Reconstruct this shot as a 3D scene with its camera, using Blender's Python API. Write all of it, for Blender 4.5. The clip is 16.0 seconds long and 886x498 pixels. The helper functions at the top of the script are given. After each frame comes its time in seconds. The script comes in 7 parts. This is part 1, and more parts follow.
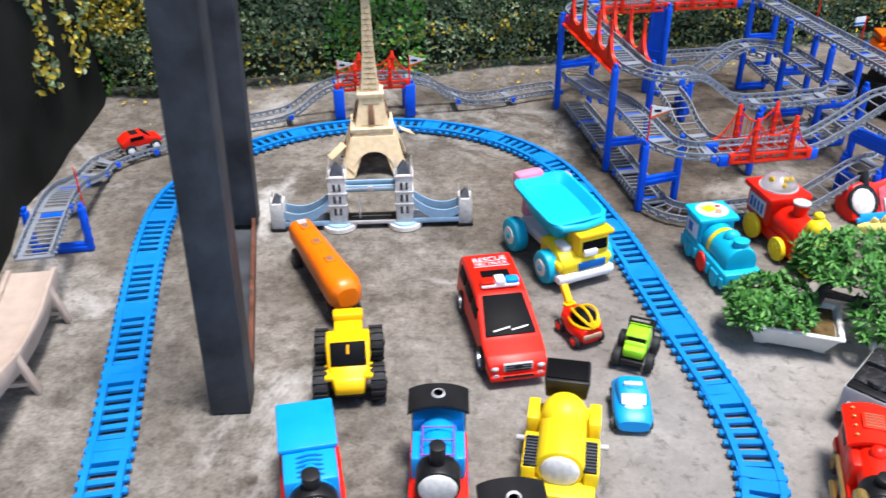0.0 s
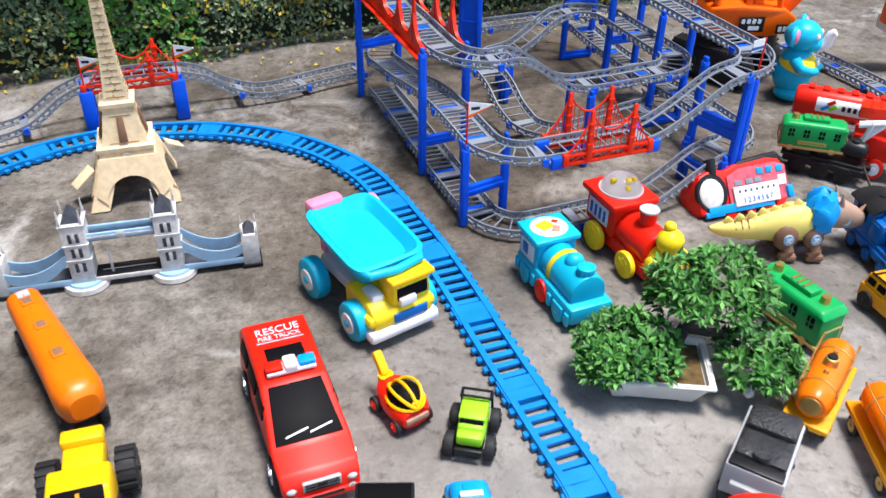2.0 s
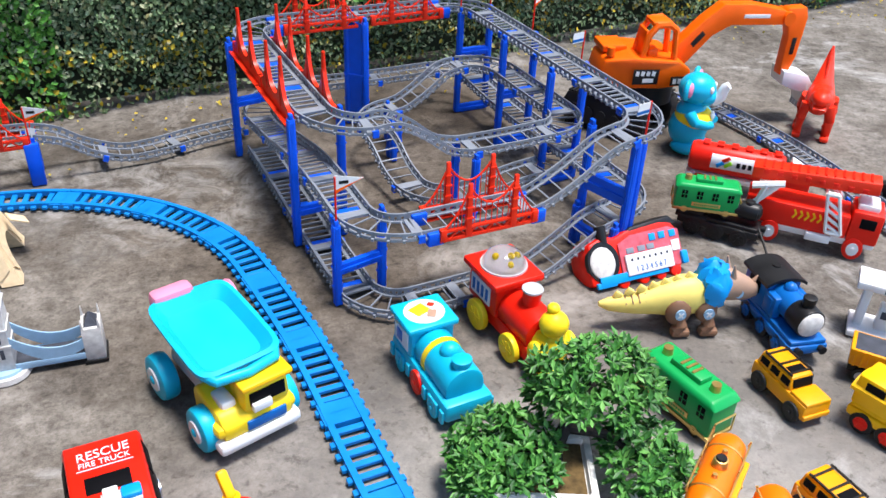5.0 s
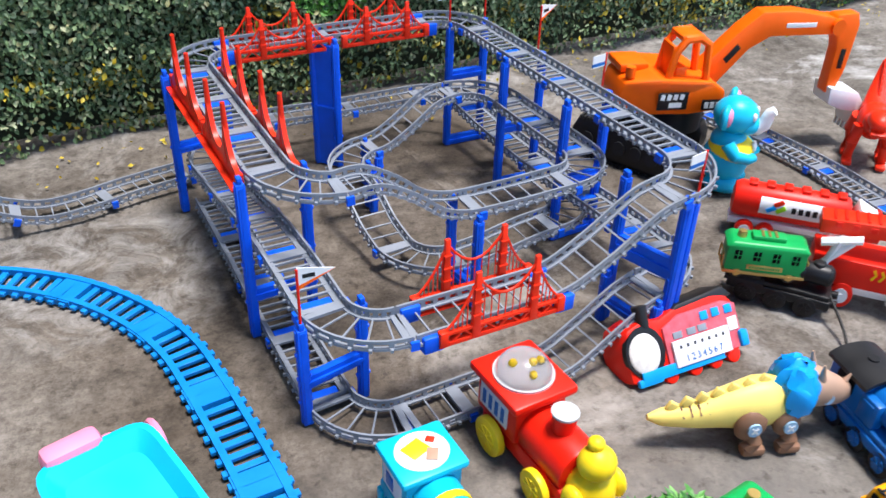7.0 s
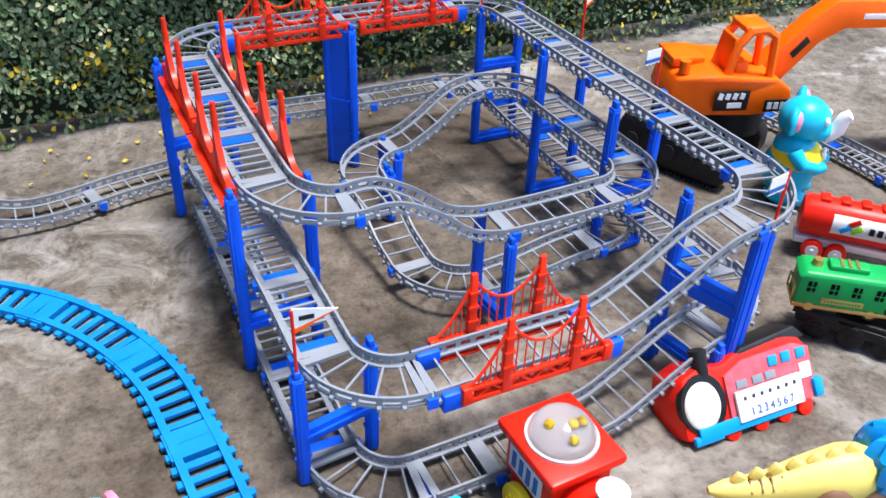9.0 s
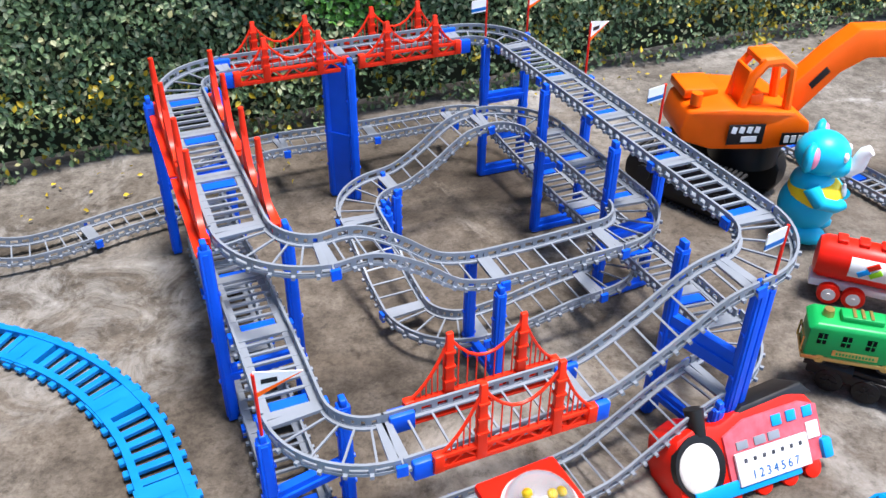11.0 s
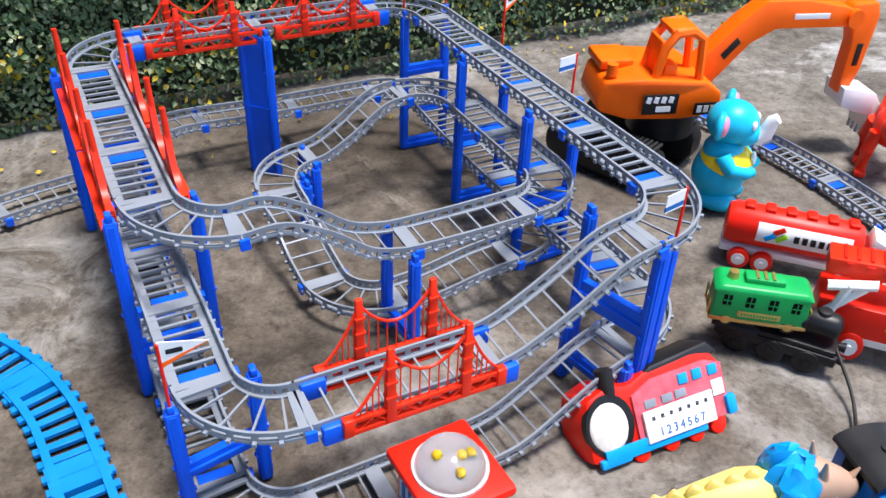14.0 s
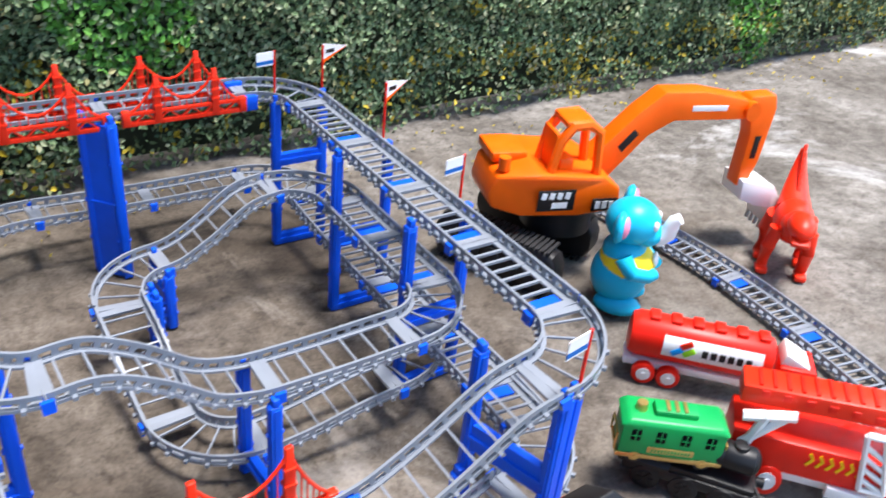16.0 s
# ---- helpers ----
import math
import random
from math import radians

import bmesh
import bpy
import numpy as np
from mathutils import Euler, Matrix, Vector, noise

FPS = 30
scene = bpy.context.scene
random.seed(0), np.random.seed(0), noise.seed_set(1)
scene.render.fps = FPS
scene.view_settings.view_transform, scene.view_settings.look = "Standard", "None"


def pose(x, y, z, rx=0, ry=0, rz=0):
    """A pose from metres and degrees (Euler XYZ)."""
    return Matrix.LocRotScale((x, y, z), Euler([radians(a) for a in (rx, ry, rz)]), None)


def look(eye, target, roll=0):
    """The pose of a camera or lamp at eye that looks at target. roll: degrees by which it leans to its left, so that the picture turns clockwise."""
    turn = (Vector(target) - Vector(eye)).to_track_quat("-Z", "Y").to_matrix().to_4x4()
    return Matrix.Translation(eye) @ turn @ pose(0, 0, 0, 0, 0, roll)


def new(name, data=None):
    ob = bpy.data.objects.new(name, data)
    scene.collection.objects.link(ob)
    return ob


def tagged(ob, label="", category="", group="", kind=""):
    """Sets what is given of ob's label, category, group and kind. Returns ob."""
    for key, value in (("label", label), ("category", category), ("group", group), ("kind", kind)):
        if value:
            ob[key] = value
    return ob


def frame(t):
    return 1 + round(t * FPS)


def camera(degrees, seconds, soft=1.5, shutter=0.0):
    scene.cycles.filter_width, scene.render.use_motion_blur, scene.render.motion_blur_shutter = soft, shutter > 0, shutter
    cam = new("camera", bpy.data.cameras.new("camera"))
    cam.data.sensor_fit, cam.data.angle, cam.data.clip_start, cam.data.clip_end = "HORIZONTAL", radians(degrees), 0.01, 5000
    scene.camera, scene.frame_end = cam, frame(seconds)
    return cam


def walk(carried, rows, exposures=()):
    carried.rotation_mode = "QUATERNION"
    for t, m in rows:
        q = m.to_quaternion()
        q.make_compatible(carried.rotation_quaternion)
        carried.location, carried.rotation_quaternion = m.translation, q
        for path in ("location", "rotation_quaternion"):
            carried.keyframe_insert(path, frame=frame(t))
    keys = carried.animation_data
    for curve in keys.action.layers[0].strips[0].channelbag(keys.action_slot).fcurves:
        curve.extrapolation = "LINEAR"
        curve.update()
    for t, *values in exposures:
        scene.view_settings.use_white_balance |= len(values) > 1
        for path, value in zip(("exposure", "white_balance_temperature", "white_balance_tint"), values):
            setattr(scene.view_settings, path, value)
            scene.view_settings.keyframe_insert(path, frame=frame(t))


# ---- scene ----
cam = camera(55.4, 16.0, shutter=0.3)
PATH = [
    (0, (0.035, 0.166, 0.643), (-0.042, 1.872, -0.398), -0.5),
    (0.5, (0.095, 0.209, 0.634), (0.108, 1.911, -0.415), 0.8),
    (1, (0.124, 0.254, 0.63), (0.148, 1.946, -0.436), 1.6),
    (1.5, (0.113, 0.33, 0.622), (0.334, 1.997, -0.46), 2.2),
    (2, (0.099, 0.429, 0.607), (0.39, 2.049, -0.53), 1.1),
    (2.5, (0.14, 0.509, 0.588), (0.5, 2.146, -0.502), 3.9),
    (3, (0.156, 0.522, 0.589), (0.528, 2.147, -0.517), 3.3),
    (3.5, (0.168, 0.519, 0.596), (0.574, 2.136, -0.509), 2.4),
    (3.7, (0.176, 0.518, 0.599), (0.59, 2.13, -0.51), 2.2),
    (5.8, (0.2, 0.521, 0.639), (0.672, 2.142, -0.432), 2.8),
    (6, (0.22, 0.536, 0.644), (0.669, 2.148, -0.45), 1.0),
    (6.5, (0.243, 0.636, 0.628), (0.698, 2.296, -0.391), 1.7),
    (7, (0.238, 0.765, 0.572), (0.73, 2.366, -0.522), 2.0),
    (7.5, (0.231, 0.829, 0.525), (0.691, 2.426, -0.589), 2.6),
    (8, (0.23, 0.856, 0.516), (0.695, 2.437, -0.616), 2.4),
    (8.5, (0.239, 0.869, 0.521), (0.726, 2.444, -0.612), 3.2),
    (9, (0.271, 0.887, 0.54), (0.704, 2.474, -0.598), 2.3),
    (9.5, (0.301, 0.905, 0.564), (0.652, 2.531, -0.547), 0.4),
    (9.7, (0.321, 0.918, 0.556), (0.669, 2.543, -0.558), 0.1),
    (11.8, (0.327, 0.917, 0.549), (0.66, 2.532, -0.583), 1.2),
    (12, (0.324, 0.906, 0.543), (0.653, 2.508, -0.608), 1.3),
    (12.5, (0.325, 0.891, 0.547), (0.682, 2.477, -0.618), 0.9),
    (13, (0.334, 0.892, 0.546), (0.723, 2.468, -0.622), 1.8),
    (13.5, (0.342, 0.897, 0.545), (0.765, 2.462, -0.625), 1.8),
    (14, (0.35, 0.903, 0.547), (0.816, 2.468, -0.608), 2.3),
    (14.5, (0.349, 0.934, 0.526), (0.853, 2.478, -0.641), 3.8),
    (15, (0.337, 0.986, 0.503), (0.847, 2.538, -0.652), 5.3),
    (15.5, (0.365, 1.013, 0.517), (0.941, 2.57, -0.6), 4.8),
    (16, (0.406, 1.015, 0.539), (1.114, 2.573, -0.496), 6.2),
]
# the clip's automatic exposure, in stops
EXPOSURE = [(0, 1.28), (3.7, 1.25), (7, 1.36), (9.5, 1.54), (11.8, 1.56), (13, 1.44), (14.5, 1.4), (16, 1.62)]
walk(cam, [(t, look(eye, target, roll)) for t, eye, target, roll in PATH], EXPOSURE)

# world and sun: open shade under a bright, hazy sky
world = bpy.data.worlds.new("World")
scene.world = world
world.use_nodes = True
wn = world.node_tree.nodes
sky = wn.new("ShaderNodeTexSky")
sky.sky_type = "NISHITA"
sky.sun_disc = False
sky.sun_elevation = radians(62)
sky.sun_rotation = radians(70)
wn["Background"].inputs[1].default_value = 0.15
world.node_tree.links.new(sky.outputs[0], wn["Background"].inputs[0])
sun_data = bpy.data.lights.new("sun", "SUN")
sun_data.energy, sun_data.angle, sun_data.color = 2.6, radians(14), (1.0, 0.955, 0.935)
sun = new("sun", sun_data)
sun.matrix_world = look((1.2, 0.9, 4), (0.55, 1.25, 0))


# ---- materials ----
def mat(name, color, rough=0.4, metal=0.0, vary=0.12, scale=30.0, bump=0.05, bump_scale=200.0, spec=0.28, trans=0.0, coat=0.0):
    m = bpy.data.materials.new(name)
    m.use_nodes = True
    nt = m.node_tree
    b = nt.nodes["Principled BSDF"]
    b.inputs["Roughness"].default_value = rough
    b.inputs["Metallic"].default_value = metal
    b.inputs["Specular IOR Level"].default_value = spec
    b.inputs["Transmission Weight"].default_value = trans
    b.inputs["Coat Weight"].default_value = coat
    tc = nt.nodes.new("ShaderNodeTexCoord")
    n = nt.nodes.new("ShaderNodeTexNoise")
    n.inputs["Scale"].default_value = scale
    n.inputs["Detail"].default_value = 6
    nt.links.new(tc.outputs["Object"], n.inputs["Vector"])
    r = nt.nodes.new("ShaderNodeValToRGB")
    r.color_ramp.elements[0].position, r.color_ramp.elements[1].position = 0.3, 0.7
    r.color_ramp.elements[0].color = (*[c * (1 - vary) for c in color], 1)
    r.color_ramp.elements[1].color = (*[min(1, c * (1 + vary * 0.6) + 0.01 * vary) for c in color], 1)
    nt.links.new(n.outputs["Fac"], r.inputs["Fac"])
    nt.links.new(r.outputs["Color"], b.inputs["Base Color"])
    n2 = nt.nodes.new("ShaderNodeTexNoise")
    n2.inputs["Scale"].default_value = bump_scale
    n2.inputs["Detail"].default_value = 4
    nt.links.new(tc.outputs["Object"], n2.inputs["Vector"])
    rr = nt.nodes.new("ShaderNodeMapRange")
    rr.inputs["To Min"].default_value, rr.inputs["To Max"].default_value = max(0.02, rough - 0.1), min(1, rough + 0.14)
    nt.links.new(n.outputs["Fac"], rr.inputs["Value"])
    nt.links.new(rr.outputs["Result"], b.inputs["Roughness"])
    if bump:
        bp = nt.nodes.new("ShaderNodeBump")
        bp.inputs["Strength"].default_value = bump
        bp.inputs["Distance"].default_value = 0.002
        nt.links.new(n2.outputs["Fac"], bp.inputs["Height"])
        nt.links.new(bp.outputs["Normal"], b.inputs["Normal"])
    return m


def concrete():
    m = bpy.data.materials.new("concrete")
    m.use_nodes = True
    nt = m.node_tree
    N, L = nt.nodes.new, nt.links.new
    b = nt.nodes["Principled BSDF"]
    tc = N("ShaderNodeTexCoord")

    def tex(scale, detail=8, rough=0.6, stretch=None, dist=0.0):
        n = N("ShaderNodeTexNoise")
        n.inputs["Scale"].default_value, n.inputs["Detail"].default_value = scale, detail
        n.inputs["Roughness"].default_value, n.inputs["Distortion"].default_value = rough, dist
        if stretch:
            mp = N("ShaderNodeMapping")
            mp.inputs["Scale"].default_value, mp.inputs["Rotation"].default_value = stretch, (0, 0, radians(14))
            L(tc.outputs["Object"], mp.inputs["Vector"])
            L(mp.outputs["Vector"], n.inputs["Vector"])
        else:
            L(tc.outputs["Object"], n.inputs["Vector"])
        return n

    def ramp(n, stops):
        r = N("ShaderNodeValToRGB")
        while len(r.color_ramp.elements) < len(stops):
            r.color_ramp.elements.new(0.5)
        for e, (p, c) in zip(r.color_ramp.elements, stops):
            e.position, e.color = p, (*c, 1)
        L(n.outputs["Fac"], r.inputs["Fac"])
        return r

    def mix(a, c, fac, kind="MIX"):
        x = N("ShaderNodeMix")
        x.data_type, x.blend_type = "RGBA", kind
        if isinstance(fac, float):
            x.inputs[0].default_value = fac
        else:
            L(fac, x.inputs[0])
        L(a, x.inputs[6])
        L(c, x.inputs[7])
        return x.outputs[2]

    base = ramp(tex(3.2, 10, 0.62, dist=0.6), [(0.28, (0.085, 0.073, 0.06)), (0.43, (0.175, 0.156, 0.133)), (0.6, (0.29, 0.268, 0.238)), (0.76, (0.43, 0.41, 0.378))])
    fine = ramp(tex(38, 8, 0.7), [(0.34, (0.4, 0.38, 0.36)), (0.6, (1.08, 1.08, 1.08))])
    mott = ramp(tex(13, 10, 0.75, dist=0.4), [(0.34, (0.5, 0.48, 0.46)), (0.58, (1, 1, 1))])
    grit = ramp(tex(260, 4, 0.7), [(0.36, (0.5, 0.48, 0.46)), (0.56, (1, 1, 1))])
    strk = ramp(tex(9, 6, 0.6, (0.7, 9, 1)), [(0.35, (0.82, 0.81, 0.8)), (0.6, (1, 1, 1))])
    col = mix(base.outputs[0], fine.outputs[0], 0.75, "MULTIPLY")
    col = mix(col, grit.outputs[0], 0.6, "MULTIPLY")
    col = mix(col, strk.outputs[0], 0.6, "MULTIPLY")
    col = mix(col, mott.outputs[0], 0.7, "MULTIPLY")
    # lime bloom in pale worn patches
    pale = ramp(tex(2.3, 12, 0.72, dist=1.0), [(0.56, (0, 0, 0)), (0.68, (0.75, 0.75, 0.75))])
    rgb = N("ShaderNodeRGB")
    rgb.outputs[0].default_value = (0.52, 0.51, 0.49, 1)
    col = mix(col, rgb.outputs[0], pale.outputs[0])
    # brown earthy stains
    dirt = ramp(tex(1.7, 10, 0.7, dist=1.5), [(0.52, (0, 0, 0)), (0.72, (0.7, 0.7, 0.7))])
    rgb2 = N("ShaderNodeRGB")
    rgb2.outputs[0].default_value = (0.13, 0.105, 0.08, 1)
    col = mix(col, rgb2.outputs[0], dirt.outputs[0])
    # earthy ground and weaker light by the wall, both painted darker, with a ragged edge
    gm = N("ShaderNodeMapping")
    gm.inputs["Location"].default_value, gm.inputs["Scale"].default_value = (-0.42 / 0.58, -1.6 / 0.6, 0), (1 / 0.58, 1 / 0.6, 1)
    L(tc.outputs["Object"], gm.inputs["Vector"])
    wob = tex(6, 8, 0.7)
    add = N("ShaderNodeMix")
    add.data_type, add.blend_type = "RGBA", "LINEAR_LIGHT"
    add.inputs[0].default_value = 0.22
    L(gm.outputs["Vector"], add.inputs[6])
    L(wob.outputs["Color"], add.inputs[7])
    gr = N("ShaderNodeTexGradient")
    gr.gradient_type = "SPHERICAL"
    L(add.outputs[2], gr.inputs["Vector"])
    dim_earth = ramp(gr, [(0.05, (0, 0, 0)), (0.4, (0.85, 0.85, 0.85))])
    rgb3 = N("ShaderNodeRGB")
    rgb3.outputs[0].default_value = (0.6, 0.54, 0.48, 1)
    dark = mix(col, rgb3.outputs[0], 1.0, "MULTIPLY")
    col = mix(col, dark, dim_earth.outputs[0])
    # spilt lime between the train loop and the wall
    lm = N("ShaderNodeMapping")
    lm.inputs["Location"].default_value, lm.inputs["Scale"].default_value = (-0.06 / 0.34, -1.66 / 0.26, 0), (1 / 0.34, 1 / 0.26, 1)
    L(tc.outputs["Object"], lm.inputs["Vector"])
    ad2 = N("ShaderNodeMix")
    ad2.data_type, ad2.blend_type = "RGBA", "LINEAR_LIGHT"
    ad2.inputs[0].default_value = 0.55
    L(lm.outputs["Vector"], ad2.inputs[6])
    L(tex(9, 10, 0.75).outputs["Color"], ad2.inputs[7])
    g2 = N("ShaderNodeTexGradient")
    g2.gradient_type = "SPHERICAL"
    L(ad2.outputs[2], g2.inputs["Vector"])
    lime = ramp(g2, [(0.3, (0, 0, 0)), (0.62, (0.62, 0.62, 0.62))])
    pale = N("ShaderNodeRGB")
    pale.outputs[0].default_value = (0.44, 0.425, 0.4, 1)
    rag = ramp(tex(15, 12, 0.75, dist=0.8), [(0.44, (0.06, 0.06, 0.06)), (0.66, (1, 1, 1))])
    col = mix(col, pale.outputs[0], mix(lime.outputs[0], rag.outputs[0], 1.0, "MULTIPLY"))
    # paler towards the open front: cleaner concrete plus its stronger light, painted in
    sm = N("ShaderNodeMapping")
    sm.inputs["Location"].default_value, sm.inputs["Scale"].default_value = (-0.5 / 0.6, -0.85 / 0.5, 0), (1 / 0.6, 1 / 0.5, 1)
    L(tc.outputs["Object"], sm.inputs["Vector"])
    g3 = N("ShaderNodeTexGradient")
    g3.gradient_type = "SPHERICAL"
    L(sm.outputs["Vector"], g3.inputs["Vector"])
    lit_clean = ramp(g3, [(0.0, (0, 0, 0)), (0.6, (0.45, 0.45, 0.45))])
    rgb4 = N("ShaderNodeRGB")
    rgb4.outputs[0].default_value = (0.36, 0.345, 0.325, 1)
    col = mix(col, rgb4.outputs[0], lit_clean.outputs[0])
    # small dark pits and trodden-in crumbs
    pits = ramp(tex(62, 8, 0.7, dist=0.3), [(0.34, (0.3, 0.28, 0.26)), (0.46, (1, 1, 1))])
    col = mix(col, pits.outputs[0], 0.6, "MULTIPLY")
    L(col, b.inputs["Base Color"])
    b.inputs["Roughness"].default_value = 0.85
    b.inputs["Specular IOR Level"].default_value = 0.25
    bp = N("ShaderNodeBump")
    bp.inputs["Strength"].default_value, bp.inputs["Distance"].default_value = 0.5, 0.002
    L(tex(120, 10, 0.75).outputs["Fac"], bp.inputs["Height"])
    L(bp.outputs["Normal"], b.inputs["Normal"])
    return m


def leaf_mat(name, stops):
    m = bpy.data.materials.new(name)
    m.use_nodes = True
    nt = m.node_tree
    b = nt.nodes["Principled BSDF"]
    g = nt.nodes.new("ShaderNodeNewGeometry")
    r = nt.nodes.new("ShaderNodeValToRGB")
    while len(r.color_ramp.elements) < len(stops):
        r.color_ramp.elements.new(0.5)
    for e, (p, c) in zip(r.color_ramp.elements, stops):
        e.position, e.color = p, (*c, 1)
    nt.links.new(g.outputs["Random Per Island"], r.inputs["Fac"])
    tc = nt.nodes.new("ShaderNodeTexCoord")
    n = nt.nodes.new("ShaderNodeTexNoise")
    n.inputs["Scale"].default_value = 4.0
    n.inputs["Detail"].default_value = 5
    nt.links.new(tc.outputs["Object"], n.inputs["Vector"])
    x = nt.nodes.new("ShaderNodeMix")
    x.data_type, x.blend_type = "RGBA", "MULTIPLY"
    x.inputs[0].default_value = 0.8
    r2 = nt.nodes.new("ShaderNodeValToRGB")
    r2.color_ramp.elements[0].position, r2.color_ramp.elements[1].position = 0.3, 0.65
    r2.color_ramp.elements[0].color, r2.color_ramp.elements[1].color = (0.45, 0.5, 0.45, 1), (1.0, 1.0, 1.0, 1)
    nt.links.new(n.outputs["Fac"], r2.inputs["Fac"])
    nt.links.new(r.outputs["Color"], x.inputs[6])
    nt.links.new(r2.outputs["Color"], x.inputs[7])
    nt.links.new(x.outputs[2], b.inputs["Base Color"])
    b.inputs["Roughness"].default_value = 0.5
    b.inputs["Specular IOR Level"].default_value = 0.35
    b.inputs["Subsurface Weight"].default_value = 0.0
    return m


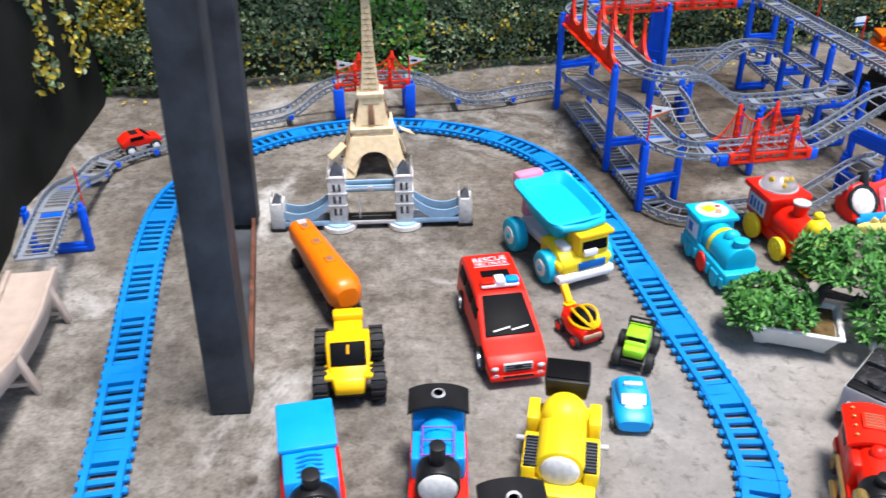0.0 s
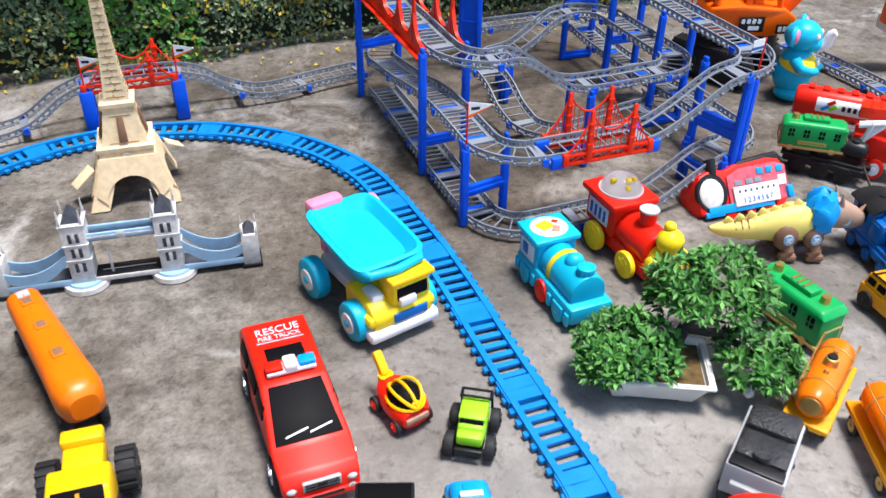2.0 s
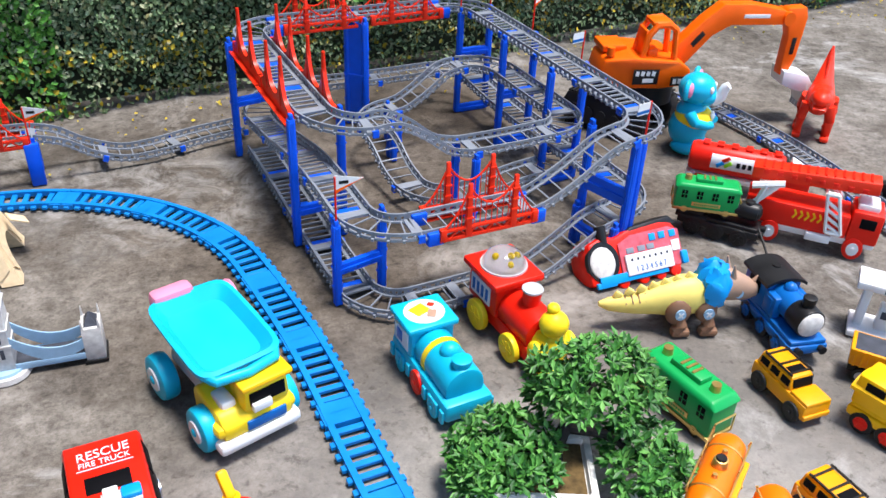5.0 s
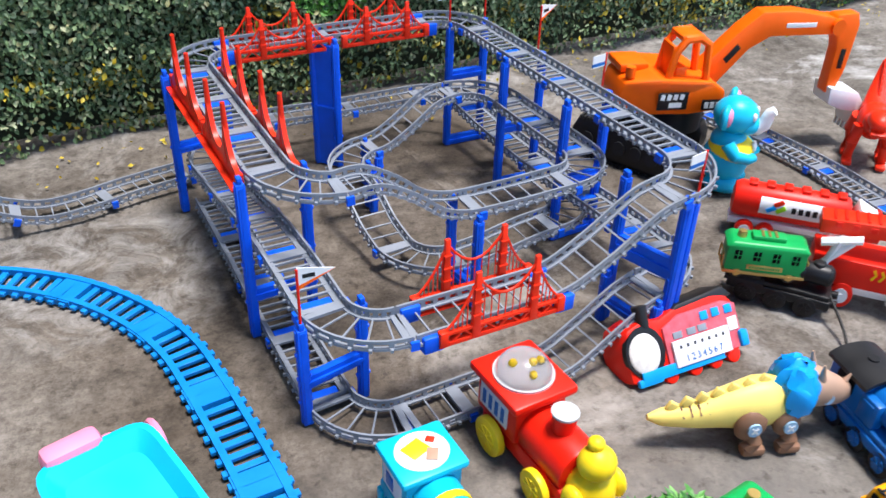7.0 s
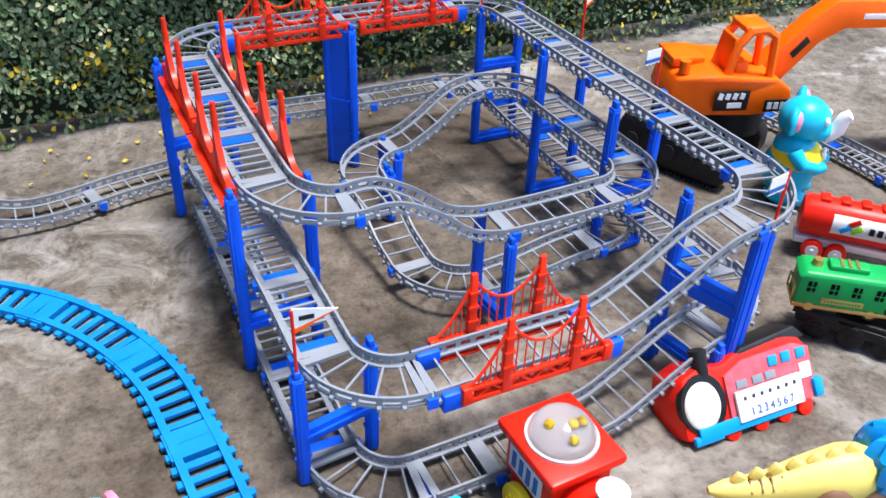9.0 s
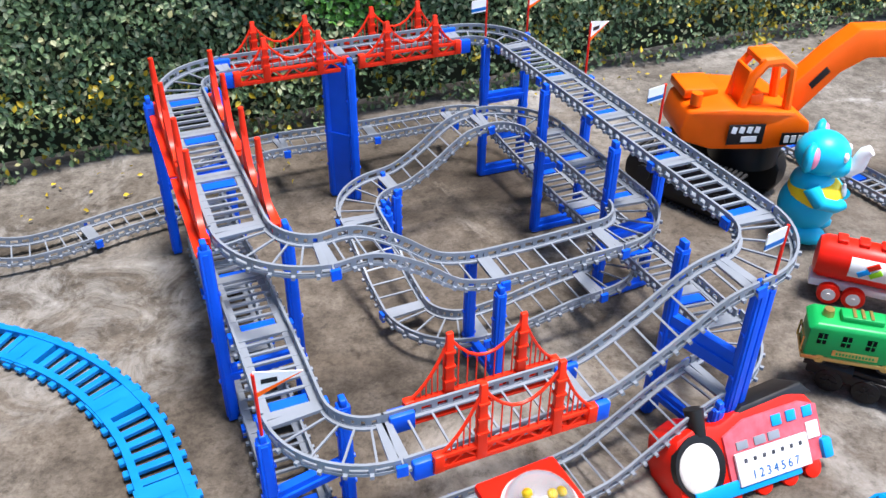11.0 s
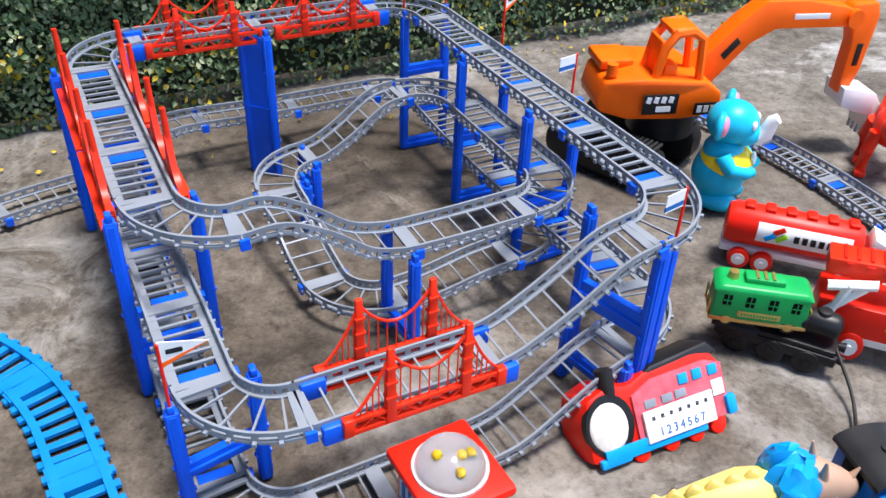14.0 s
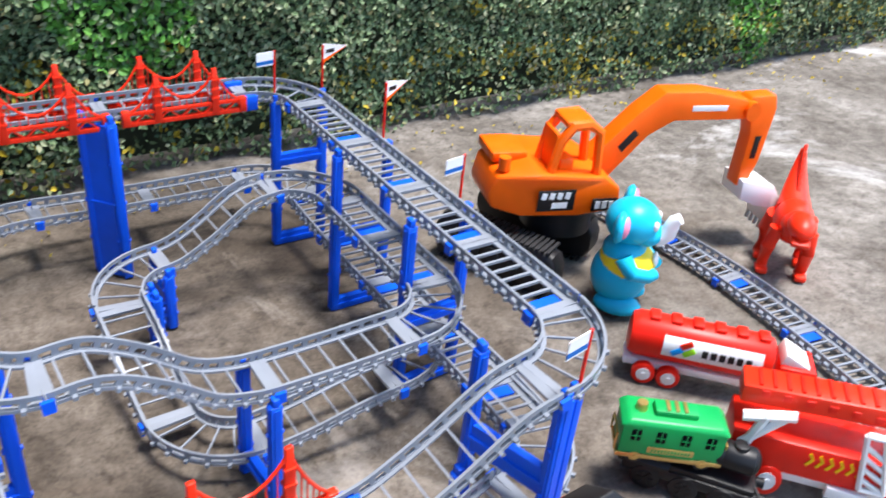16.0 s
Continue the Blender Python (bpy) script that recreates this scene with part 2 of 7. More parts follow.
M = {
    "concrete": concrete(),
    "grey": mat("grey_plastic", (0.215, 0.237, 0.272), 0.36, vary=0.1, bump=0.02),
    "blue": mat("deep_blue_plastic", (0.001, 0.095, 0.72), 0.4, vary=0.12, bump=0.02),
    "red": mat("red_plastic", (0.78, 0.014, 0.004), 0.36, vary=0.1, bump=0.02),
    "redor": mat("red_orange_plastic", (0.82, 0.03, 0.008), 0.34, vary=0.1, bump=0.02),
    "track": mat("sky_blue_plastic", (0.003, 0.2, 0.57), 0.4, vary=0.12, bump=0.03),
    "cyan": mat("turquoise_plastic", (0.004, 0.42, 0.62), 0.36, vary=0.08, bump=0.02),
    "tblue": mat("bright_blue_plastic", (0.003, 0.29, 0.72), 0.34, vary=0.08, bump=0.02),
    "navy": mat("mid_blue_plastic", (0.003, 0.12, 0.42), 0.33, vary=0.1, bump=0.02),
    "yellow": mat("yellow_plastic", (0.85, 0.48, 0.004), 0.36, vary=0.08, bump=0.02),
    "lemon": mat("lemon_plastic", (0.86, 0.62, 0.015), 0.38, vary=0.08, bump=0.02),
    "amber": mat("amber_yellow_plastic", (0.8, 0.33, 0.003), 0.36, vary=0.1, bump=0.02),
    "orange": mat("orange_plastic", (0.96, 0.128, 0.001), 0.38, vary=0.08, bump=0.02),
    "orange2": mat("warm_orange_plastic", (0.84, 0.17, 0.003), 0.3, vary=0.1, bump=0.02),
    "white": mat("white_plastic", (0.78, 0.78, 0.77), 0.4, vary=0.06, bump=0.02),
    "offwhite": mat("worn_white_plastic", (0.68, 0.67, 0.63), 0.5, vary=0.14, bump=0.06),
    "black": mat("black_plastic", (0.009, 0.009, 0.01), 0.4, vary=0.3, bump=0.04, spec=0.3),
    "coal": mat("glossy_coal", (0.012, 0.012, 0.013), 0.22, vary=0.4, bump=0.9, bump_scale=420.0, spec=0.5),
    "tyre": mat("black_rubber", (0.018, 0.018, 0.019), 0.6, vary=0.25, bump=0.1),
    "dark": mat("tinted_window", (0.004, 0.004, 0.005), 0.5, vary=0.1, bump=0.0, spec=0.06),
    "green": mat("green_plastic", (0.006, 0.32, 0.075), 0.34, vary=0.1, bump=0.02),
    "lime": mat("lime_plastic", (0.3, 0.68, 0.02), 0.4, vary=0.08, bump=0.02),
    "gold": mat("gold_trim", (0.62, 0.42, 0.14), 0.3, metal=0.8, vary=0.15, bump=0.05),
    "chrome": mat("chrome", (0.7, 0.7, 0.72), 0.18, metal=1.0, vary=0.05, bump=0.0),
    "petal": mat("pale_petal", (0.6, 0.62, 0.56), 0.6),
    "silver": mat("silver_plastic", (0.42, 0.43, 0.44), 0.35, vary=0.1, bump=0.02),
    "straw": mat("pale_yellow_plastic", (0.84, 0.66, 0.17), 0.42, vary=0.1, bump=0.03),
    "pink": mat("pink_plastic", (0.72, 0.24, 0.36), 0.4, vary=0.06, bump=0.02),
    "brown": mat("brown_plastic", (0.23, 0.12, 0.07), 0.5, vary=0.15, bump=0.05),
    "tan": mat("tan_plastic", (0.4, 0.25, 0.17), 0.5, vary=0.1, bump=0.05),
    "card": mat("cream_foam_card", (0.78, 0.6, 0.37), 0.75, vary=0.14, scale=120, bump=0.1),
    "cardline": mat("brown_print", (0.36, 0.25, 0.12), 0.75, vary=0.2, scale=90),
    "stone": mat("pale_printed_card", (0.62, 0.6, 0.57), 0.7, vary=0.2, scale=160, bump=0.08),
    "lightblue": mat("pale_blue_printed_card", (0.3, 0.47, 0.63), 0.65, vary=0.12, scale=90),
    "slate": mat("dark_slate_card", (0.05, 0.055, 0.07), 0.6, vary=0.3, scale=90),
    "wood": mat("pale_pink_plastic_timber", (0.42, 0.335, 0.28), 0.55, vary=0.12, scale=50, bump=0.1),
    "steel": mat("painted_steel", (0.05, 0.055, 0.065), 0.55, vary=0.6, scale=16, bump=0.6, bump_scale=60),
    "rust": mat("rusty_steel", (0.14, 0.05, 0.028), 0.8, vary=0.6, scale=40, bump=0.5, bump_scale=120),
    "soil": mat("brown_soil", (0.12, 0.075, 0.025), 0.9, vary=0.5, scale=120, bump=0.6, bump_scale=300),
    "bark": mat("dark_bark", (0.03, 0.024, 0.02), 0.8, vary=0.4, scale=80, bump=0.5),
    "wall": mat("mossy_wall", (0.03, 0.038, 0.02), 0.95, vary=0.6, scale=9, bump=0.6, bump_scale=60),
    "blacksheet": mat("black_sheeting", (0.011, 0.012, 0.01), 0.75, vary=0.6, scale=6, bump=0.5, bump_scale=14, spec=0.08),
    "paper": mat("white_printed_paper", (0.72, 0.72, 0.74), 0.6, vary=0.05, bump=0.0),
    "rosy": mat("rosy_printed_plastic", (0.6, 0.1, 0.13), 0.4, vary=0.35, scale=90, bump=0.02),
    "wire": mat("black_cable", (0.01, 0.01, 0.01), 0.5, bump=0.0),
    "grape": mat("violet_plastic", (0.2, 0.05, 0.35), 0.35, vary=0.1, bump=0.02),
    "creeper": leaf_mat("creeper_leaf", [(0.0, (0.045, 0.085, 0.035)), (0.3, (0.11, 0.18, 0.075)), (0.6, (0.18, 0.26, 0.115)), (0.82, (0.28, 0.335, 0.175)), (0.94, (0.42, 0.43, 0.26)), (1.0, (0.5, 0.44, 0.18))]),
    "brightleaf": leaf_mat("bright_leaf", [(0.0, (0.06, 0.2, 0.025)), (0.5, (0.11, 0.33, 0.04)), (1.0, (0.2, 0.45, 0.08))]),
    "yellowleaf": leaf_mat("yellow_leaf", [(0.0, (0.28, 0.2, 0.015)), (0.5, (0.5, 0.36, 0.02)), (1.0, (0.62, 0.48, 0.05))]),
    "bonsai": leaf_mat("bonsai_leaf", [(0.0, (0.02, 0.09, 0.016)), (0.4, (0.05, 0.2, 0.03)), (0.75, (0.1, 0.32, 0.05)), (1.0, (0.2, 0.46, 0.11))]),
}
glass = mat("clear_plastic", (0.98, 0.9, 0.9), 0.03, vary=0.0, bump=0.0, trans=1.0)
M["glass"] = glass


# ---- mesh helpers ----
def part(name, bm, material, parent=None, label="", angle=38.0, kind=""):
    """Links a bmesh as one mesh object under a thing or a part."""
    bmesh.ops.recalc_face_normals(bm, faces=bm.faces)
    lim = radians(angle)
    for f in bm.faces:
        f.smooth = True
    for e in bm.edges:
        e.smooth = len(e.link_faces) == 2 and e.calc_face_angle(0.0) < lim
    me = bpy.data.meshes.new(name)
    bm.to_mesh(me)
    bm.free()
    me.materials.append(M[material])
    ob = new(name, me)
    if parent:
        ob.parent = parent
    if label or kind:
        tagged(ob, label=label, kind=kind)
    return ob


def each(name, bms, material, parent):
    """One part for each bmesh."""
    return [part(name, b, material, parent) for b in bms]


def thing(name, x, y, z, rz, label, category, group="", rx=0, ry=0):
    e = new(name)
    e.empty_display_size = 0.02
    e.matrix_world = pose(x, y, z, rx, ry, rz)
    return tagged(e, label=label, category=category, group=group)


def box(c, s, bevel=0.0, rot=(0, 0, 0), bm=None, seg=2, taper=1.0, taper_y=None):
    """A box of size s at c; taper scales its top. Adds to bm."""
    bm = bm or bmesh.new()
    t = bmesh.new()
    bmesh.ops.create_cube(t, size=1)
    ty = taper if taper_y is None else taper_y
    for v in t.verts:
        k, ky = (taper, ty) if v.co.z > 0 else (1, 1)
        v.co = Vector((v.co.x * s[0] * k, v.co.y * s[1] * ky, v.co.z * s[2]))
    if bevel > 0:
        bmesh.ops.bevel(t, geom=t.edges[:], offset=min(bevel, min(s) * 0.45), segments=seg, affect="EDGES", profile=0.5)
    bmesh.ops.transform(t, matrix=pose(*c, *rot), verts=t.verts[:])
    return merge(bm, t)


def merge(bm, t):
    me = bpy.data.meshes.new("tmp")
    t.to_mesh(me)
    t.free()
    bm.from_mesh(me)
    bpy.data.meshes.remove(me)
    return bm


def cyl(p0, p1, r0, r1=None, seg=20, bm=None, bevel=0.0):
    bm = bm or bmesh.new()
    p0, p1 = Vector(p0), Vector(p1)
    t = bmesh.new()
    h = (p1 - p0).length
    bmesh.ops.create_cone(t, cap_ends=True, segments=seg, radius1=r0, radius2=r0 if r1 is None else r1, depth=h)
    if bevel:
        ed = [e for e in t.edges if e.is_manifold and e.calc_face_angle(0) > 0.9]
        bmesh.ops.bevel(t, geom=ed, offset=bevel, segments=2, affect="EDGES", profile=0.5)
    m = Matrix.Translation((p0 + p1) / 2) @ (p1 - p0).to_track_quat("Z", "Y").to_matrix().to_4x4()
    bmesh.ops.transform(t, matrix=m, verts=t.verts[:])
    return merge(bm, t)


def ball(c, r, bm=None, seg=20, cut=None):
    """An ellipsoid; cut drops what lies below that local height (a dome)."""
    bm = bm or bmesh.new()
    t = bmesh.new()
    bmesh.ops.create_uvsphere(t, u_segments=seg, v_segments=max(8, seg // 2), radius=1)
    if cut is not None:
        bmesh.ops.bisect_plane(t, geom=t.verts[:] + t.edges[:] + t.faces[:], plane_co=(0, 0, cut), plane_no=(0, 0, -1), clear_outer=True)
        bmesh.ops.holes_fill(t, edges=[e for e in t.edges if e.is_boundary])
    r = (r, r, r) if isinstance(r, (int, float)) else r
    bmesh.ops.transform(t, matrix=Matrix.Translation(c) @ Matrix.Diagonal((*r, 1)), verts=t.verts[:])
    return merge(bm, t)


def prism(pts, w, bm=None, bevel=0.0, y0=0.0):
    """A side profile of (x, z) points, w thick across y about y0."""
    bm = bm or bmesh.new()
    t = bmesh.new()
    a = [t.verts.new((x, y0 - w / 2, z)) for x, z in pts]
    b = [t.verts.new((x, y0 + w / 2, z)) for x, z in pts]
    t.faces.new(a)
    t.faces.new(b[::-1])
    for i in range(len(a)):
        j = (i + 1) % len(a)
        t.faces.new((a[j], a[i], b[i], b[j]))
    bmesh.ops.recalc_face_normals(t, faces=t.faces)
    if bevel:
        bmesh.ops.bevel(t, geom=t.edges[:], offset=bevel, segments=2, affect="EDGES", profile=0.5)
    return merge(bm, t)


def tube(pts, r, seg=8, bm=None, taper=None):
    """A round tube along points; taper: radius factor at the end."""
    bm = bm or bmesh.new()
    pts = [Vector(p) for p in pts]
    rings = []
    n = len(pts)
    for i, p in enumerate(pts):
        d = (pts[min(i + 1, n - 1)] - pts[max(i - 1, 0)]).normalized()
        q = d.to_track_quat("Z", "Y")
        k = r * (1 + ((taper or 1) - 1) * i / max(1, n - 1))
        rings.append([bm.verts.new(p + q @ Vector((k * math.cos(a), k * math.sin(a), 0))) for a in [2 * math.pi * j / seg for j in range(seg)]])
    for a, b in zip(rings, rings[1:]):
        for j in range(seg):
            bm.faces.new((a[j], a[(j + 1) % seg], b[(j + 1) % seg], b[j]))
    bm.faces.new(rings[0][::-1])
    bm.faces.new(rings[-1])
    return bm


def loft(sections, bm=None, n=20, power=2.6):
    """A closed body through superellipse sections (x, z centre, half width, half height)."""
    bm = bm or bmesh.new()
    rings = []
    for x, zc, hw, hh in sections:
        ring = []
        for j in range(n):
            a = 2 * math.pi * j / n
            c, s = math.cos(a), math.sin(a)
            ring.append(bm.verts.new((x, hw * math.copysign(abs(c) ** (2 / power), c), zc + hh * math.copysign(abs(s) ** (2 / power), s))))
        rings.append(ring)
    for a, b in zip(rings, rings[1:]):
        for j in range(n):
            bm.faces.new((a[j], a[(j + 1) % n], b[(j + 1) % n], b[j]))
    bm.faces.new(rings[0][::-1])
    bm.faces.new(rings[-1])
    return bm


def lettering(name, text, size, material, parent, m, label=""):
    cu = bpy.data.curves.new(name, "FONT")
    cu.body, cu.size, cu.align_x, cu.align_y, cu.extrude = text, size, "CENTER", "CENTER", 0.0002
    tmp = bpy.data.objects.new(name, cu)
    me = bpy.data.meshes.new_from_object(tmp)
    bpy.data.objects.remove(tmp)
    me.materials.clear()
    me.materials.append(M[material])
    ob = new(name, me)
    ob.parent = parent
    ob.matrix_basis = m
    if label:
        tagged(ob, label=label)
    return ob


def wheel(parent, x, y, r, w, hub="white", tyre="tyre", spokes=0, name="wheel"):
    """Axle along y at (x, y, r): a tyre with tread edges, and a hub on its outer side."""
    s = 1 if y > 0 else -1
    wh = part(name, cyl((x, y - w / 2, r), (x, y + w / 2, r), r, seg=24, bevel=min(w, r) * 0.18), tyre, parent)
    bm = cyl((x, y, r), (x, y + s * (w / 2 + 0.0006), r), r * 0.6, seg=20)
    cyl((x, y, r), (x, y + s * (w / 2 + 0.002), r), r * 0.2, seg=12, bm=bm)
    part("hub", bm, hub, wh)
    each("spoke", [box((x + r * 0.36 * math.cos(a), y + s * (w / 2 + 0.0008), r + r * 0.36 * math.sin(a)), (r * 0.5, 0.0012, r * 0.14), rot=(0, -math.degrees(a), 0)) for a in [2 * math.pi * i / spokes for i in range(spokes)]], hub, wh)
    return wh


def arc(cx, cy, r, a0, a1, n=8):
    return [(cx + r * math.cos(radians(a0 + (a1 - a0) * i / n)), cy + r * math.sin(radians(a0 + (a1 - a0) * i / n))) for i in range(n + 1)]


def spline(pts, step=0.01):
    """Points at even steps along a smooth curve through pts (3D)."""
    P = [np.array(p, float) for p in pts]
    P = [2 * P[0] - P[1]] + P + [2 * P[-1] - P[-2]]
    out = []
    for i in range(1, len(P) - 2):
        a, b, c, d = P[i - 1 : i + 3]
        k = max(2, int(np.linalg.norm(c - b) / 0.003))
        for t in np.linspace(0, 1, k, endpoint=False):
            out.append(0.5 * (2 * b + (c - a) * t + (2 * a - 5 * b + 4 * c - d) * t**2 + (3 * b - a - 3 * c + d) * t**3))
    out.append(P[-2])
    out = np.array(out)
    s = np.concatenate([[0], np.cumsum(np.linalg.norm(np.diff(out, axis=0), axis=1))])
    n = max(1, round(s[-1] / step))
    q = np.linspace(0, s[-1], n + 1)
    return np.stack([np.interp(q, s, out[:, k]) for k in range(3)], 1)


# ---- the yard: floor, creeper wall, steel column ----
def floor_sheet():
    bm = bmesh.new()
    bmesh.ops.create_grid(bm, x_segments=160, y_segments=160, size=1.0)
    for v in bm.verts:
        v.co = Vector((0.5 + v.co.x * 3.2, 0.9 + v.co.y * 3.2, 0))
        v.co.z = 0.0012 * noise.noise(v.co * 9) + 0.0006 * noise.noise(v.co * 33) - 0.0018
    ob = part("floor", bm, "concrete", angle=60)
    return tagged(ob, "worn grey concrete floor with pale lime stains and dirt", "floor", kind="structure")


floor_sheet()
far = bmesh.new()
box((0, 0, -0.26), (400, 400, 0.5), bm=far)
tagged(part("ground", far, "concrete"), "grey concrete ground around the yard", "ground", kind="structure")

WALL = pose(0.6, 2.135, 0, 0, 0, 13.6)   # foot of the creeper wall; x along it, y behind it
# unseen upper height is added, to cut sky light over the coaster
wall = part("wall_north", box((0, 0.16, 1.5), (7.2, 0.2, 3.2), 0.01), "wall")
wall.matrix_world = WALL
tagged(wall, "old dark wall under a dense coat of climbing fig", "wall", kind="structure")


def leaf_cloud(name, places, material, label, parent=None, kind="stuff", category="", shape=0.62):
    """Many small folded leaves: rows of (place, normal, size)."""
    verts, faces = [], []
    for p, nrm, size in places:
        nrm = Vector(nrm).normalized()
        q = nrm.to_track_quat("Z", "Y") @ Euler((random.gauss(0, 0.5), random.gauss(0, 0.5), random.uniform(0, 6.3))).to_quaternion()
        w = size * shape * 0.5
        k = len(verts)
        for a in ((0, -size * 0.5, 0), (w * 0.9, -size * 0.15, size * 0.12), (w, size * 0.12, size * 0.1), (0, size * 0.55, -size * 0.05), (-w, size * 0.12, size * 0.1), (-w * 0.9, -size * 0.15, size * 0.12), (0, 0, 0)):
            verts.append(Vector(p) + q @ Vector(a))
        faces += [(k, k + 1, k + 6), (k + 1, k + 2, k + 6), (k + 2, k + 3, k + 6), (k + 3, k + 4, k + 6), (k + 4, k + 5, k + 6), (k + 5, k, k + 6)]
    me = bpy.data.meshes.new(name)
    me.from_pydata([tuple(v) for v in verts], [], faces)
    me.materials.append(M[material])
    ob = new(name, me)
    if parent:
        ob.parent = parent
    return tagged(ob, label, category, kind=kind)


def creeper():
    rnd = random.Random(4)
    green, bright, gold = [], [], []
    n = 0
    while n < 118000:
        x, z = rnd.uniform(-1.6, 2.2), rnd.random() * 0.5 if n % 12 else rnd.uniform(0.5, 1.3)
        v = Vector((x * 5, z * 6, 0))
        d = noise.noise(v) * 0.6 + noise.noise(v * 3) * 0.4
        if z < 0.07 and rnd.random() < 0.55 + 0.6 * noise.noise(Vector((x * 9, 3, 0))):
            continue
        n += 1
        bulge = 0.05 + 0.045 * d + 0.02 * rnd.random()
        p = (x, 0.06 - bulge - (0.03 if z < 0.25 else 0) * noise.noise(Vector((x * 3, 7, 0))), z)
        s = rnd.uniform(0.0058, 0.0118)
        nr = (rnd.gauss(0, 0.35), -1, 0.35 + rnd.gauss(0, 0.35))
        yel = noise.noise(Vector((x * 4 + 11, z * 4, 5)))
        br = noise.noise(Vector((x * 3.1 + 4, z * 3.1, 9)))
        if (x < -1.2 and yel > 0.08 and rnd.random() < 0.75) or (yel > 0.42 and rnd.random() < 0.35) or (z < 0.12 and rnd.random() < 0.1):
            gold.append((p, nr, s * 1.1))
        elif br > 0.33 and rnd.random() < 0.6:
            bright.append((p, nr, s * 1.25))
        else:
            green.append((p, nr, s))
    for nm, pl, mt, lb in (("creeper", green, "creeper", "dense dark green climbing fig covering the wall"), ("creeper_shoots", bright, "brightleaf", "fresh bright green shoots in the creeper"), ("yellow_creeper", gold, "yellowleaf", "yellowing leaves among the wall creeper")):
        ob = leaf_cloud(nm, pl, mt, lb, category="creeper")
        ob.matrix_world = WALL


creeper()


def hanging_creeper():
    rnd = random.Random(21)
    gold, green = [], []
    for i in range(2800):
        k = rnd.random()
        y, z = 1.45 + 0.42 * k, rnd.uniform(0.1, 0.6)
        if noise.noise(Vector((y * 9, z * 7, 2))) < -0.08:
            continue
        p = (-0.705 - 0.15 * (y - 1.45) + rnd.uniform(0.0, 0.03), y, z)
        (gold if rnd.random() < 0.55 else green).append((p, (1, rnd.gauss(-0.4, 0.3), rnd.gauss(0.3, 0.3)), rnd.uniform(0.01, 0.018)))
    leaf_cloud("hanging_creeper", gold, "yellowleaf", "yellow creeper hanging over the black sheeting", category="creeper")
    leaf_cloud("hanging_creeper", green, "creeper", "green creeper hanging over the black sheeting", category="creeper")


hanging_creeper()


def fallen_leaves():
    rnd = random.Random(8)
    pl = []
    for i in range(300):
        x = rnd.uniform(-1.4, 1.6)
        p = WALL @ Vector((x, -0.03 - abs(rnd.gauss(0, 0.07)), 0.003))
        pl.append((p, (rnd.gauss(0, 0.2), rnd.gauss(0, 0.2), 1), rnd.uniform(0.004, 0.009)))
    leaf_cloud("fallen_leaves", pl, "yellowleaf", "dry yellow leaves fallen at the foot of the wall", category="leaf litter")


fallen_leaves()

# black sheeting closing the yard's shaded end, enlarged out of view to block sky
sheet = bmesh.new()
box((0, 0, 1.25), (0.03, 1.7, 2.7), bm=sheet)
bmesh.ops.subdivide_edges(sheet, edges=sheet.edges[:], cuts=14, use_grid_fill=True)
for v in sheet.verts:
    v.co.x += 0.03 * noise.noise(Vector((v.co.y * 5, v.co.z * 1.5, 0)))
ob = part("black_sheet", sheet, "blacksheet", angle=60)
ob.matrix_world = pose(-0.645, 1.035, 0, 0, 0, 8.5)
tagged(ob, "black plastic sheeting hung beside the yard", "sheeting", kind="structure")

# steel stand: two channel uprights on a rusty floor rail
def channel(bm, p, size, h, rz, z0=0.0):
    """An upright channel section, open at its back."""
    w, d, th = size[0], size[1], 0.004
    t = box((0, -d / 2 + th / 2, z0 + h / 2), (w, th, h), 0.001)
    for sx in (-1, 1):
        box((sx * (w / 2 - th / 2), th / 2, z0 + h / 2), (th, d - th, h), 0.001, bm=t)
    bmesh.ops.transform(t, matrix=pose(p[0], p[1], 0, 0, 0, rz), verts=t.verts[:])
    return merge(bm, t)


stand = thing("steel_stand", -0.232, 0.862, 0, 12.5, "dark painted steel stand of two uprights on a rusty rail", "steel stand", ry=1.5)
part("upright", channel(bmesh.new(), (0, 0.02), (0.044, 0.04), 1.5, -6), "steel", stand)
part("upright", channel(bmesh.new(), (0.004, 0.424), (0.046, 0.034), 1.48, -6, 0.012), "steel", stand)
rail = box((0, 0.225, 0.002), (0.044, 0.43, 0.004), 0.001)
box((-0.02, 0.225, 0.012), (0.004, 0.43, 0.024), 0.001, bm=rail)
box((0.02, 0.225, 0.012), (0.004, 0.43, 0.024), 0.001, bm=rail)
bmesh.ops.subdivide_edges(rail, edges=[e for e in rail.edges if e.calc_length() > 0.2], cuts=24)
for v in rail.verts:
    v.co.x += 0.0016 * noise.noise(v.co * 40)
part("floor_rail", rail, "steel", stand, "dark steel floor rail")
for x, z, w, h, y0, y1 in ((0.0224, 0.013, 0.0014, 0.016, 0.06, 0.4), (0.02, 0.0242, 0.005, 0.0016, 0.03, 0.42)):
    bm = box((x, (y0 + y1) / 2, z), (w, y1 - y0, h), 0.0004)
    bmesh.ops.subdivide_edges(bm, edges=[e for e in bm.edges if e.calc_length() > 0.2], cuts=30)
    for v in bm.verts:
        v.co.z += 0.003 * noise.noise(Vector((v.co.y * 60, x * 90, 1)))
    part("rust_scar", bm, "rust", stand, "flaking red-brown rust along the rail")
part("base_cut", box((0, 0.02, 0.003), (0.034, 0.034, 0.006), 0.001), "rust", stand)


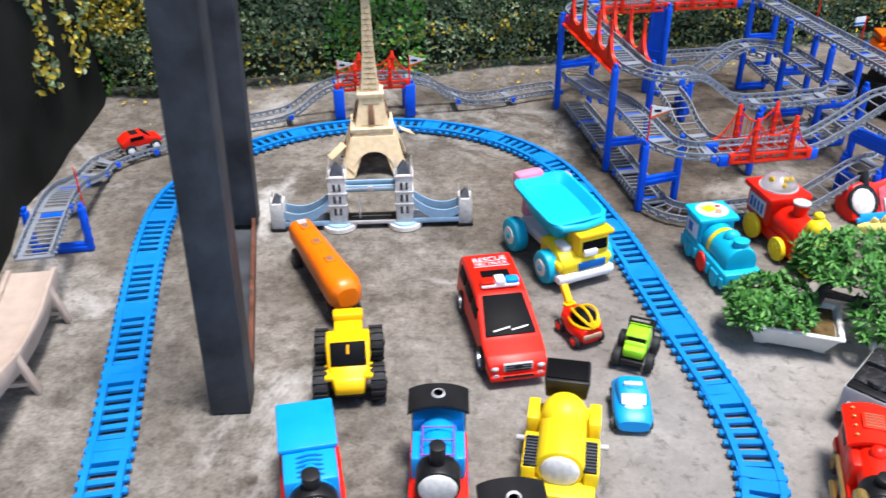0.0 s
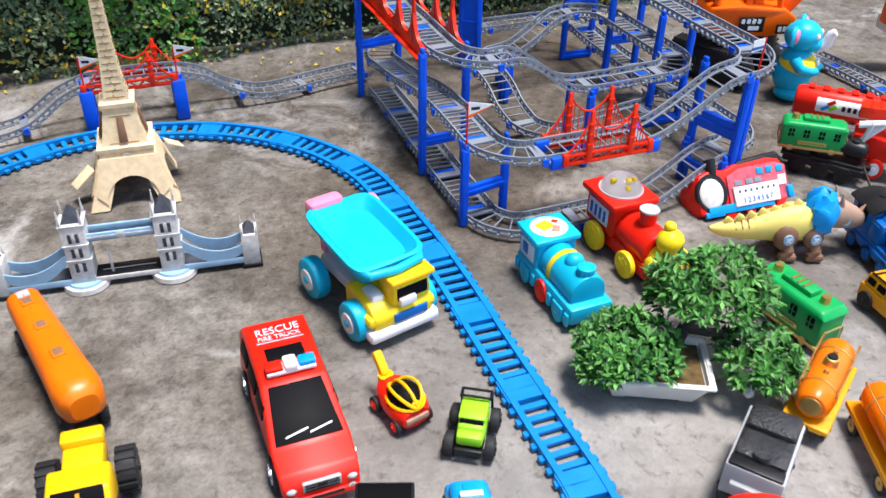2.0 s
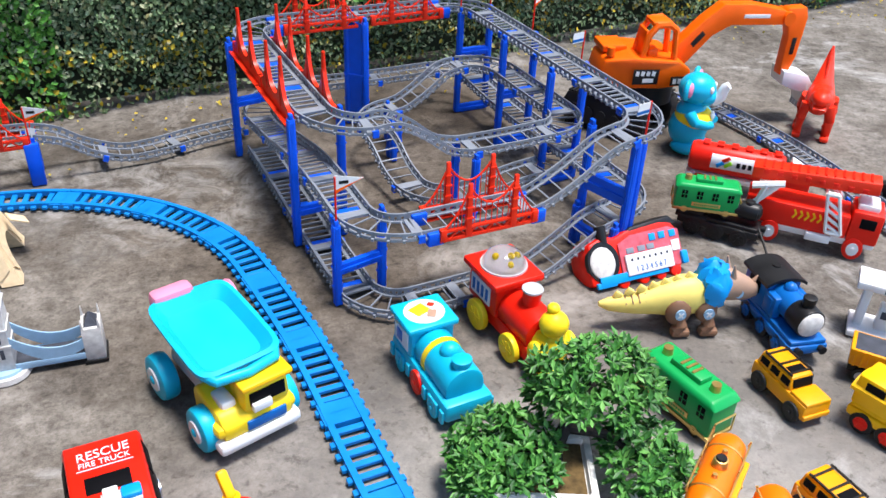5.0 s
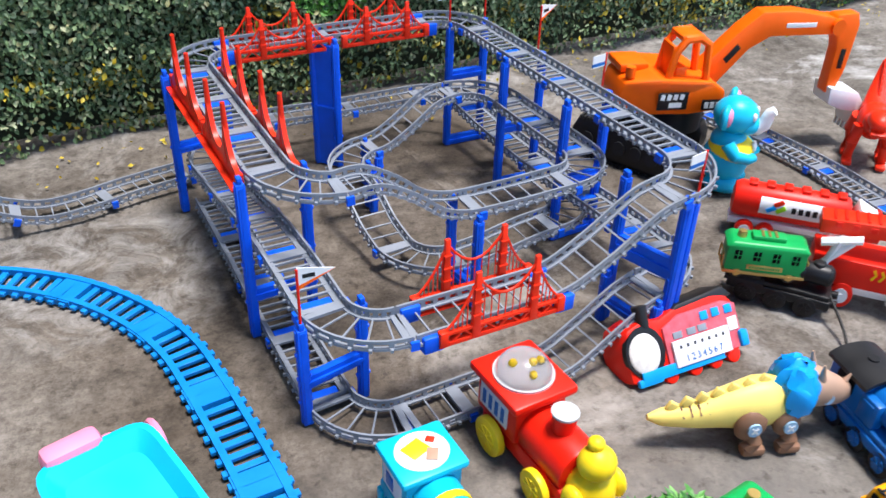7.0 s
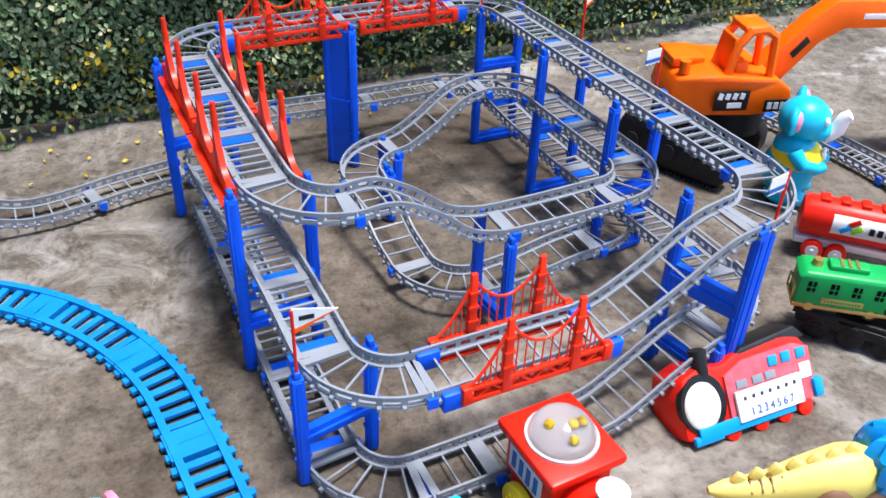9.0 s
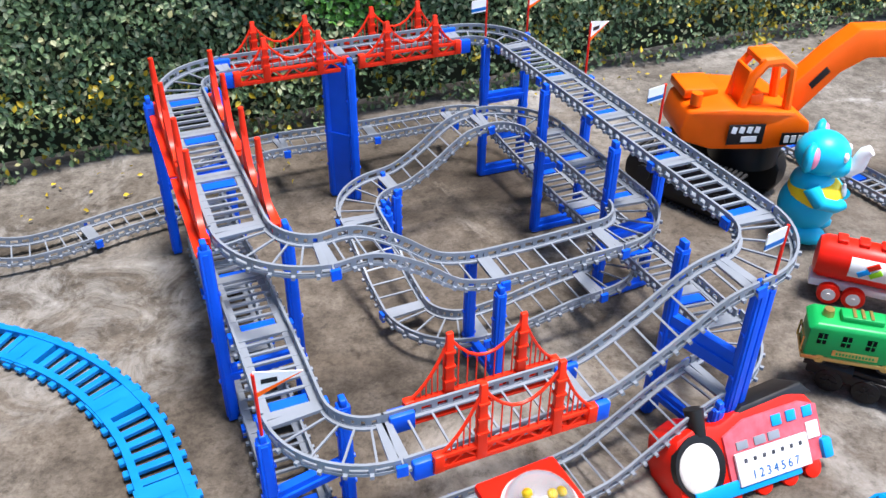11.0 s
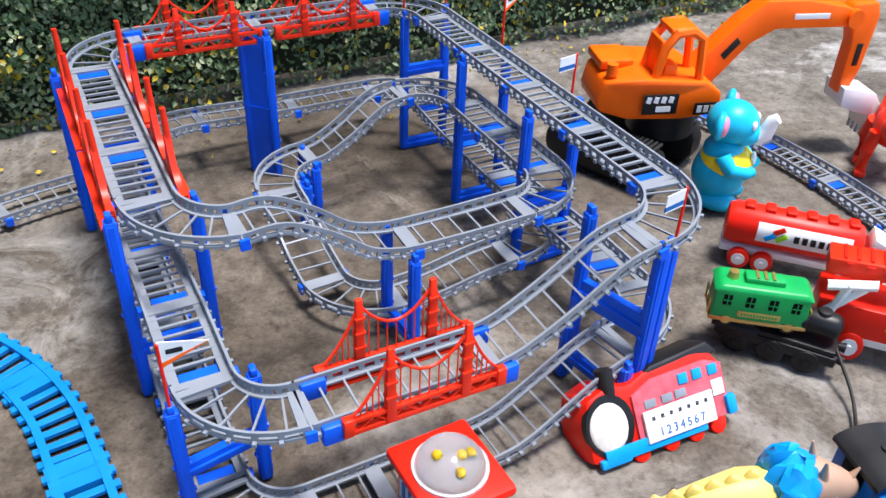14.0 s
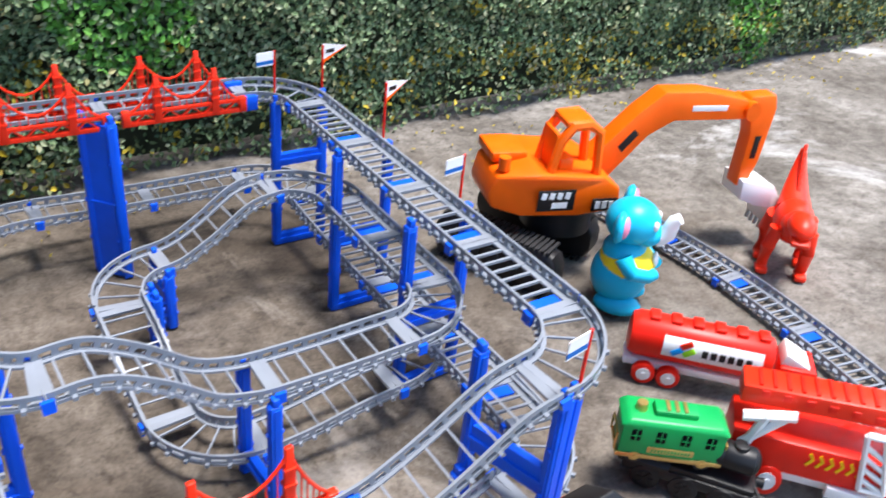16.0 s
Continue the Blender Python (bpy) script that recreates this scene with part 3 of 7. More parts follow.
# ---- toy roller coaster ----
def sweep_strip(bm, pts, off, z0, z1, th):
    """A rectangular strip beside a path: off to the left of travel, from z0 to z1 over it, th thick."""
    n = len(pts)
    rings = []
    for i in range(n):
        d = pts[min(i + 1, n - 1)] - pts[max(i - 1, 0)]
        d = d / (np.linalg.norm(d) + 1e-9)
        s = np.array((-d[1], d[0], 0.0))
        s /= np.linalg.norm(s) + 1e-9
        up = np.cross(d, s)
        up = up if up[2] > 0 else -up
        rings.append([bm.verts.new(pts[i] + s * o + up * z) for o, z in ((off - th / 2, z0), (off + th / 2, z0), (off + th / 2, z1), (off - th / 2, z1))])
    for a, b in zip(rings, rings[1:]):
        for j in range(4):
            bm.faces.new((a[j], a[(j + 1) % 4], b[(j + 1) % 4], b[j]))
    bm.faces.new(rings[0][::-1])
    bm.faces.new(rings[-1])


def beam_at(bm, p, d, size, off=0.0, up=0.0):
    """A small box at p, its x along d."""
    d = Vector(d).normalized()
    s = Vector((-d.y, d.x, 0)).normalized()
    u = d.cross(s)
    m = Matrix((d, s, u)).transposed().to_4x4()
    m.translation = Vector(p) + s * off + u * up
    g = bmesh.ops.create_cube(bm, size=1)
    bmesh.ops.transform(bm, matrix=m @ Matrix.Diagonal((*size, 1)), verts=g["verts"])


HALF = 0.0222


def coaster_track(parent, pts, piece=0.1, rung=0.0125, name="track_piece", flange=0.004, material="grey"):
    """Ladder track along pts: each moulded piece a part, with a blue clip under each joint."""
    path = spline(pts, 0.00625)
    per = max(4, round(piece / 0.00625))
    cuts = list(range(0, len(path) - 1, per))
    if len(cuts) > 1 and len(path) - 1 - cuts[-1] < per * 0.5:
        cuts.pop()
    cuts.append(len(path) - 1)
    for a, b in zip(cuts, cuts[1:]):
        seg = path[a : b + 1]
        bm = bmesh.new()
        for s in (-1, 1):
            sweep_strip(bm, seg, s * HALF, 0.0062, 0.0098, 0.0022)
            sweep_strip(bm, seg, s * HALF, -0.001, 0.0016, 0.0026)
            sweep_strip(bm, seg, s * (HALF - flange / 2), -0.001, 0.0008, flange)
            for i in range(len(seg) - 1):
                if i % 2 == 0:
                    beam_at(bm, (seg[i] + seg[i + 1]) / 2, seg[i + 1] - seg[i], (0.0046, 0.002, 0.007), s * HALF, 0.004)
                    beam_at(bm, (seg[i] + seg[i + 1]) / 2, seg[i + 1] - seg[i], (0.003, 0.0036, 0.003), s * (HALF + 0.0025), 0.0006)
        wide = flange > 0.005
        for i in range(4 if wide else 2, len(seg) - 2, 2 if wide else 3):
            beam_at(bm, seg[i], seg[i + 1] - seg[i - 1], (0.0026 if wide else 0.0017, 2 * HALF, 0.0022 if wide else 0.0015), 0, 0.0)
        for i, j in ((0, 1), (len(seg) - 2, len(seg) - 1)):
            beam_at(bm, (seg[i] + seg[j]) / 2, seg[j] - seg[i], (0.007 if wide else 0.0068, 2 * HALF + 0.001, 0.0028), 0, 0.0004)
        part(name, bm, material, parent)
        c = bmesh.new()
        if flange > 0.005:
            beam_at(c, seg[2], seg[3] - seg[1], (0.012, 2 * HALF - 0.016, 0.0022), 0, -0.0016)
        beam_at(c, seg[0], seg[1] - seg[0], (0.004, 2 * HALF + 0.006, 0.002), 0, -0.0026)
        for s in (-1, 1):
            beam_at(c, seg[0], seg[1] - seg[0], (0.008, 0.003, 0.009), s * (HALF + 0.003), 0.001)
        part("track_clip", c, "blue", parent)


def post(parent, u, v, h, s=0.0092):
    bm = box((u, v, h / 2), (s, s, h), 0.001)
    for a in (-1, 1):
        box((u + a * s * 0.52, v, h / 2), (0.0014, s * 0.45, h * 0.96), bm=bm)
        box((u, v + a * s * 0.52, h / 2), (s * 0.45, 0.0014, h * 0.96), bm=bm)
    for z in (0.25, 0.5, 0.75):
        cyl((u - s * 0.75, v, h * z), (u + s * 0.75, v, h * z), 0.002, seg=8, bm=bm)
    box((u, v, h + 0.003), (s * 0.55, s * 0.9, 0.008), 0.001, bm=bm)
    return part("post", bm, "blue", parent)


def portal(parent, a, b, h, bars=(0.05,), bar_h=0.014, h2=None):
    """Two posts joined by flat cross bars."""
    post(parent, *a, h)
    post(parent, *b, h2 or h)
    d = Vector((b[0] - a[0], b[1] - a[1], 0))
    for z in bars:
        bm = bmesh.new()
        beam_at(bm, ((a[0] + b[0]) / 2, (a[1] + b[1]) / 2, z), d, (d.length, 0.007, bar_h))
        beam_at(bm, ((a[0] + b[0]) / 2, (a[1] + b[1]) / 2, z), d, (d.length, 0.011, 0.003))
        part("cross_bar", bm, "blue", parent)


def red_railing(parent, p0, p1, side, towers=(0.28, 0.74), high=0.062, solid=False, material="redor"):
    """A toy suspension bridge side: lattice girder, towers and hanging cables, in a vertical plane."""
    p0, p1 = Vector(p0), Vector(p1)
    d = p1 - p0
    L = d.length
    m = Matrix((d.normalized(), Vector((0, 0, 1)).cross(d.normalized()), Vector((0, 0, 1)))).transposed().to_4x4()
    m.translation = p0
    bm = bmesh.new()
    box((L / 2, 0, 0.001), (L, 0.004, 0.003), bm=bm)
    box((L / 2, 0, 0.0115), (L, 0.004, 0.003), bm=bm)
    box((L / 2, -side * 0.004, -0.001), (L, 0.011, 0.002), bm=bm)
    n = int(L / 0.011)
    for i in range(n):
        x = L * (i + 0.5) / n
        w = L / n
        box((x, 0, 0.006), (0.0016, 0.003, math.hypot(w, 0.01)), rot=(0, math.degrees(math.atan2(w, 0.01)) * (1 if i % 2 else -1), 0), bm=bm)
    for x in (0.004, L - 0.004):
        box((x, 0, 0.007), (0.008, 0.007, 0.016), 0.001, bm=bm)
    part("girder", bm, material, parent).matrix_basis = m
    if solid:
        xs = np.linspace(0, L, 61)
        top = [0.014 + sum((high - 0.014) * math.exp(-abs(x - L * t) / 0.0085) * (1 if abs(x - L * t) > 0.0022 else 1.0) for t in towers) for x in xs]
        prof = [(float(x), float(min(z, high))) for x, z in zip(xs, top)]
        bm = prism([(0, 0.0)] + prof + [(L, 0.0)], 0.005)
        part("side_wall", bm, material, parent).matrix_basis = m
        for t in towers:
            part("horn", cyl((L * t, 0, 0.01), (L * t, 0, high + 0.012), 0.0042, 0.0024, 10), material, parent).matrix_basis = m
        return
    for t in towers:
        x = L * t
        bm = box((x, 0, high / 2), (0.0085, 0.006, high), 0.0008, taper=0.62)
        for z in (0.35, 0.55, 0.75):
            box((x, 0, high * z), (0.010 - 0.003 * z, 0.007, 0.002), bm=bm)
        part("tower", bm, material, parent).matrix_basis = m
    xs = [0] + [L * t for t in towers] + [L]
    hs = [0.012] + [high * 0.92] * len(towers) + [0.012]
    for (xa, xb), (ha, hb) in zip(zip(xs, xs[1:]), zip(hs, hs[1:])):
        pts = []
        for i in range(9):
            t = i / 8
            z = ha + (hb - ha) * t - 4 * t * (1 - t) * ((0.024 if ha == hb else 0.010))
            pts.append((xa + (xb - xa) * t, 0, max(0.013, z)))
        part("cable", tube(pts, 0.0013, 5), material, parent).matrix_basis = m
        for x, _, z in pts[1:8]:
            if z > 0.016:
                part("hanger", box((x, 0, (z + 0.012) / 2), (0.0009, 0.0009, z - 0.012)), material, parent).matrix_basis = m


def flag(parent, u, v, z0, h, d, pennant=True, mat_flag="white"):
    part("flag_pole", cyl((u, v, z0), (u, v, z0 + h), 0.0013, seg=8), "red", parent)
    if pennant:
        bm = prism([(0, -0.021), (0.033, -0.005), (0, 0.002)], 0.0008)
        fl = part("pennant", bm, mat_flag, parent, "small white and orange pennant")
        fl.matrix_basis = pose(u, v, z0 + h, 0, 0, d)
        bm = prism([(0.0, -0.021), (0.033, -0.005), (0.0, -0.0165)], 0.001)
        part("pennant_stripe", bm, "orange", fl)
        part("pennant_mark", box((0.01, 0, -0.0075), (0.011, 0.0012, 0.004)), "black", fl)
    else:
        bm = box((0.011, 0, -0.008), (0.022, 0.0008, 0.015))
        fl = part("banner", bm, mat_flag, parent, "small white banner")
        fl.matrix_basis = pose(u, v, z0 + h, 0, 0, d)
        part("banner_stripe", box((0.011, 0, -0.012), (0.0221, 0.001, 0.004)), "navy", fl)


coaster = thing("roller_coaster", 0.29, 1.346, 0, 11.75, "grey ladder-track toy roller coaster on blue posts with red bridges", "toy coaster")
TOP, MID = 0.181, 0.108
UL, UR, VB, VF = 0.027, 0.424, 0.503, -0.036


def bend(c, r, a0, a1, z0, z1=None, n=7):
    z1 = z0 if z1 is None else z1
    return [(x, y, z0 + (z1 - z0) * i / n) for i, (x, y) in enumerate(arc(*c, r, a0, a1, n))]


R = 0.056
# highest level: down the far side, round the back, along the near side of the rectangle
coaster_track(coaster, [(UR, v, TOP) for v in (0.02, 0.12, 0.23, 0.34, VB - R)], 0.107, flange=0.0072)
coaster_track(coaster, bend((UR - R, VB - R), R, 0, 90, TOP), 0.2)
coaster_track(coaster, [(u, VB, TOP) for u in (UR - R, 0.29, 0.20, UL + R)], 0.15)
coaster_track(coaster, bend((UL + R, VB - R), R, 90, 180, TOP), 0.2)
coaster_track(coaster, [(UL, v, TOP) for v in (VB - R, 0.36, 0.27, 0.165)], 0.095, flange=0.0072)
coaster_track(coaster, bend((UL + R, 0.165), R, 180, 270, TOP, 0.174), 0.2)
coaster_track(coaster, [(UL + R, 0.109, 0.174), (0.115, 0.11, 0.174), (0.15, 0.112, 0.155), (0.185, 0.114, 0.128), (0.215, 0.115, 0.118), (0.235, 0.115, 0.116)], 0.3)
coaster_track(coaster, [(0.235, 0.115, 0.116), (0.29, 0.115, 0.116), (0.355, 0.115, 0.118)], 0.3)
coaster_track(coaster, bend((0.355, 0.170), 0.055, -90, 0, 0.118), 0.2)
coaster_track(coaster, [(0.41, 0.17, 0.118), (0.41, 0.25, 0.118), (0.41, 0.335, 0.118)], 0.09, flange=0.0072)
coaster_track(coaster, bend((0.355, 0.335), 0.055, 0, 90, 0.118), 0.2)
coaster_track(coaster, [(0.355, 0.39, 0.118), (0.325, 0.389, 0.112), (0.285, 0.387, 0.085), (0.255, 0.386, 0.068), (0.235, 0.385, 0.063)], 0.3)
coaster_track(coaster, bend((0.235, 0.33), 0.055, 90, 180, 0.063, 0.058), 0.2)
coaster_track(coaster, [(0.18, 0.33, 0.058), (0.181, 0.29, 0.05), (0.183, 0.25, 0.03), (0.184, 0.205, 0.022)], 0.2)
coaster_track(coaster, bend((0.239, 0.205), 0.055, 180, 270, 0.022), 0.2)
coaster_track(coaster, [(0.239, 0.15, 0.022), (0.28, 0.15, 0.026), (0.33, 0.15, 0.036), (0.365, 0.15, 0.04)], 0.2)
coaster_track(coaster, bend((0.365, 0.205), 0.055, -90, 0, 0.04), 0.2)
# front: from the far corner down over the bridge and back along the near side
coaster_track(coaster, bend((UR - R, VF + R), R, 0, -90, TOP, 0.176), 0.2)
coaster_track(coaster, [(UR - R, VF, 0.176), (0.34, VF, 0.168), (0.295, VF, 0.138), (0.255, VF, 0.116), (0.228, VF, MID)], 0.3)
coaster_track(coaster, [(0.228, VF, MID), (0.16, VF, MID), (UL + R, VF, MID)], 0.2)
coaster_track(coaster, bend((UL + R, VF + R), R, 270, 180, MID), 0.2)
coaster_track(coaster, [(UL, VF + R, MID), (UL, 0.11, MID), (UL, 0.2, 0.1), (UL, 0.3, 0.08), (UL, 0.42, 0.062)], 0.1, flange=0.0072)
coaster_track(coaster, bend((UL + 0.12, 0.42), 0.12, 180, 90, 0.062, 0.055), 0.11)
coaster_track(coaster, [(0.147, 0.54, 0.055), (0.24, 0.54, 0.052), (0.38, 0.54, 0.052)], 0.12)
coaster_track(coaster, bend((0.38, 0.485), 0.055, 90, 0, 0.052), 0.2)
# lowest level
coaster_track(coaster, [(0.435, 0.485, 0.052), (0.435, 0.38, 0.045), (0.435, 0.25, 0.045), (0.432, 0.12, 0.055), (UR, 0.03, 0.062)], 0.1, flange=0.0072)
coaster_track(coaster, bend((UR - R, 0.03), R + 0.004, 0, -90, 0.062), 0.2)
coaster_track(coaster, [(UR - R, VF + 0.005, 0.062), (0.335, VF, 0.055), (0.29, VF - 0.003, 0.03), (0.255, VF - 0.006, 0.014), (0.225, VF - 0.007, 0.009)], 0.3)
coaster_track(coaster, [(0.225, VF - 0.007, 0.009), (0.15, VF - 0.009, 0.008), (UL + R, VF - 0.01, 0.008)], 0.09)
coaster_track(coaster, bend((UL + R - 0.002, VF + R - 0.01), R, 270, 180, 0.008), 0.2)
coaster_track(coaster, [(UL - 0.002, VF + R - 0.01, 0.008), (UL - 0.002, 0.15, 0.008), (UL, 0.3, 0.008), (UL, 0.43, 0.008)], 0.105, flange=0.0072)

portal(coaster, (0.0, 0.0), (0.062, 0.012), 0.112, (0.05,))
portal(coaster, (-0.004, 0.146), (0.062, 0.15), 0.183, (0.052,))
portal(coaster, (-0.009, 0.434), (0.062, 0.445), 0.186, (0.09,))
portal(coaster, (0.198, 0.492), (0.22, 0.468), 0.182, (0.09,), 0.178)
portal(coaster, (0.395, 0.468), (0.452, 0.468), 0.182, (0.006, 0.11))
portal(coaster, (0.395, 0.318), (0.452, 0.318), 0.182, (0.006, 0.09))
portal(coaster, (0.390, 0.172), (0.452, 0.176), 0.182, (0.006, 0.08), h2=0.182)
portal(coaster, (0.352, 0.012), (0.372, -0.056), 0.176, (0.098,), 0.024)
post(coaster, 0.384, -0.052, 0.174)
portal(coaster, (0.226, 0.142), (0.23, 0.09), 0.112, (0.02,))
portal(coaster, (0.234, 0.36), (0.234, 0.405), 0.062, (0.02,), 0.03)
portal(coaster, (0.213, 0.33), (0.213, 0.345), 0.06, ())
portal(coaster, (0.345, 0.01), (0.358, -0.058), 0.06, (0.03,))
for u, v in ((0.098, VF), (0.234, VF), (UL + R, VB), (UR - R, VB)):
    z = MID if v < 0 else TOP
    for s in (-1, 1):
        part("bridge_clip", box((u, v + s * 0.023, z - 0.002), (0.02, 0.011, 0.017), 0.002), "blue", coaster)
for s in (-1, 1):
    red_railing(coaster, (0.102, VF + s * 0.028, MID - 0.005), (0.231, VF + s * 0.028, MID - 0.005), s, (0.28, 0.74), 0.068)
    red_railing(coaster, (UL + R + 0.004, VB + s * 0.028, TOP - 0.007), (UR - R - 0.146, VB + s * 0.028, TOP - 0.007), s, (0.28, 0.74), 0.05)
    red_railing(coaster, (UL + R + 0.15, VB + s * 0.028, TOP - 0.007), (UR - R - 0.004, VB + s * 0.028, TOP - 0.007), s, (0.28, 0.74), 0.05)
    red_railing(coaster, (UL + s * 0.028, 0.15, TOP - 0.007), (UL + s * 0.028, 0.285, TOP - 0.007), s, (0.28, 0.74), 0.062, True)
    red_railing(coaster, (UL + s * 0.028, 0.29, TOP - 0.007), (UL + s * 0.028, 0.43, TOP - 0.007), s, (0.28, 0.74), 0.062, True)
flag(coaster, 0.0, -0.002, 0.118, 0.057, -5)
flag(coaster, 0.382, -0.056, 0.178, 0.052, 190, False)
flag(coaster, 0.452, 0.33, 0.185, 0.06, 20)
flag(coaster, 0.452, 0.19, 0.185, 0.045, 190, False)
flag(coaster, 0.395, 0.47, 0.188, 0.05, 190, False)
flag(coaster, 0.452, 0.47, 0.188, 0.05, 10)

# the grey track along the wall, with its own little bridge, and down to the lift
feeder = thing("toy_track", 0, 0, 0, 0, "grey toy ladder track running along the foot of the wall", "toy track")
coaster_track(feeder, [(0.197, 1.853, 0.01), (0.13, 1.825, 0.01), (0.06, 1.79, 0.01), (0.015, 1.778, 0.012), (-0.03, 1.768, 0.03), (-0.065, 1.758, 0.055), (-0.1, 1.75, 0.067)], 0.11)
coaster_track(feeder, [(-0.1, 1.75, 0.067), (-0.17, 1.735, 0.07), (-0.235, 1.72, 0.067)], 0.2)
coaster_track(feeder, [(-0.235, 1.72, 0.067), (-0.275, 1.711, 0.05), (-0.32, 1.695, 0.02), (-0.36, 1.68, 0.01), (-0.42, 1.65, 0.009), (-0.49, 1.60, 0.009)], 0.11)
coaster_track(feeder, [(-0.49, 1.60, 0.009), (-0.535, 1.555, 0.009), (-0.575, 1.52, 0.009), (-0.61, 1.47, 0.01), (-0.612, 1.42, 0.012)], 0.09)
coaster_track(feeder, [(-0.612, 1.42, 0.012), (-0.603, 1.36, 0.03), (-0.59, 1.30, 0.052), (-0.575, 1.235, 0.066), (-0.562, 1.18, 0.069), (-0.547, 1.12, 0.07), (-0.533, 1.065, 0.07)], 0.12, flange=0.0072)
for x, y in ((-0.097, 1.722), (-0.107, 1.772), (-0.231, 1.692), (-0.241, 1.742)):
    part("support", box((x, y, 0.033), (0.02, 0.012, 0.066), 0.002, rot=(0, 0, 12)), "blue", feeder)
for s in (-1, 1):
    red_railing(feeder, (-0.237, 1.719 + s * 0.028, 0.062), (-0.098, 1.749 + s * 0.028, 0.062), s, (0.28, 0.74), 0.055)
flag(feeder, -0.097, 1.722, 0.066, 0.055, 0)
flag(feeder, -0.231, 1.692, 0.066, 0.055, 0)
portal(feeder, (-0.605, 1.19), (-0.53, 1.205), 0.07, (0.006,))
flag(feeder, -0.555, 1.26, 0.04, 0.06, 120, True, "red")

side_track = thing("toy_track", 0, 0, 0, 0, "grey toy ladder track lying on the concrete beside the trucks", "toy track")
coaster_track(side_track, [(1.025, 1.89, 0.006), (1.062, 1.795, 0.006), (1.092, 1.68, 0.006), (1.106, 1.565, 0.006), (1.11, 1.45, 0.006), (1.108, 1.33, 0.006), (1.108, 1.2, 0.006)], 0.11, flange=0.0072)


# ---- blue train track ----
def train_track():
    t = thing("train_track", 0, 0, 0, 0, "sky-blue plastic toy train track in a wide loop", "toy track")
    left = [(-0.23, 0.57), (-0.285, 0.63), (-0.318, 0.69), (-0.334, 0.745), (-0.35, 0.818), (-0.368, 0.89), (-0.396, 1.005), (-0.423, 1.115), (-0.448, 1.235)]
    right = [(0.222, 1.345), (0.24, 1.28), (0.258, 1.2), (0.275, 1.11), (0.29, 1.035), (0.303, 0.972), (0.318, 0.897), (0.325, 0.823), (0.321, 0.76), (0.295, 0.69), (0.245, 0.62)]
    pts = [(x, y, 0.004) for x, y in left + arc(-0.125, 1.332, 0.336, 178, 14, 14) + right]
    path = spline(pts, 0.008)
    per = 16
    for a in range(0, len(path) - 1, per):
        seg = path[a : min(a + per, len(path) - 1) + 1]
        if len(seg) < 4:
            break
        bm = bmesh.new()
        for s in (-1, 1):
            sweep_strip(bm, seg, s * 0.0178, -0.002, 0.0058, 0.0066)
        for i in (0, len(seg) - 3):
            beam_at(bm, (seg[i] + seg[i + 2]) / 2, seg[i + 2] - seg[i], (0.0165, 0.046, 0.0072), 0, 0.001)
        piece = part("track_piece", bm, "track", t)
        for i in range(1, len(seg) - 1, 2):
            sl = bmesh.new()
            beam_at(sl, seg[i], seg[i + 1] - seg[i - 1], (0.0074, 0.0525, 0.0046), 0, 0.0)
            bmesh.ops.bevel(sl, geom=sl.edges[:], offset=0.0006, segments=1, affect="EDGES")
            part("sleeper", sl, "track", piece)


train_track()


# ---- toy vehicles; local x points to the front, z up, wheels on the floor ----
def warp(bm, fn):
    for v in bm.verts:
        v.co = Vector(fn(*v.co))
    return bm


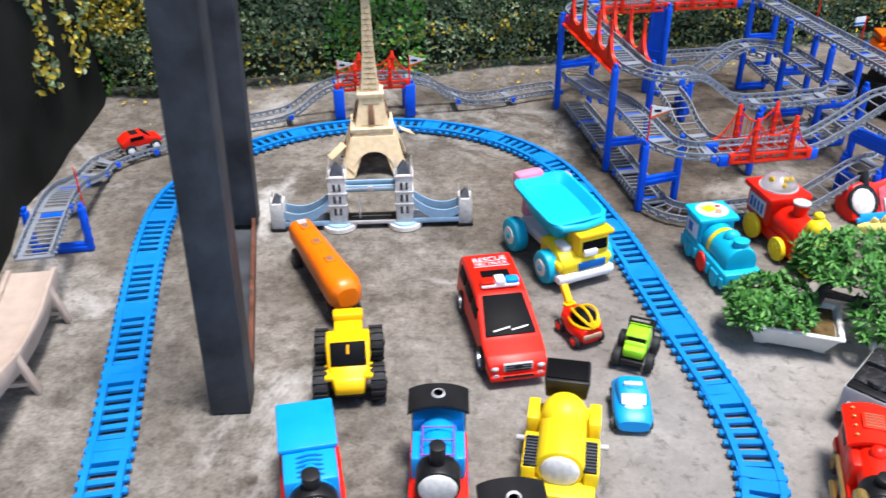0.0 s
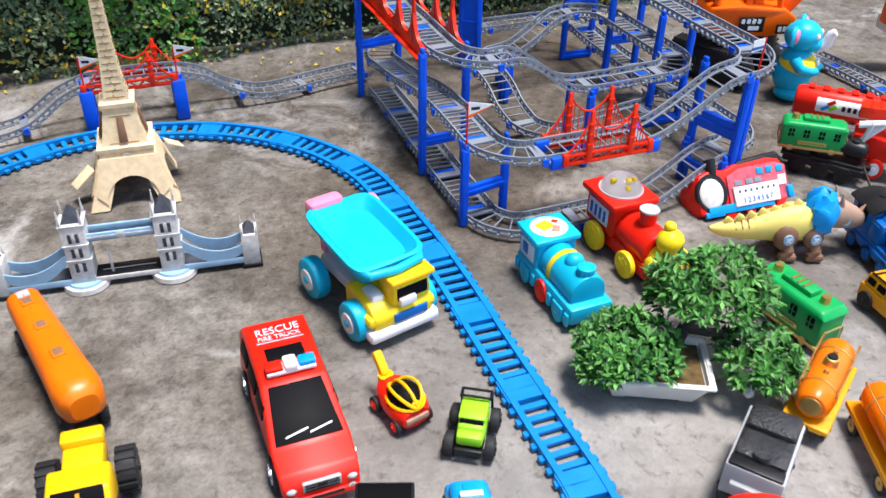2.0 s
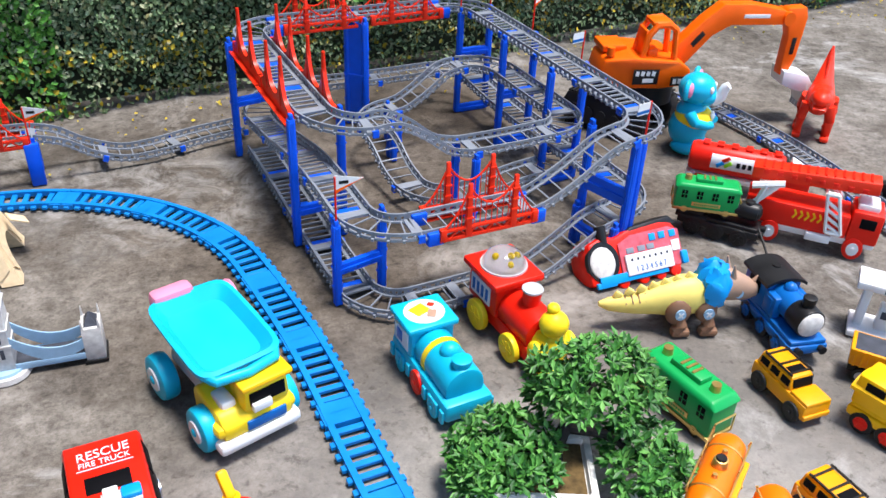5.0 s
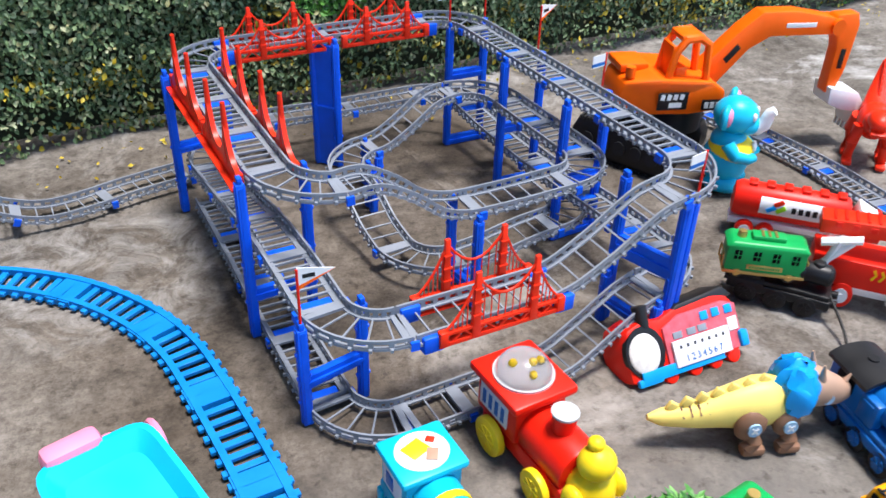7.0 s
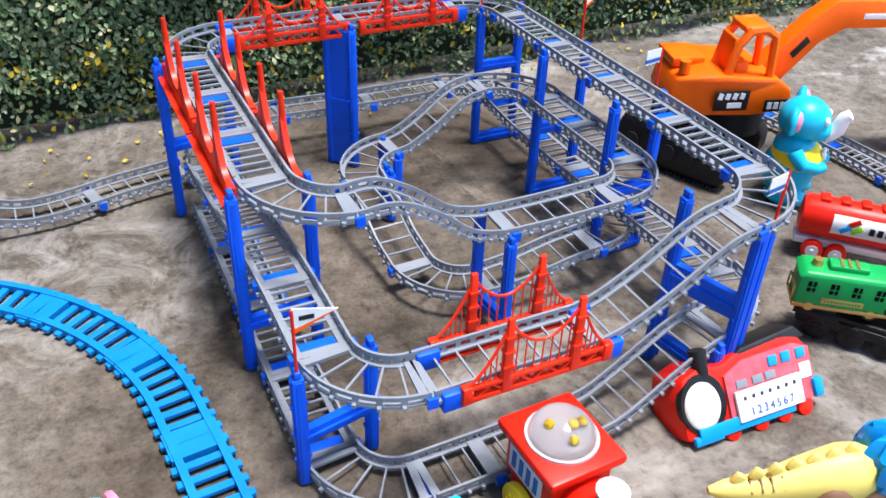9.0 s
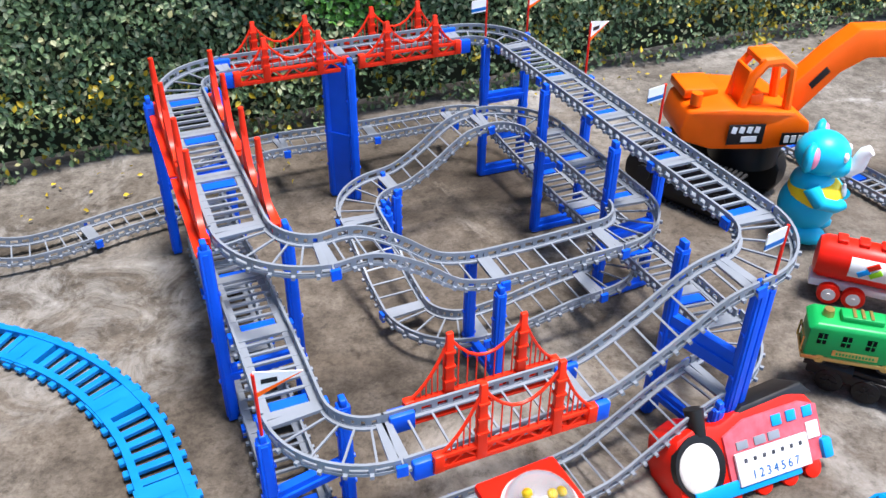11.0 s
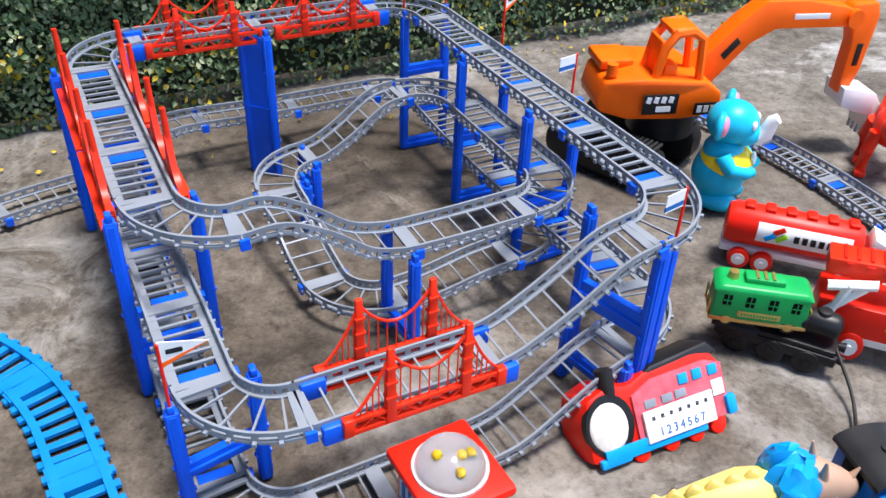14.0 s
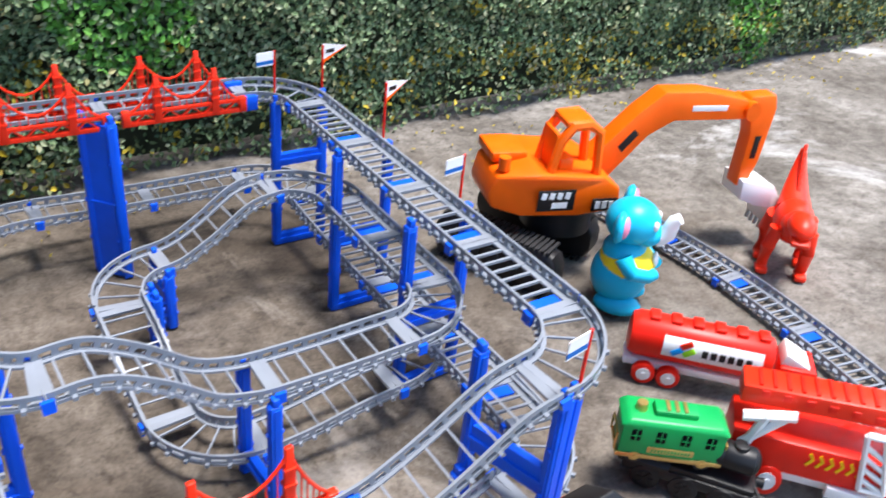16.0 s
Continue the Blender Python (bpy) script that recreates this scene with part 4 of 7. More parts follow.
def rescue_van():
    t = thing("rescue_van", 0.066, 1.014, 0, -78, "red plastic rescue van with a black windscreen and roof light bar", "toy van")
    prof = [(-0.084, 0.012), (-0.084, 0.056), (-0.077, 0.067), (-0.06, 0.071), (-0.014, 0.072), (0.004, 0.069), (0.054, 0.042), (0.075, 0.036), (0.084, 0.03), (0.086, 0.012)]
    bm = prism(prof, 0.074, bevel=0.0022)
    warp(bm, lambda x, y, z: (x, y * (1 - max(0, z - 0.036) * 5.2) * (1 - max(0, x - 0.06) * 3.5), z))
    part("body", bm, "red", t)
    a = math.degrees(math.atan2(0.027, 0.05))
    bm = box((0.0292, 0, 0.0565), (0.05, 0.055, 0.0014), 0.0005, (0, a, 0))
    warp(bm, lambda x, y, z: (x, y * (1.1 - (z - 0.045) * 9), z))
    ws = part("windscreen", bm, "dark", t)
    bm = box((0.046, 0.012, 0.0492), (0.0015, 0.022, 0.001), rot=(0, a, 14))
    box((0.046, -0.010, 0.0492), (0.0015, 0.022, 0.001), rot=(0, a, 14), bm=bm)
    part("wiper", bm, "white", ws)
    part("sunroof", box((-0.027, 0, 0.0719), (0.017, 0.036, 0.0012), 0.0004), "dark", t)
    for s in (-1, 1):
        for x, l in ((0.008, 0.026), (-0.024, 0.03), (-0.057, 0.028)):
            part("side_window", box((x, s * 0.0335, 0.053), (l, 0.002, 0.015), 0.0008, (s * 14, 0, 0)), "dark", t)
        for x in (-0.054, 0.052):
            wheel(t, x, s * 0.032, 0.0145, 0.012, "chrome", spokes=6)
        part("headlight", ball((0.081, s * 0.027, 0.026), (0.006, 0.006, 0.0035), seg=12), "silver", t)
        part("fog_light", cyl((0.084, s * 0.026, 0.016), (0.0872, s * 0.026, 0.016), 0.0035, seg=12), "silver", t)
    g = box((0.0835, 0, 0.0265), (0.004, 0.034, 0.010), 0.001)
    part("grille", g, "silver", t)
    bm = bmesh.new()
    for z in (0.0235, 0.027, 0.0305):
        box((0.0858, 0, z), (0.0012, 0.03, 0.0012), bm=bm)
    part("grille_bars", bm, "black", t)
    part("badge", box((0.0862, 0, 0.0285), (0.0012, 0.009, 0.005), 0.0005), "black", t)
    part("bumper", box((0.084, 0, 0.0135), (0.007, 0.066, 0.008), 0.002), "red", t)
    part("bumper_slot", box((0.0874, 0, 0.0155), (0.001, 0.036, 0.003)), "black", t)
    lb = part("light_bar", box((-0.006, 0, 0.0745), (0.013, 0.046, 0.004), 0.001), "white", t)
    part("red_lamp", box((-0.006, -0.0155, 0.0785), (0.011, 0.016, 0.0045), 0.001), "red", lb)
    part("blue_lamp", box((-0.006, 0.0155, 0.0785), (0.011, 0.016, 0.006), 0.002), "tblue", lb)
    part("siren", box((-0.006, 0, 0.079), (0.014, 0.012, 0.007), 0.0015), "white", lb)
    lettering("lettering", "RESCUE", 0.0125, "paper", t, pose(-0.0585, 0, 0.0718, 0, -2, 90))
    lettering("lettering", "FIRE TRUCK", 0.0078, "paper", t, pose(-0.049, 0, 0.0722, 0, -1, 90))
    t.scale = (1.13, 1, 1)
    part("roof_stripe", box((-0.0438, 0, 0.0722), (0.0008, 0.045, 0.0006)), "paper", t)


def crane_truck():
    t = thing("farm_truck", -0.109, 0.928, 0, -82, "yellow toy truck with a big cab and black knobbly tyres", "toy truck")
    part("chassis", box((0, 0, 0.02), (0.1, 0.034, 0.016), 0.002), "black", t)
    bm = prism([(-0.016, 0.022), (-0.02, 0.05), (-0.012, 0.061), (0.014, 0.061), (0.032, 0.041), (0.05, 0.037), (0.056, 0.03), (0.056, 0.02)], 0.05, bevel=0.003)
    warp(bm, lambda x, y, z: (x, y * (1 - max(0, x - 0.025) * 12), z))
    part("cab", bm, "yellow", t)
    a = math.degrees(math.atan2(0.02, 0.018))
    part("windscreen", box((0.0225, 0, 0.0525), (0.027, 0.04, 0.0016), 0.0008, (0, a, 0)), "dark", t)
    part("steering_post", box((0.0195, 0, 0.0565), (0.01, 0.003, 0.0012), 0, (0, a, 0)), "amber", t)
    part("deck", box((-0.04, 0, 0.037), (0.045, 0.034, 0.022), 0.003), "yellow", t)
    part("hitch_block", box((-0.055, 0, 0.05), (0.016, 0.036, 0.012), 0.003), "yellow", t)
    for s in (-1, 1):
        part("mudguard", box((0.034, s * 0.021, 0.036), (0.026, 0.012, 0.006), 0.002), "yellow", t)
        for x, r in ((-0.038, 0.0195), (0.034, 0.0195)):
            w = wheel(t, x, s * 0.032, r, 0.017, "black")
            bm = bmesh.new()
            for i in range(14):
                an = 2 * math.pi * i / 14
                box((x + r * math.cos(an), s * 0.032, r + r * math.sin(an)), (0.003, 0.0165, 0.0045), 0, (0, -math.degrees(an), 0), bm=bm)
            part("tread", bm, "tyre", w)
    tr = thing("tank_trailer", -0.169, 1.113, 0, -62, "orange plastic tank trailer coupled behind a yellow truck", "toy trailer")
    bm = loft([(-0.1, 0.04, 0.012, 0.012), (-0.096, 0.041, 0.0175, 0.018), (-0.05, 0.042, 0.019, 0.02), (0.03, 0.044, 0.021, 0.022), (0.08, 0.046, 0.023, 0.023), (0.094, 0.046, 0.02, 0.02), (0.1, 0.046, 0.013, 0.013)], n=24, power=2.8)
    part("tank", bm, "orange2", tr)
    for x, z in ((-0.07, 0.061), (-0.02, 0.0635), (0.035, 0.0665)):
        ht = part("hatch", box((x, 0, z), (0.015, 0.013, 0.003), 0.001, (0, -1.6, 0)), "orange2", tr)
        part("hatch_recess", box((x, 0, z + 0.0012), (0.011, 0.009, 0.0012), 0.0003, (0, -1.6, 0)), "brown", ht)
    part("seam", box((0, 0, 0.0625), (0.17, 0.0012, 0.002), 0.0004, (0, -1.6, 0)), "orange2", tr)
    part("badge", box((-0.086, 0, 0.0605), (0.012, 0.012, 0.001)), "silver", tr)
    part("frame", box((0, 0, 0.02), (0.17, 0.02, 0.008), 0.002), "black", tr)
    for s in (-1, 1):
        for x in (-0.072, 0.075):
            wheel(tr, x, s * 0.016, 0.0135, 0.009, "black")


def dump_truck():
    t = thing("dump_truck", 0.152, 1.197, 0, -64, "chunky turquoise, yellow and white toy dump truck", "toy truck")
    part("chassis", box((0, 0, 0.033), (0.14, 0.05, 0.018), 0.006), "white", t)
    bm = prism([(0.012, 0.024), (0.01, 0.05), (0.02, 0.058), (0.062, 0.05), (0.074, 0.04), (0.074, 0.024)], 0.074, bevel=0.004)
    part("bonnet", bm, "lemon", t)
    part("bumper", box((0.07, 0, 0.018), (0.018, 0.088, 0.014), 0.005), "white", t)
    part("fender", box((0.048, 0, 0.034), (0.05, 0.086, 0.014), 0.006), "lemon", t)
    cab = part("cab", box((0.054, 0.012, 0.06), (0.036, 0.05, 0.03), 0.005, taper=0.92), "lemon", t)
    part("windscreen", box((0.0715, 0.012, 0.06), (0.0022, 0.038, 0.015), 0.001, (0, -4, 0)), "dark", cab)
    part("roof_rim", box((0.055, 0.012, 0.077), (0.042, 0.055, 0.007), 0.003), "yellow", cab)
    part("seat_panel", box((0.0745, 0.004, 0.052), (0.006, 0.02, 0.009), 0.001), "white", cab)
    part("grille", box((0.0745, 0.008, 0.033), (0.003, 0.042, 0.011), 0.001), "navy", t)
    part("side_panel", box((0.046, -0.022, 0.052), (0.026, 0.016, 0.012), 0.004), "white", t)
    # tipping body: an open tray with thick rounded rim, tapered to its floor
    bm = bmesh.new()
    rows = []
    for sx, sy, z in ((0.042, 0.028, 0.062), (0.053, 0.04, 0.09), (0.057, 0.044, 0.092), (0.058, 0.045, 0.098), (0.053, 0.04, 0.099), (0.043, 0.031, 0.087)):
        ring = []
        for j in range(28):
            a = 2 * math.pi * j / 28
            c, s = math.cos(a), math.sin(a)
            x = sx * math.copysign(abs(c) ** 0.32, c)
            y = sy * math.copysign(abs(s) ** 0.32, s)
            ring.append(bm.verts.new((x - 0.01 + (0.01 if x > 0 else 0) * (z - 0.06) / 0.05, y, z - x * 0.12)))
        rows.append(ring)
    for a, b in zip(rows, rows[1:]):
        for j in range(28):
            bm.faces.new((a[j], a[(j + 1) % 28], b[(j + 1) % 28], b[j]))
    bm.faces.new(rows[0][::-1])
    bm.faces.new(rows[-1])
    tray = part("tipper_body", bm, "cyan", t, "turquoise tipping tray")
    part("visor", tube([(0.044, -0.037, 0.088), (0.057, -0.031, 0.086), (0.061, 0, 0.085), (0.057, 0.031, 0.086), (0.044, 0.037, 0.088)], 0.0052, 10), "cyan", tray)
    part("tailgate", box((-0.072, -0.012, 0.096), (0.02, 0.044, 0.03), 0.006), "pink", t, "pink plastic tail unit")
    part("tail_panel", box((-0.07, 0, 0.07), (0.014, 0.04, 0.06), 0.004), "pink", t)
    bm = tube([(-0.06 + 0.014 * math.cos(a), 0.046, 0.085 + 0.014 * math.sin(a)) for a in [i * 2 * math.pi / 20 for i in range(20)]], 0.0035, 8)
    part("pull_ring", bm, "pink", t)
    for s in (-1, 1):
        for x, r in ((-0.05, 0.0255), (0.042, 0.0235)):
            w = part("wheel", cyl((x, s * 0.033, r), (x, s * 0.052, r), r, seg=30, bevel=0.005), "cyan", t)
            part("hub", cyl((x, s * 0.045, r), (x, s * 0.0535, r), r * 0.58, r * 0.5, 24), "white", w)
            part("hub_cap", ball((x, s * 0.0535, r), (r * 0.2, 0.002, r * 0.2), seg=12), "cyan", w)


def helicopter_car():
    t = thing("rescue_buggy", 0.166, 1.018, 0, -64, "small red and yellow toy rescue helicopter on wheels", "toy helicopter")
    part("body", loft([(-0.03, 0.02, 0.008, 0.008), (-0.02, 0.02, 0.016, 0.013), (0.0, 0.021, 0.02, 0.015), (0.018, 0.02, 0.0195, 0.014), (0.028, 0.018, 0.015, 0.01)], n=20), "red", t)
    part("canopy", ball((0.008, 0, 0.03), (0.02, 0.017, 0.014), seg=20), "dark", t)
    bm = bmesh.new()
    for a in (-50, 0, 50):
        tube([(0.008 + 0.0205 * math.cos(radians(k)), 0.0175 * math.sin(radians(a)) * abs(math.sin(radians(k))), 0.03 + 0.0145 * math.sin(radians(k)) * math.cos(radians(a * 0.6))) for k in range(0, 181, 18)], 0.0018, 6, bm)
    tube([(0.008 + 0.0205 * math.cos(radians(k)), 0.0175 * math.sin(radians(k)), 0.03) for k in range(0, 361, 20)], 0.0018, 6, bm)
    part("canopy_frame", bm, "yellow", t)
    part("badge", box((0.026, 0, 0.034), (0.003, 0.008, 0.007), 0.001), "yellow", t)
    part("face_plate", box((0.0285, 0, 0.018), (0.004, 0.026, 0.007), 0.002), "tan", t)
    bm = box((-0.036, 0.0, 0.04), (0.026, 0.01, 0.009), 0.003, (0, 48, 0))
    part("tail_boom", bm, "yellow", t)
    part("tail_base", cyl((-0.027, 0, 0.022), (-0.027, 0, 0.032), 0.008, seg=14), "yellow", t)
    for s in (-1, 1):
        for x in (-0.018, 0.018):
            wheel(t, x, s * 0.0175, 0.0085, 0.006, "red")


def jeep():
    t = thing("jeep", 0.229, 0.975, 0, -110, "small lime green toy jeep with black tyres and rack", "toy car")
    part("chassis", box((0, 0, 0.014), (0.05, 0.026, 0.008), 0.002), "black", t)
    part("body", box((-0.002, 0, 0.026), (0.044, 0.028, 0.015), 0.003, taper=0.88), "lime", t)
    part("bonnet", box((0.018, 0, 0.024), (0.018, 0.025, 0.012), 0.003), "lime", t)
    part("roof", box((-0.004, 0, 0.036), (0.03, 0.026, 0.006), 0.002), "lime", t)
    part("windscreen", box((0.012, 0, 0.034), (0.002, 0.022, 0.007), 0.0005, (0, -25, 0)), "dark", t)
    bm = bmesh.new()
    for s in (-1, 1):
        tube([(-0.026, s * 0.015, 0.018), (-0.025, s * 0.014, 0.041), (-0.012, s * 0.014, 0.043)], 0.0014, 6, bm)
    tube([(-0.025, -0.014, 0.041), (-0.025, 0.014, 0.041)], 0.0014, 6, bm)
    tube([(-0.013, -0.014, 0.043), (-0.013, 0.014, 0.043)], 0.0014, 6, bm)
    part("rack", bm, "black", t)
    for s in (-1, 1):
        for x in (-0.018, 0.019):
            wheel(t, x, s * 0.019, 0.0115, 0.009, "black", spokes=5)
    part("bumper", box((0.029, 0, 0.014), (0.004, 0.026, 0.006), 0.001), "black", t)


def police_car():
    t = thing("police_car", 0.208, 0.876, 0, -92, "small white and blue toy patrol car", "toy car")
    bm = loft([(-0.033, 0.014, 0.016, 0.008), (-0.028, 0.016, 0.0195, 0.012), (0, 0.016, 0.021, 0.0125), (0.026, 0.014, 0.0205, 0.0105), (0.034, 0.012, 0.017, 0.007)], n=22, power=3)
    part("body", bm, "tblue", t)
    part("bonnet_flash", loft([(0.006, 0.0215, 0.013, 0.006), (0.018, 0.0205, 0.012, 0.006), (0.03, 0.0165, 0.009, 0.004)], n=16, power=3), "white", t)
    bm = loft([(-0.028, 0.022, 0.014, 0.006), (-0.02, 0.028, 0.0165, 0.009), (0.0, 0.029, 0.0165, 0.009), (0.013, 0.024, 0.015, 0.006)], n=20, power=3)
    cb = part("cabin", bm, "tblue", t)
    part("roof", box((-0.008, 0, 0.037), (0.018, 0.012, 0.003), 0.001), "tblue", cb)
    part("light_bar", box((-0.004, 0, 0.0395), (0.005, 0.02, 0.004), 0.0012), "white", cb)
    part("windscreen", box((0.011, 0, 0.0305), (0.012, 0.026, 0.0016), 0.0006, (0, 40, 0)), "white", cb)
    for s in (-1, 1):
        for x in (-0.02, 0.021):
            wheel(t, x, s * 0.018, 0.0085, 0.006, "silver")
        part("headlight", ball((0.031, s * 0.013, 0.015), (0.003, 0.004, 0.003), seg=10), "lightblue", t)


def steam_loco(name, x, y, rz, label, L=0.14, W=0.056, H=0.078, body="tblue", base="red", roof="black", boiler="black", face="stone", cab_len=0.045, domes=True, tanks=True, wheels="navy", roof_arc=True, z=0):
    """A stubby toy tank engine with a plain round front."""
    t = thing(name, x, y, z, rz, label, "toy train", "toy engines")
    h = L / 2
    part("footplate", box((0, 0, 0.02), (L, W, 0.012), 0.003), base, t)
    part("running_board", box((0, 0, 0.0285), (L * 0.96, W * 0.9, 0.006), 0.002), base, t)
    part("cab", box((-h + cab_len / 2, 0, 0.047), (cab_len, W * 0.9, 0.036), 0.003), body, t)
    bm = bmesh.new()
    n = 10
    r = W * 0.52
    sec = []
    for i in range(n + 1):
        a = radians(35 + 110 * i / n)
        sec.append((r * 1.0 * math.cos(a) / math.cos(radians(35)), H - 0.008 + 0.008 * (math.sin(a) - math.sin(radians(35))) / (1 - math.sin(radians(35)))))
    top = [[bm.verts.new((-h - 0.003 + (cab_len + 0.008) * k, yy, zz + dz)) for yy, zz in sec] for k, dz in ((0, 0), (1, 0), (1, -0.004), (0, -0.004))]
    for a, b in zip(top, top[1:] + top[:1]):
        for j in range(n):
            bm.faces.new((a[j], a[j + 1], b[j + 1], b[j]))
    bm.faces.new([q[0] for q in top])
    bm.faces.new([q[-1] for q in top])
    rf = part("cab_roof", bm, roof, t)
    part("vent", cyl((-h + cab_len / 2, 0, H - 0.004), (-h + cab_len / 2, 0, H + 0.0015), 0.006, 0.005, 12), roof, rf)
    part("boiler", cyl((-h + cab_len - 0.004, 0, 0.05), (h - 0.022, 0, 0.05), W * 0.34, seg=28, bevel=0.001), body, t)
    part("smokebox", cyl((h - 0.034, 0, 0.05), (h - 0.008, 0, 0.05), W * 0.365, seg=28, bevel=0.002), boiler, t)
    part("front_disc", ball((h - 0.009, 0, 0.05), (0.006, W * 0.325, W * 0.325), seg=26), face, t, "plain pale round front disc")
    part("funnel", cyl((h - 0.022, 0, 0.065), (h - 0.022, 0, H + 0.004), 0.0065, 0.008, 18, bevel=0.001), boiler, t)
    if domes:
        part("dome", ball((0.0, 0, 0.066), (0.008, 0.008, 0.008), seg=16), body, t)
    if tanks:
        for s in (-1, 1):
            part("side_tank", box((-0.002, s * W * 0.33, 0.045), (L - cab_len - 0.045, W * 0.24, 0.028), 0.003), body, t)
            part("lining", box((-0.002, s * W * 0.455, 0.045), (L - cab_len - 0.055, 0.0012, 0.02), 0.0004), base, t)
    for s in (-1, 1):
        part("cab_window", box((-h + cab_len / 2, s * W * 0.455, 0.053), (cab_len * 0.5, 0.0014, 0.016), 0.0005), "dark", t)
        part("buffer", cyl((h - 0.001, s * W * 0.3, 0.022), (h + 0.006, s * W * 0.3, 0.022), 0.004, 0.005, 12), "black", t)
        for i in range(3):
            wheel(t, -h * 0.6 + i * L * 0.29, s * (W * 0.44), 0.0125, 0.006, wheels, "black", spokes=6)
    return t


def ribbed_engine():
    t = thing("tank_engine", -0.119, 0.738, 0, -76, "bright blue toy engine with flat ribbed top and black funnel", "toy train", "toy engines")
    part("footplate", box((0, 0, 0.02), (0.13, 0.058, 0.014), 0.003), "red", t)
    part("body", box((-0.012, 0, 0.048), (0.1, 0.05, 0.044), 0.003), "tblue", t)
    part("roof", box((-0.032, 0, 0.0725), (0.066, 0.056, 0.006), 0.002), "tblue", t)
    for s in (-1, 1):
        part("skirt", box((0, s * 0.0275, 0.03), (0.12, 0.004, 0.016), 0.001), "red", t)
    for i in range(5):
        pts = [(0.008 + i * 0.006, 0.0235 * math.cos(a), 0.0535 + 0.0185 * math.sin(a)) for a in [math.pi * k / 12 for k in range(13)]]
        part("band", tube(pts, 0.0012, 6), "navy", t)
    part("boiler", cyl((0.0, 0, 0.05), (0.055, 0, 0.05), 0.0215, seg=26, bevel=0.002), "tblue", t)
    part("smokebox", cyl((0.04, 0, 0.05), (0.058, 0, 0.05), 0.0225, seg=26, bevel=0.002), "black", t)
    part("dome", ball((0.026, 0, 0.07), (0.007, 0.007, 0.006), seg=16), "tblue", t)
    part("funnel", cyl((0.045, 0, 0.065), (0.045, 0, 0.086), 0.0075, 0.009, 20, bevel=0.001), "black", t)
    part("front_disc", ball((0.057, 0, 0.05), (0.006, 0.019, 0.019), seg=24), "stone", t, "plain pale round front disc")
    for s in (-1, 1):
        for x in (-0.04, 0.0, 0.04):
            wheel(t, x, s * 0.026, 0.0125, 0.006, "red", "black", spokes=6)


def bridge_engine():
    t = thing("bulldozer_engine", 0.124, 0.788, 0, -98, "yellow toy engine with black hopper and white front disc", "toy train", "toy engines")
    part("chassis", box((0, 0, 0.022), (0.13, 0.07, 0.022), 0.004), "lemon", t)
    part("bonnet", cyl((-0.03, 0, 0.046), (0.045, 0, 0.046), 0.024, seg=26, bevel=0.003), "lemon", t)
    part("hopper_shell", ball((-0.022, 0, 0.058), (0.024, 0.023, 0.02), seg=22), "lemon", t)
    part("front_disc", ball((0.046, 0, 0.046), (0.006, 0.019, 0.019), seg=24), "stone", t, "plain pale round front disc")
    hp = part("hopper", box((-0.064, 0, 0.068), (0.034, 0.042, 0.024), 0.002, taper=1.12), "black", t, "square black hopper")
    part("hopper_inside", box((-0.064, 0, 0.0812), (0.031, 0.042, 0.0015), 0.0004), "dark", hp)
    for s in (-1, 1):
        part("side_box", box((-0.028, s * 0.031, 0.044), (0.032, 0.012, 0.026), 0.002), "lemon", t)
        part("side_tank", box((0.022, s * 0.03, 0.038), (0.05, 0.014, 0.02), 0.002), "lemon", t)
        pn = part("louvre_panel", box((0.026, s * 0.0285, 0.0492), (0.04, 0.013, 0.003), 0.0006), "black", t)
        each("louvre", [box((0.0085 + i * 0.0042, s * 0.0285, 0.0512), (0.0018, 0.012, 0.002)) for i in range(9)], "slate", pn)
        part("arm_pin", cyl((-0.006, s * 0.036, 0.034), (-0.006, s * 0.046, 0.034), 0.003, seg=10), "silver", t)
        for x in (-0.04, 0.0, 0.04):
            wheel(t, x, s * 0.032, 0.013, 0.006, "black", "black")


def roof_rails(parent):
    bm = bmesh.new()
    for s in (-1, 1):
        tube([(-0.012, s * 0.015, 0.0735), (0.03, s * 0.015, 0.0735)], 0.0008, 5, bm)
    for x in (-0.01, 0.008, 0.027):
        tube([(x, -0.016, 0.0738), (x, 0.016, 0.0738)], 0.0008, 5, bm)
    part("roof_rail", bm, "grape", parent)


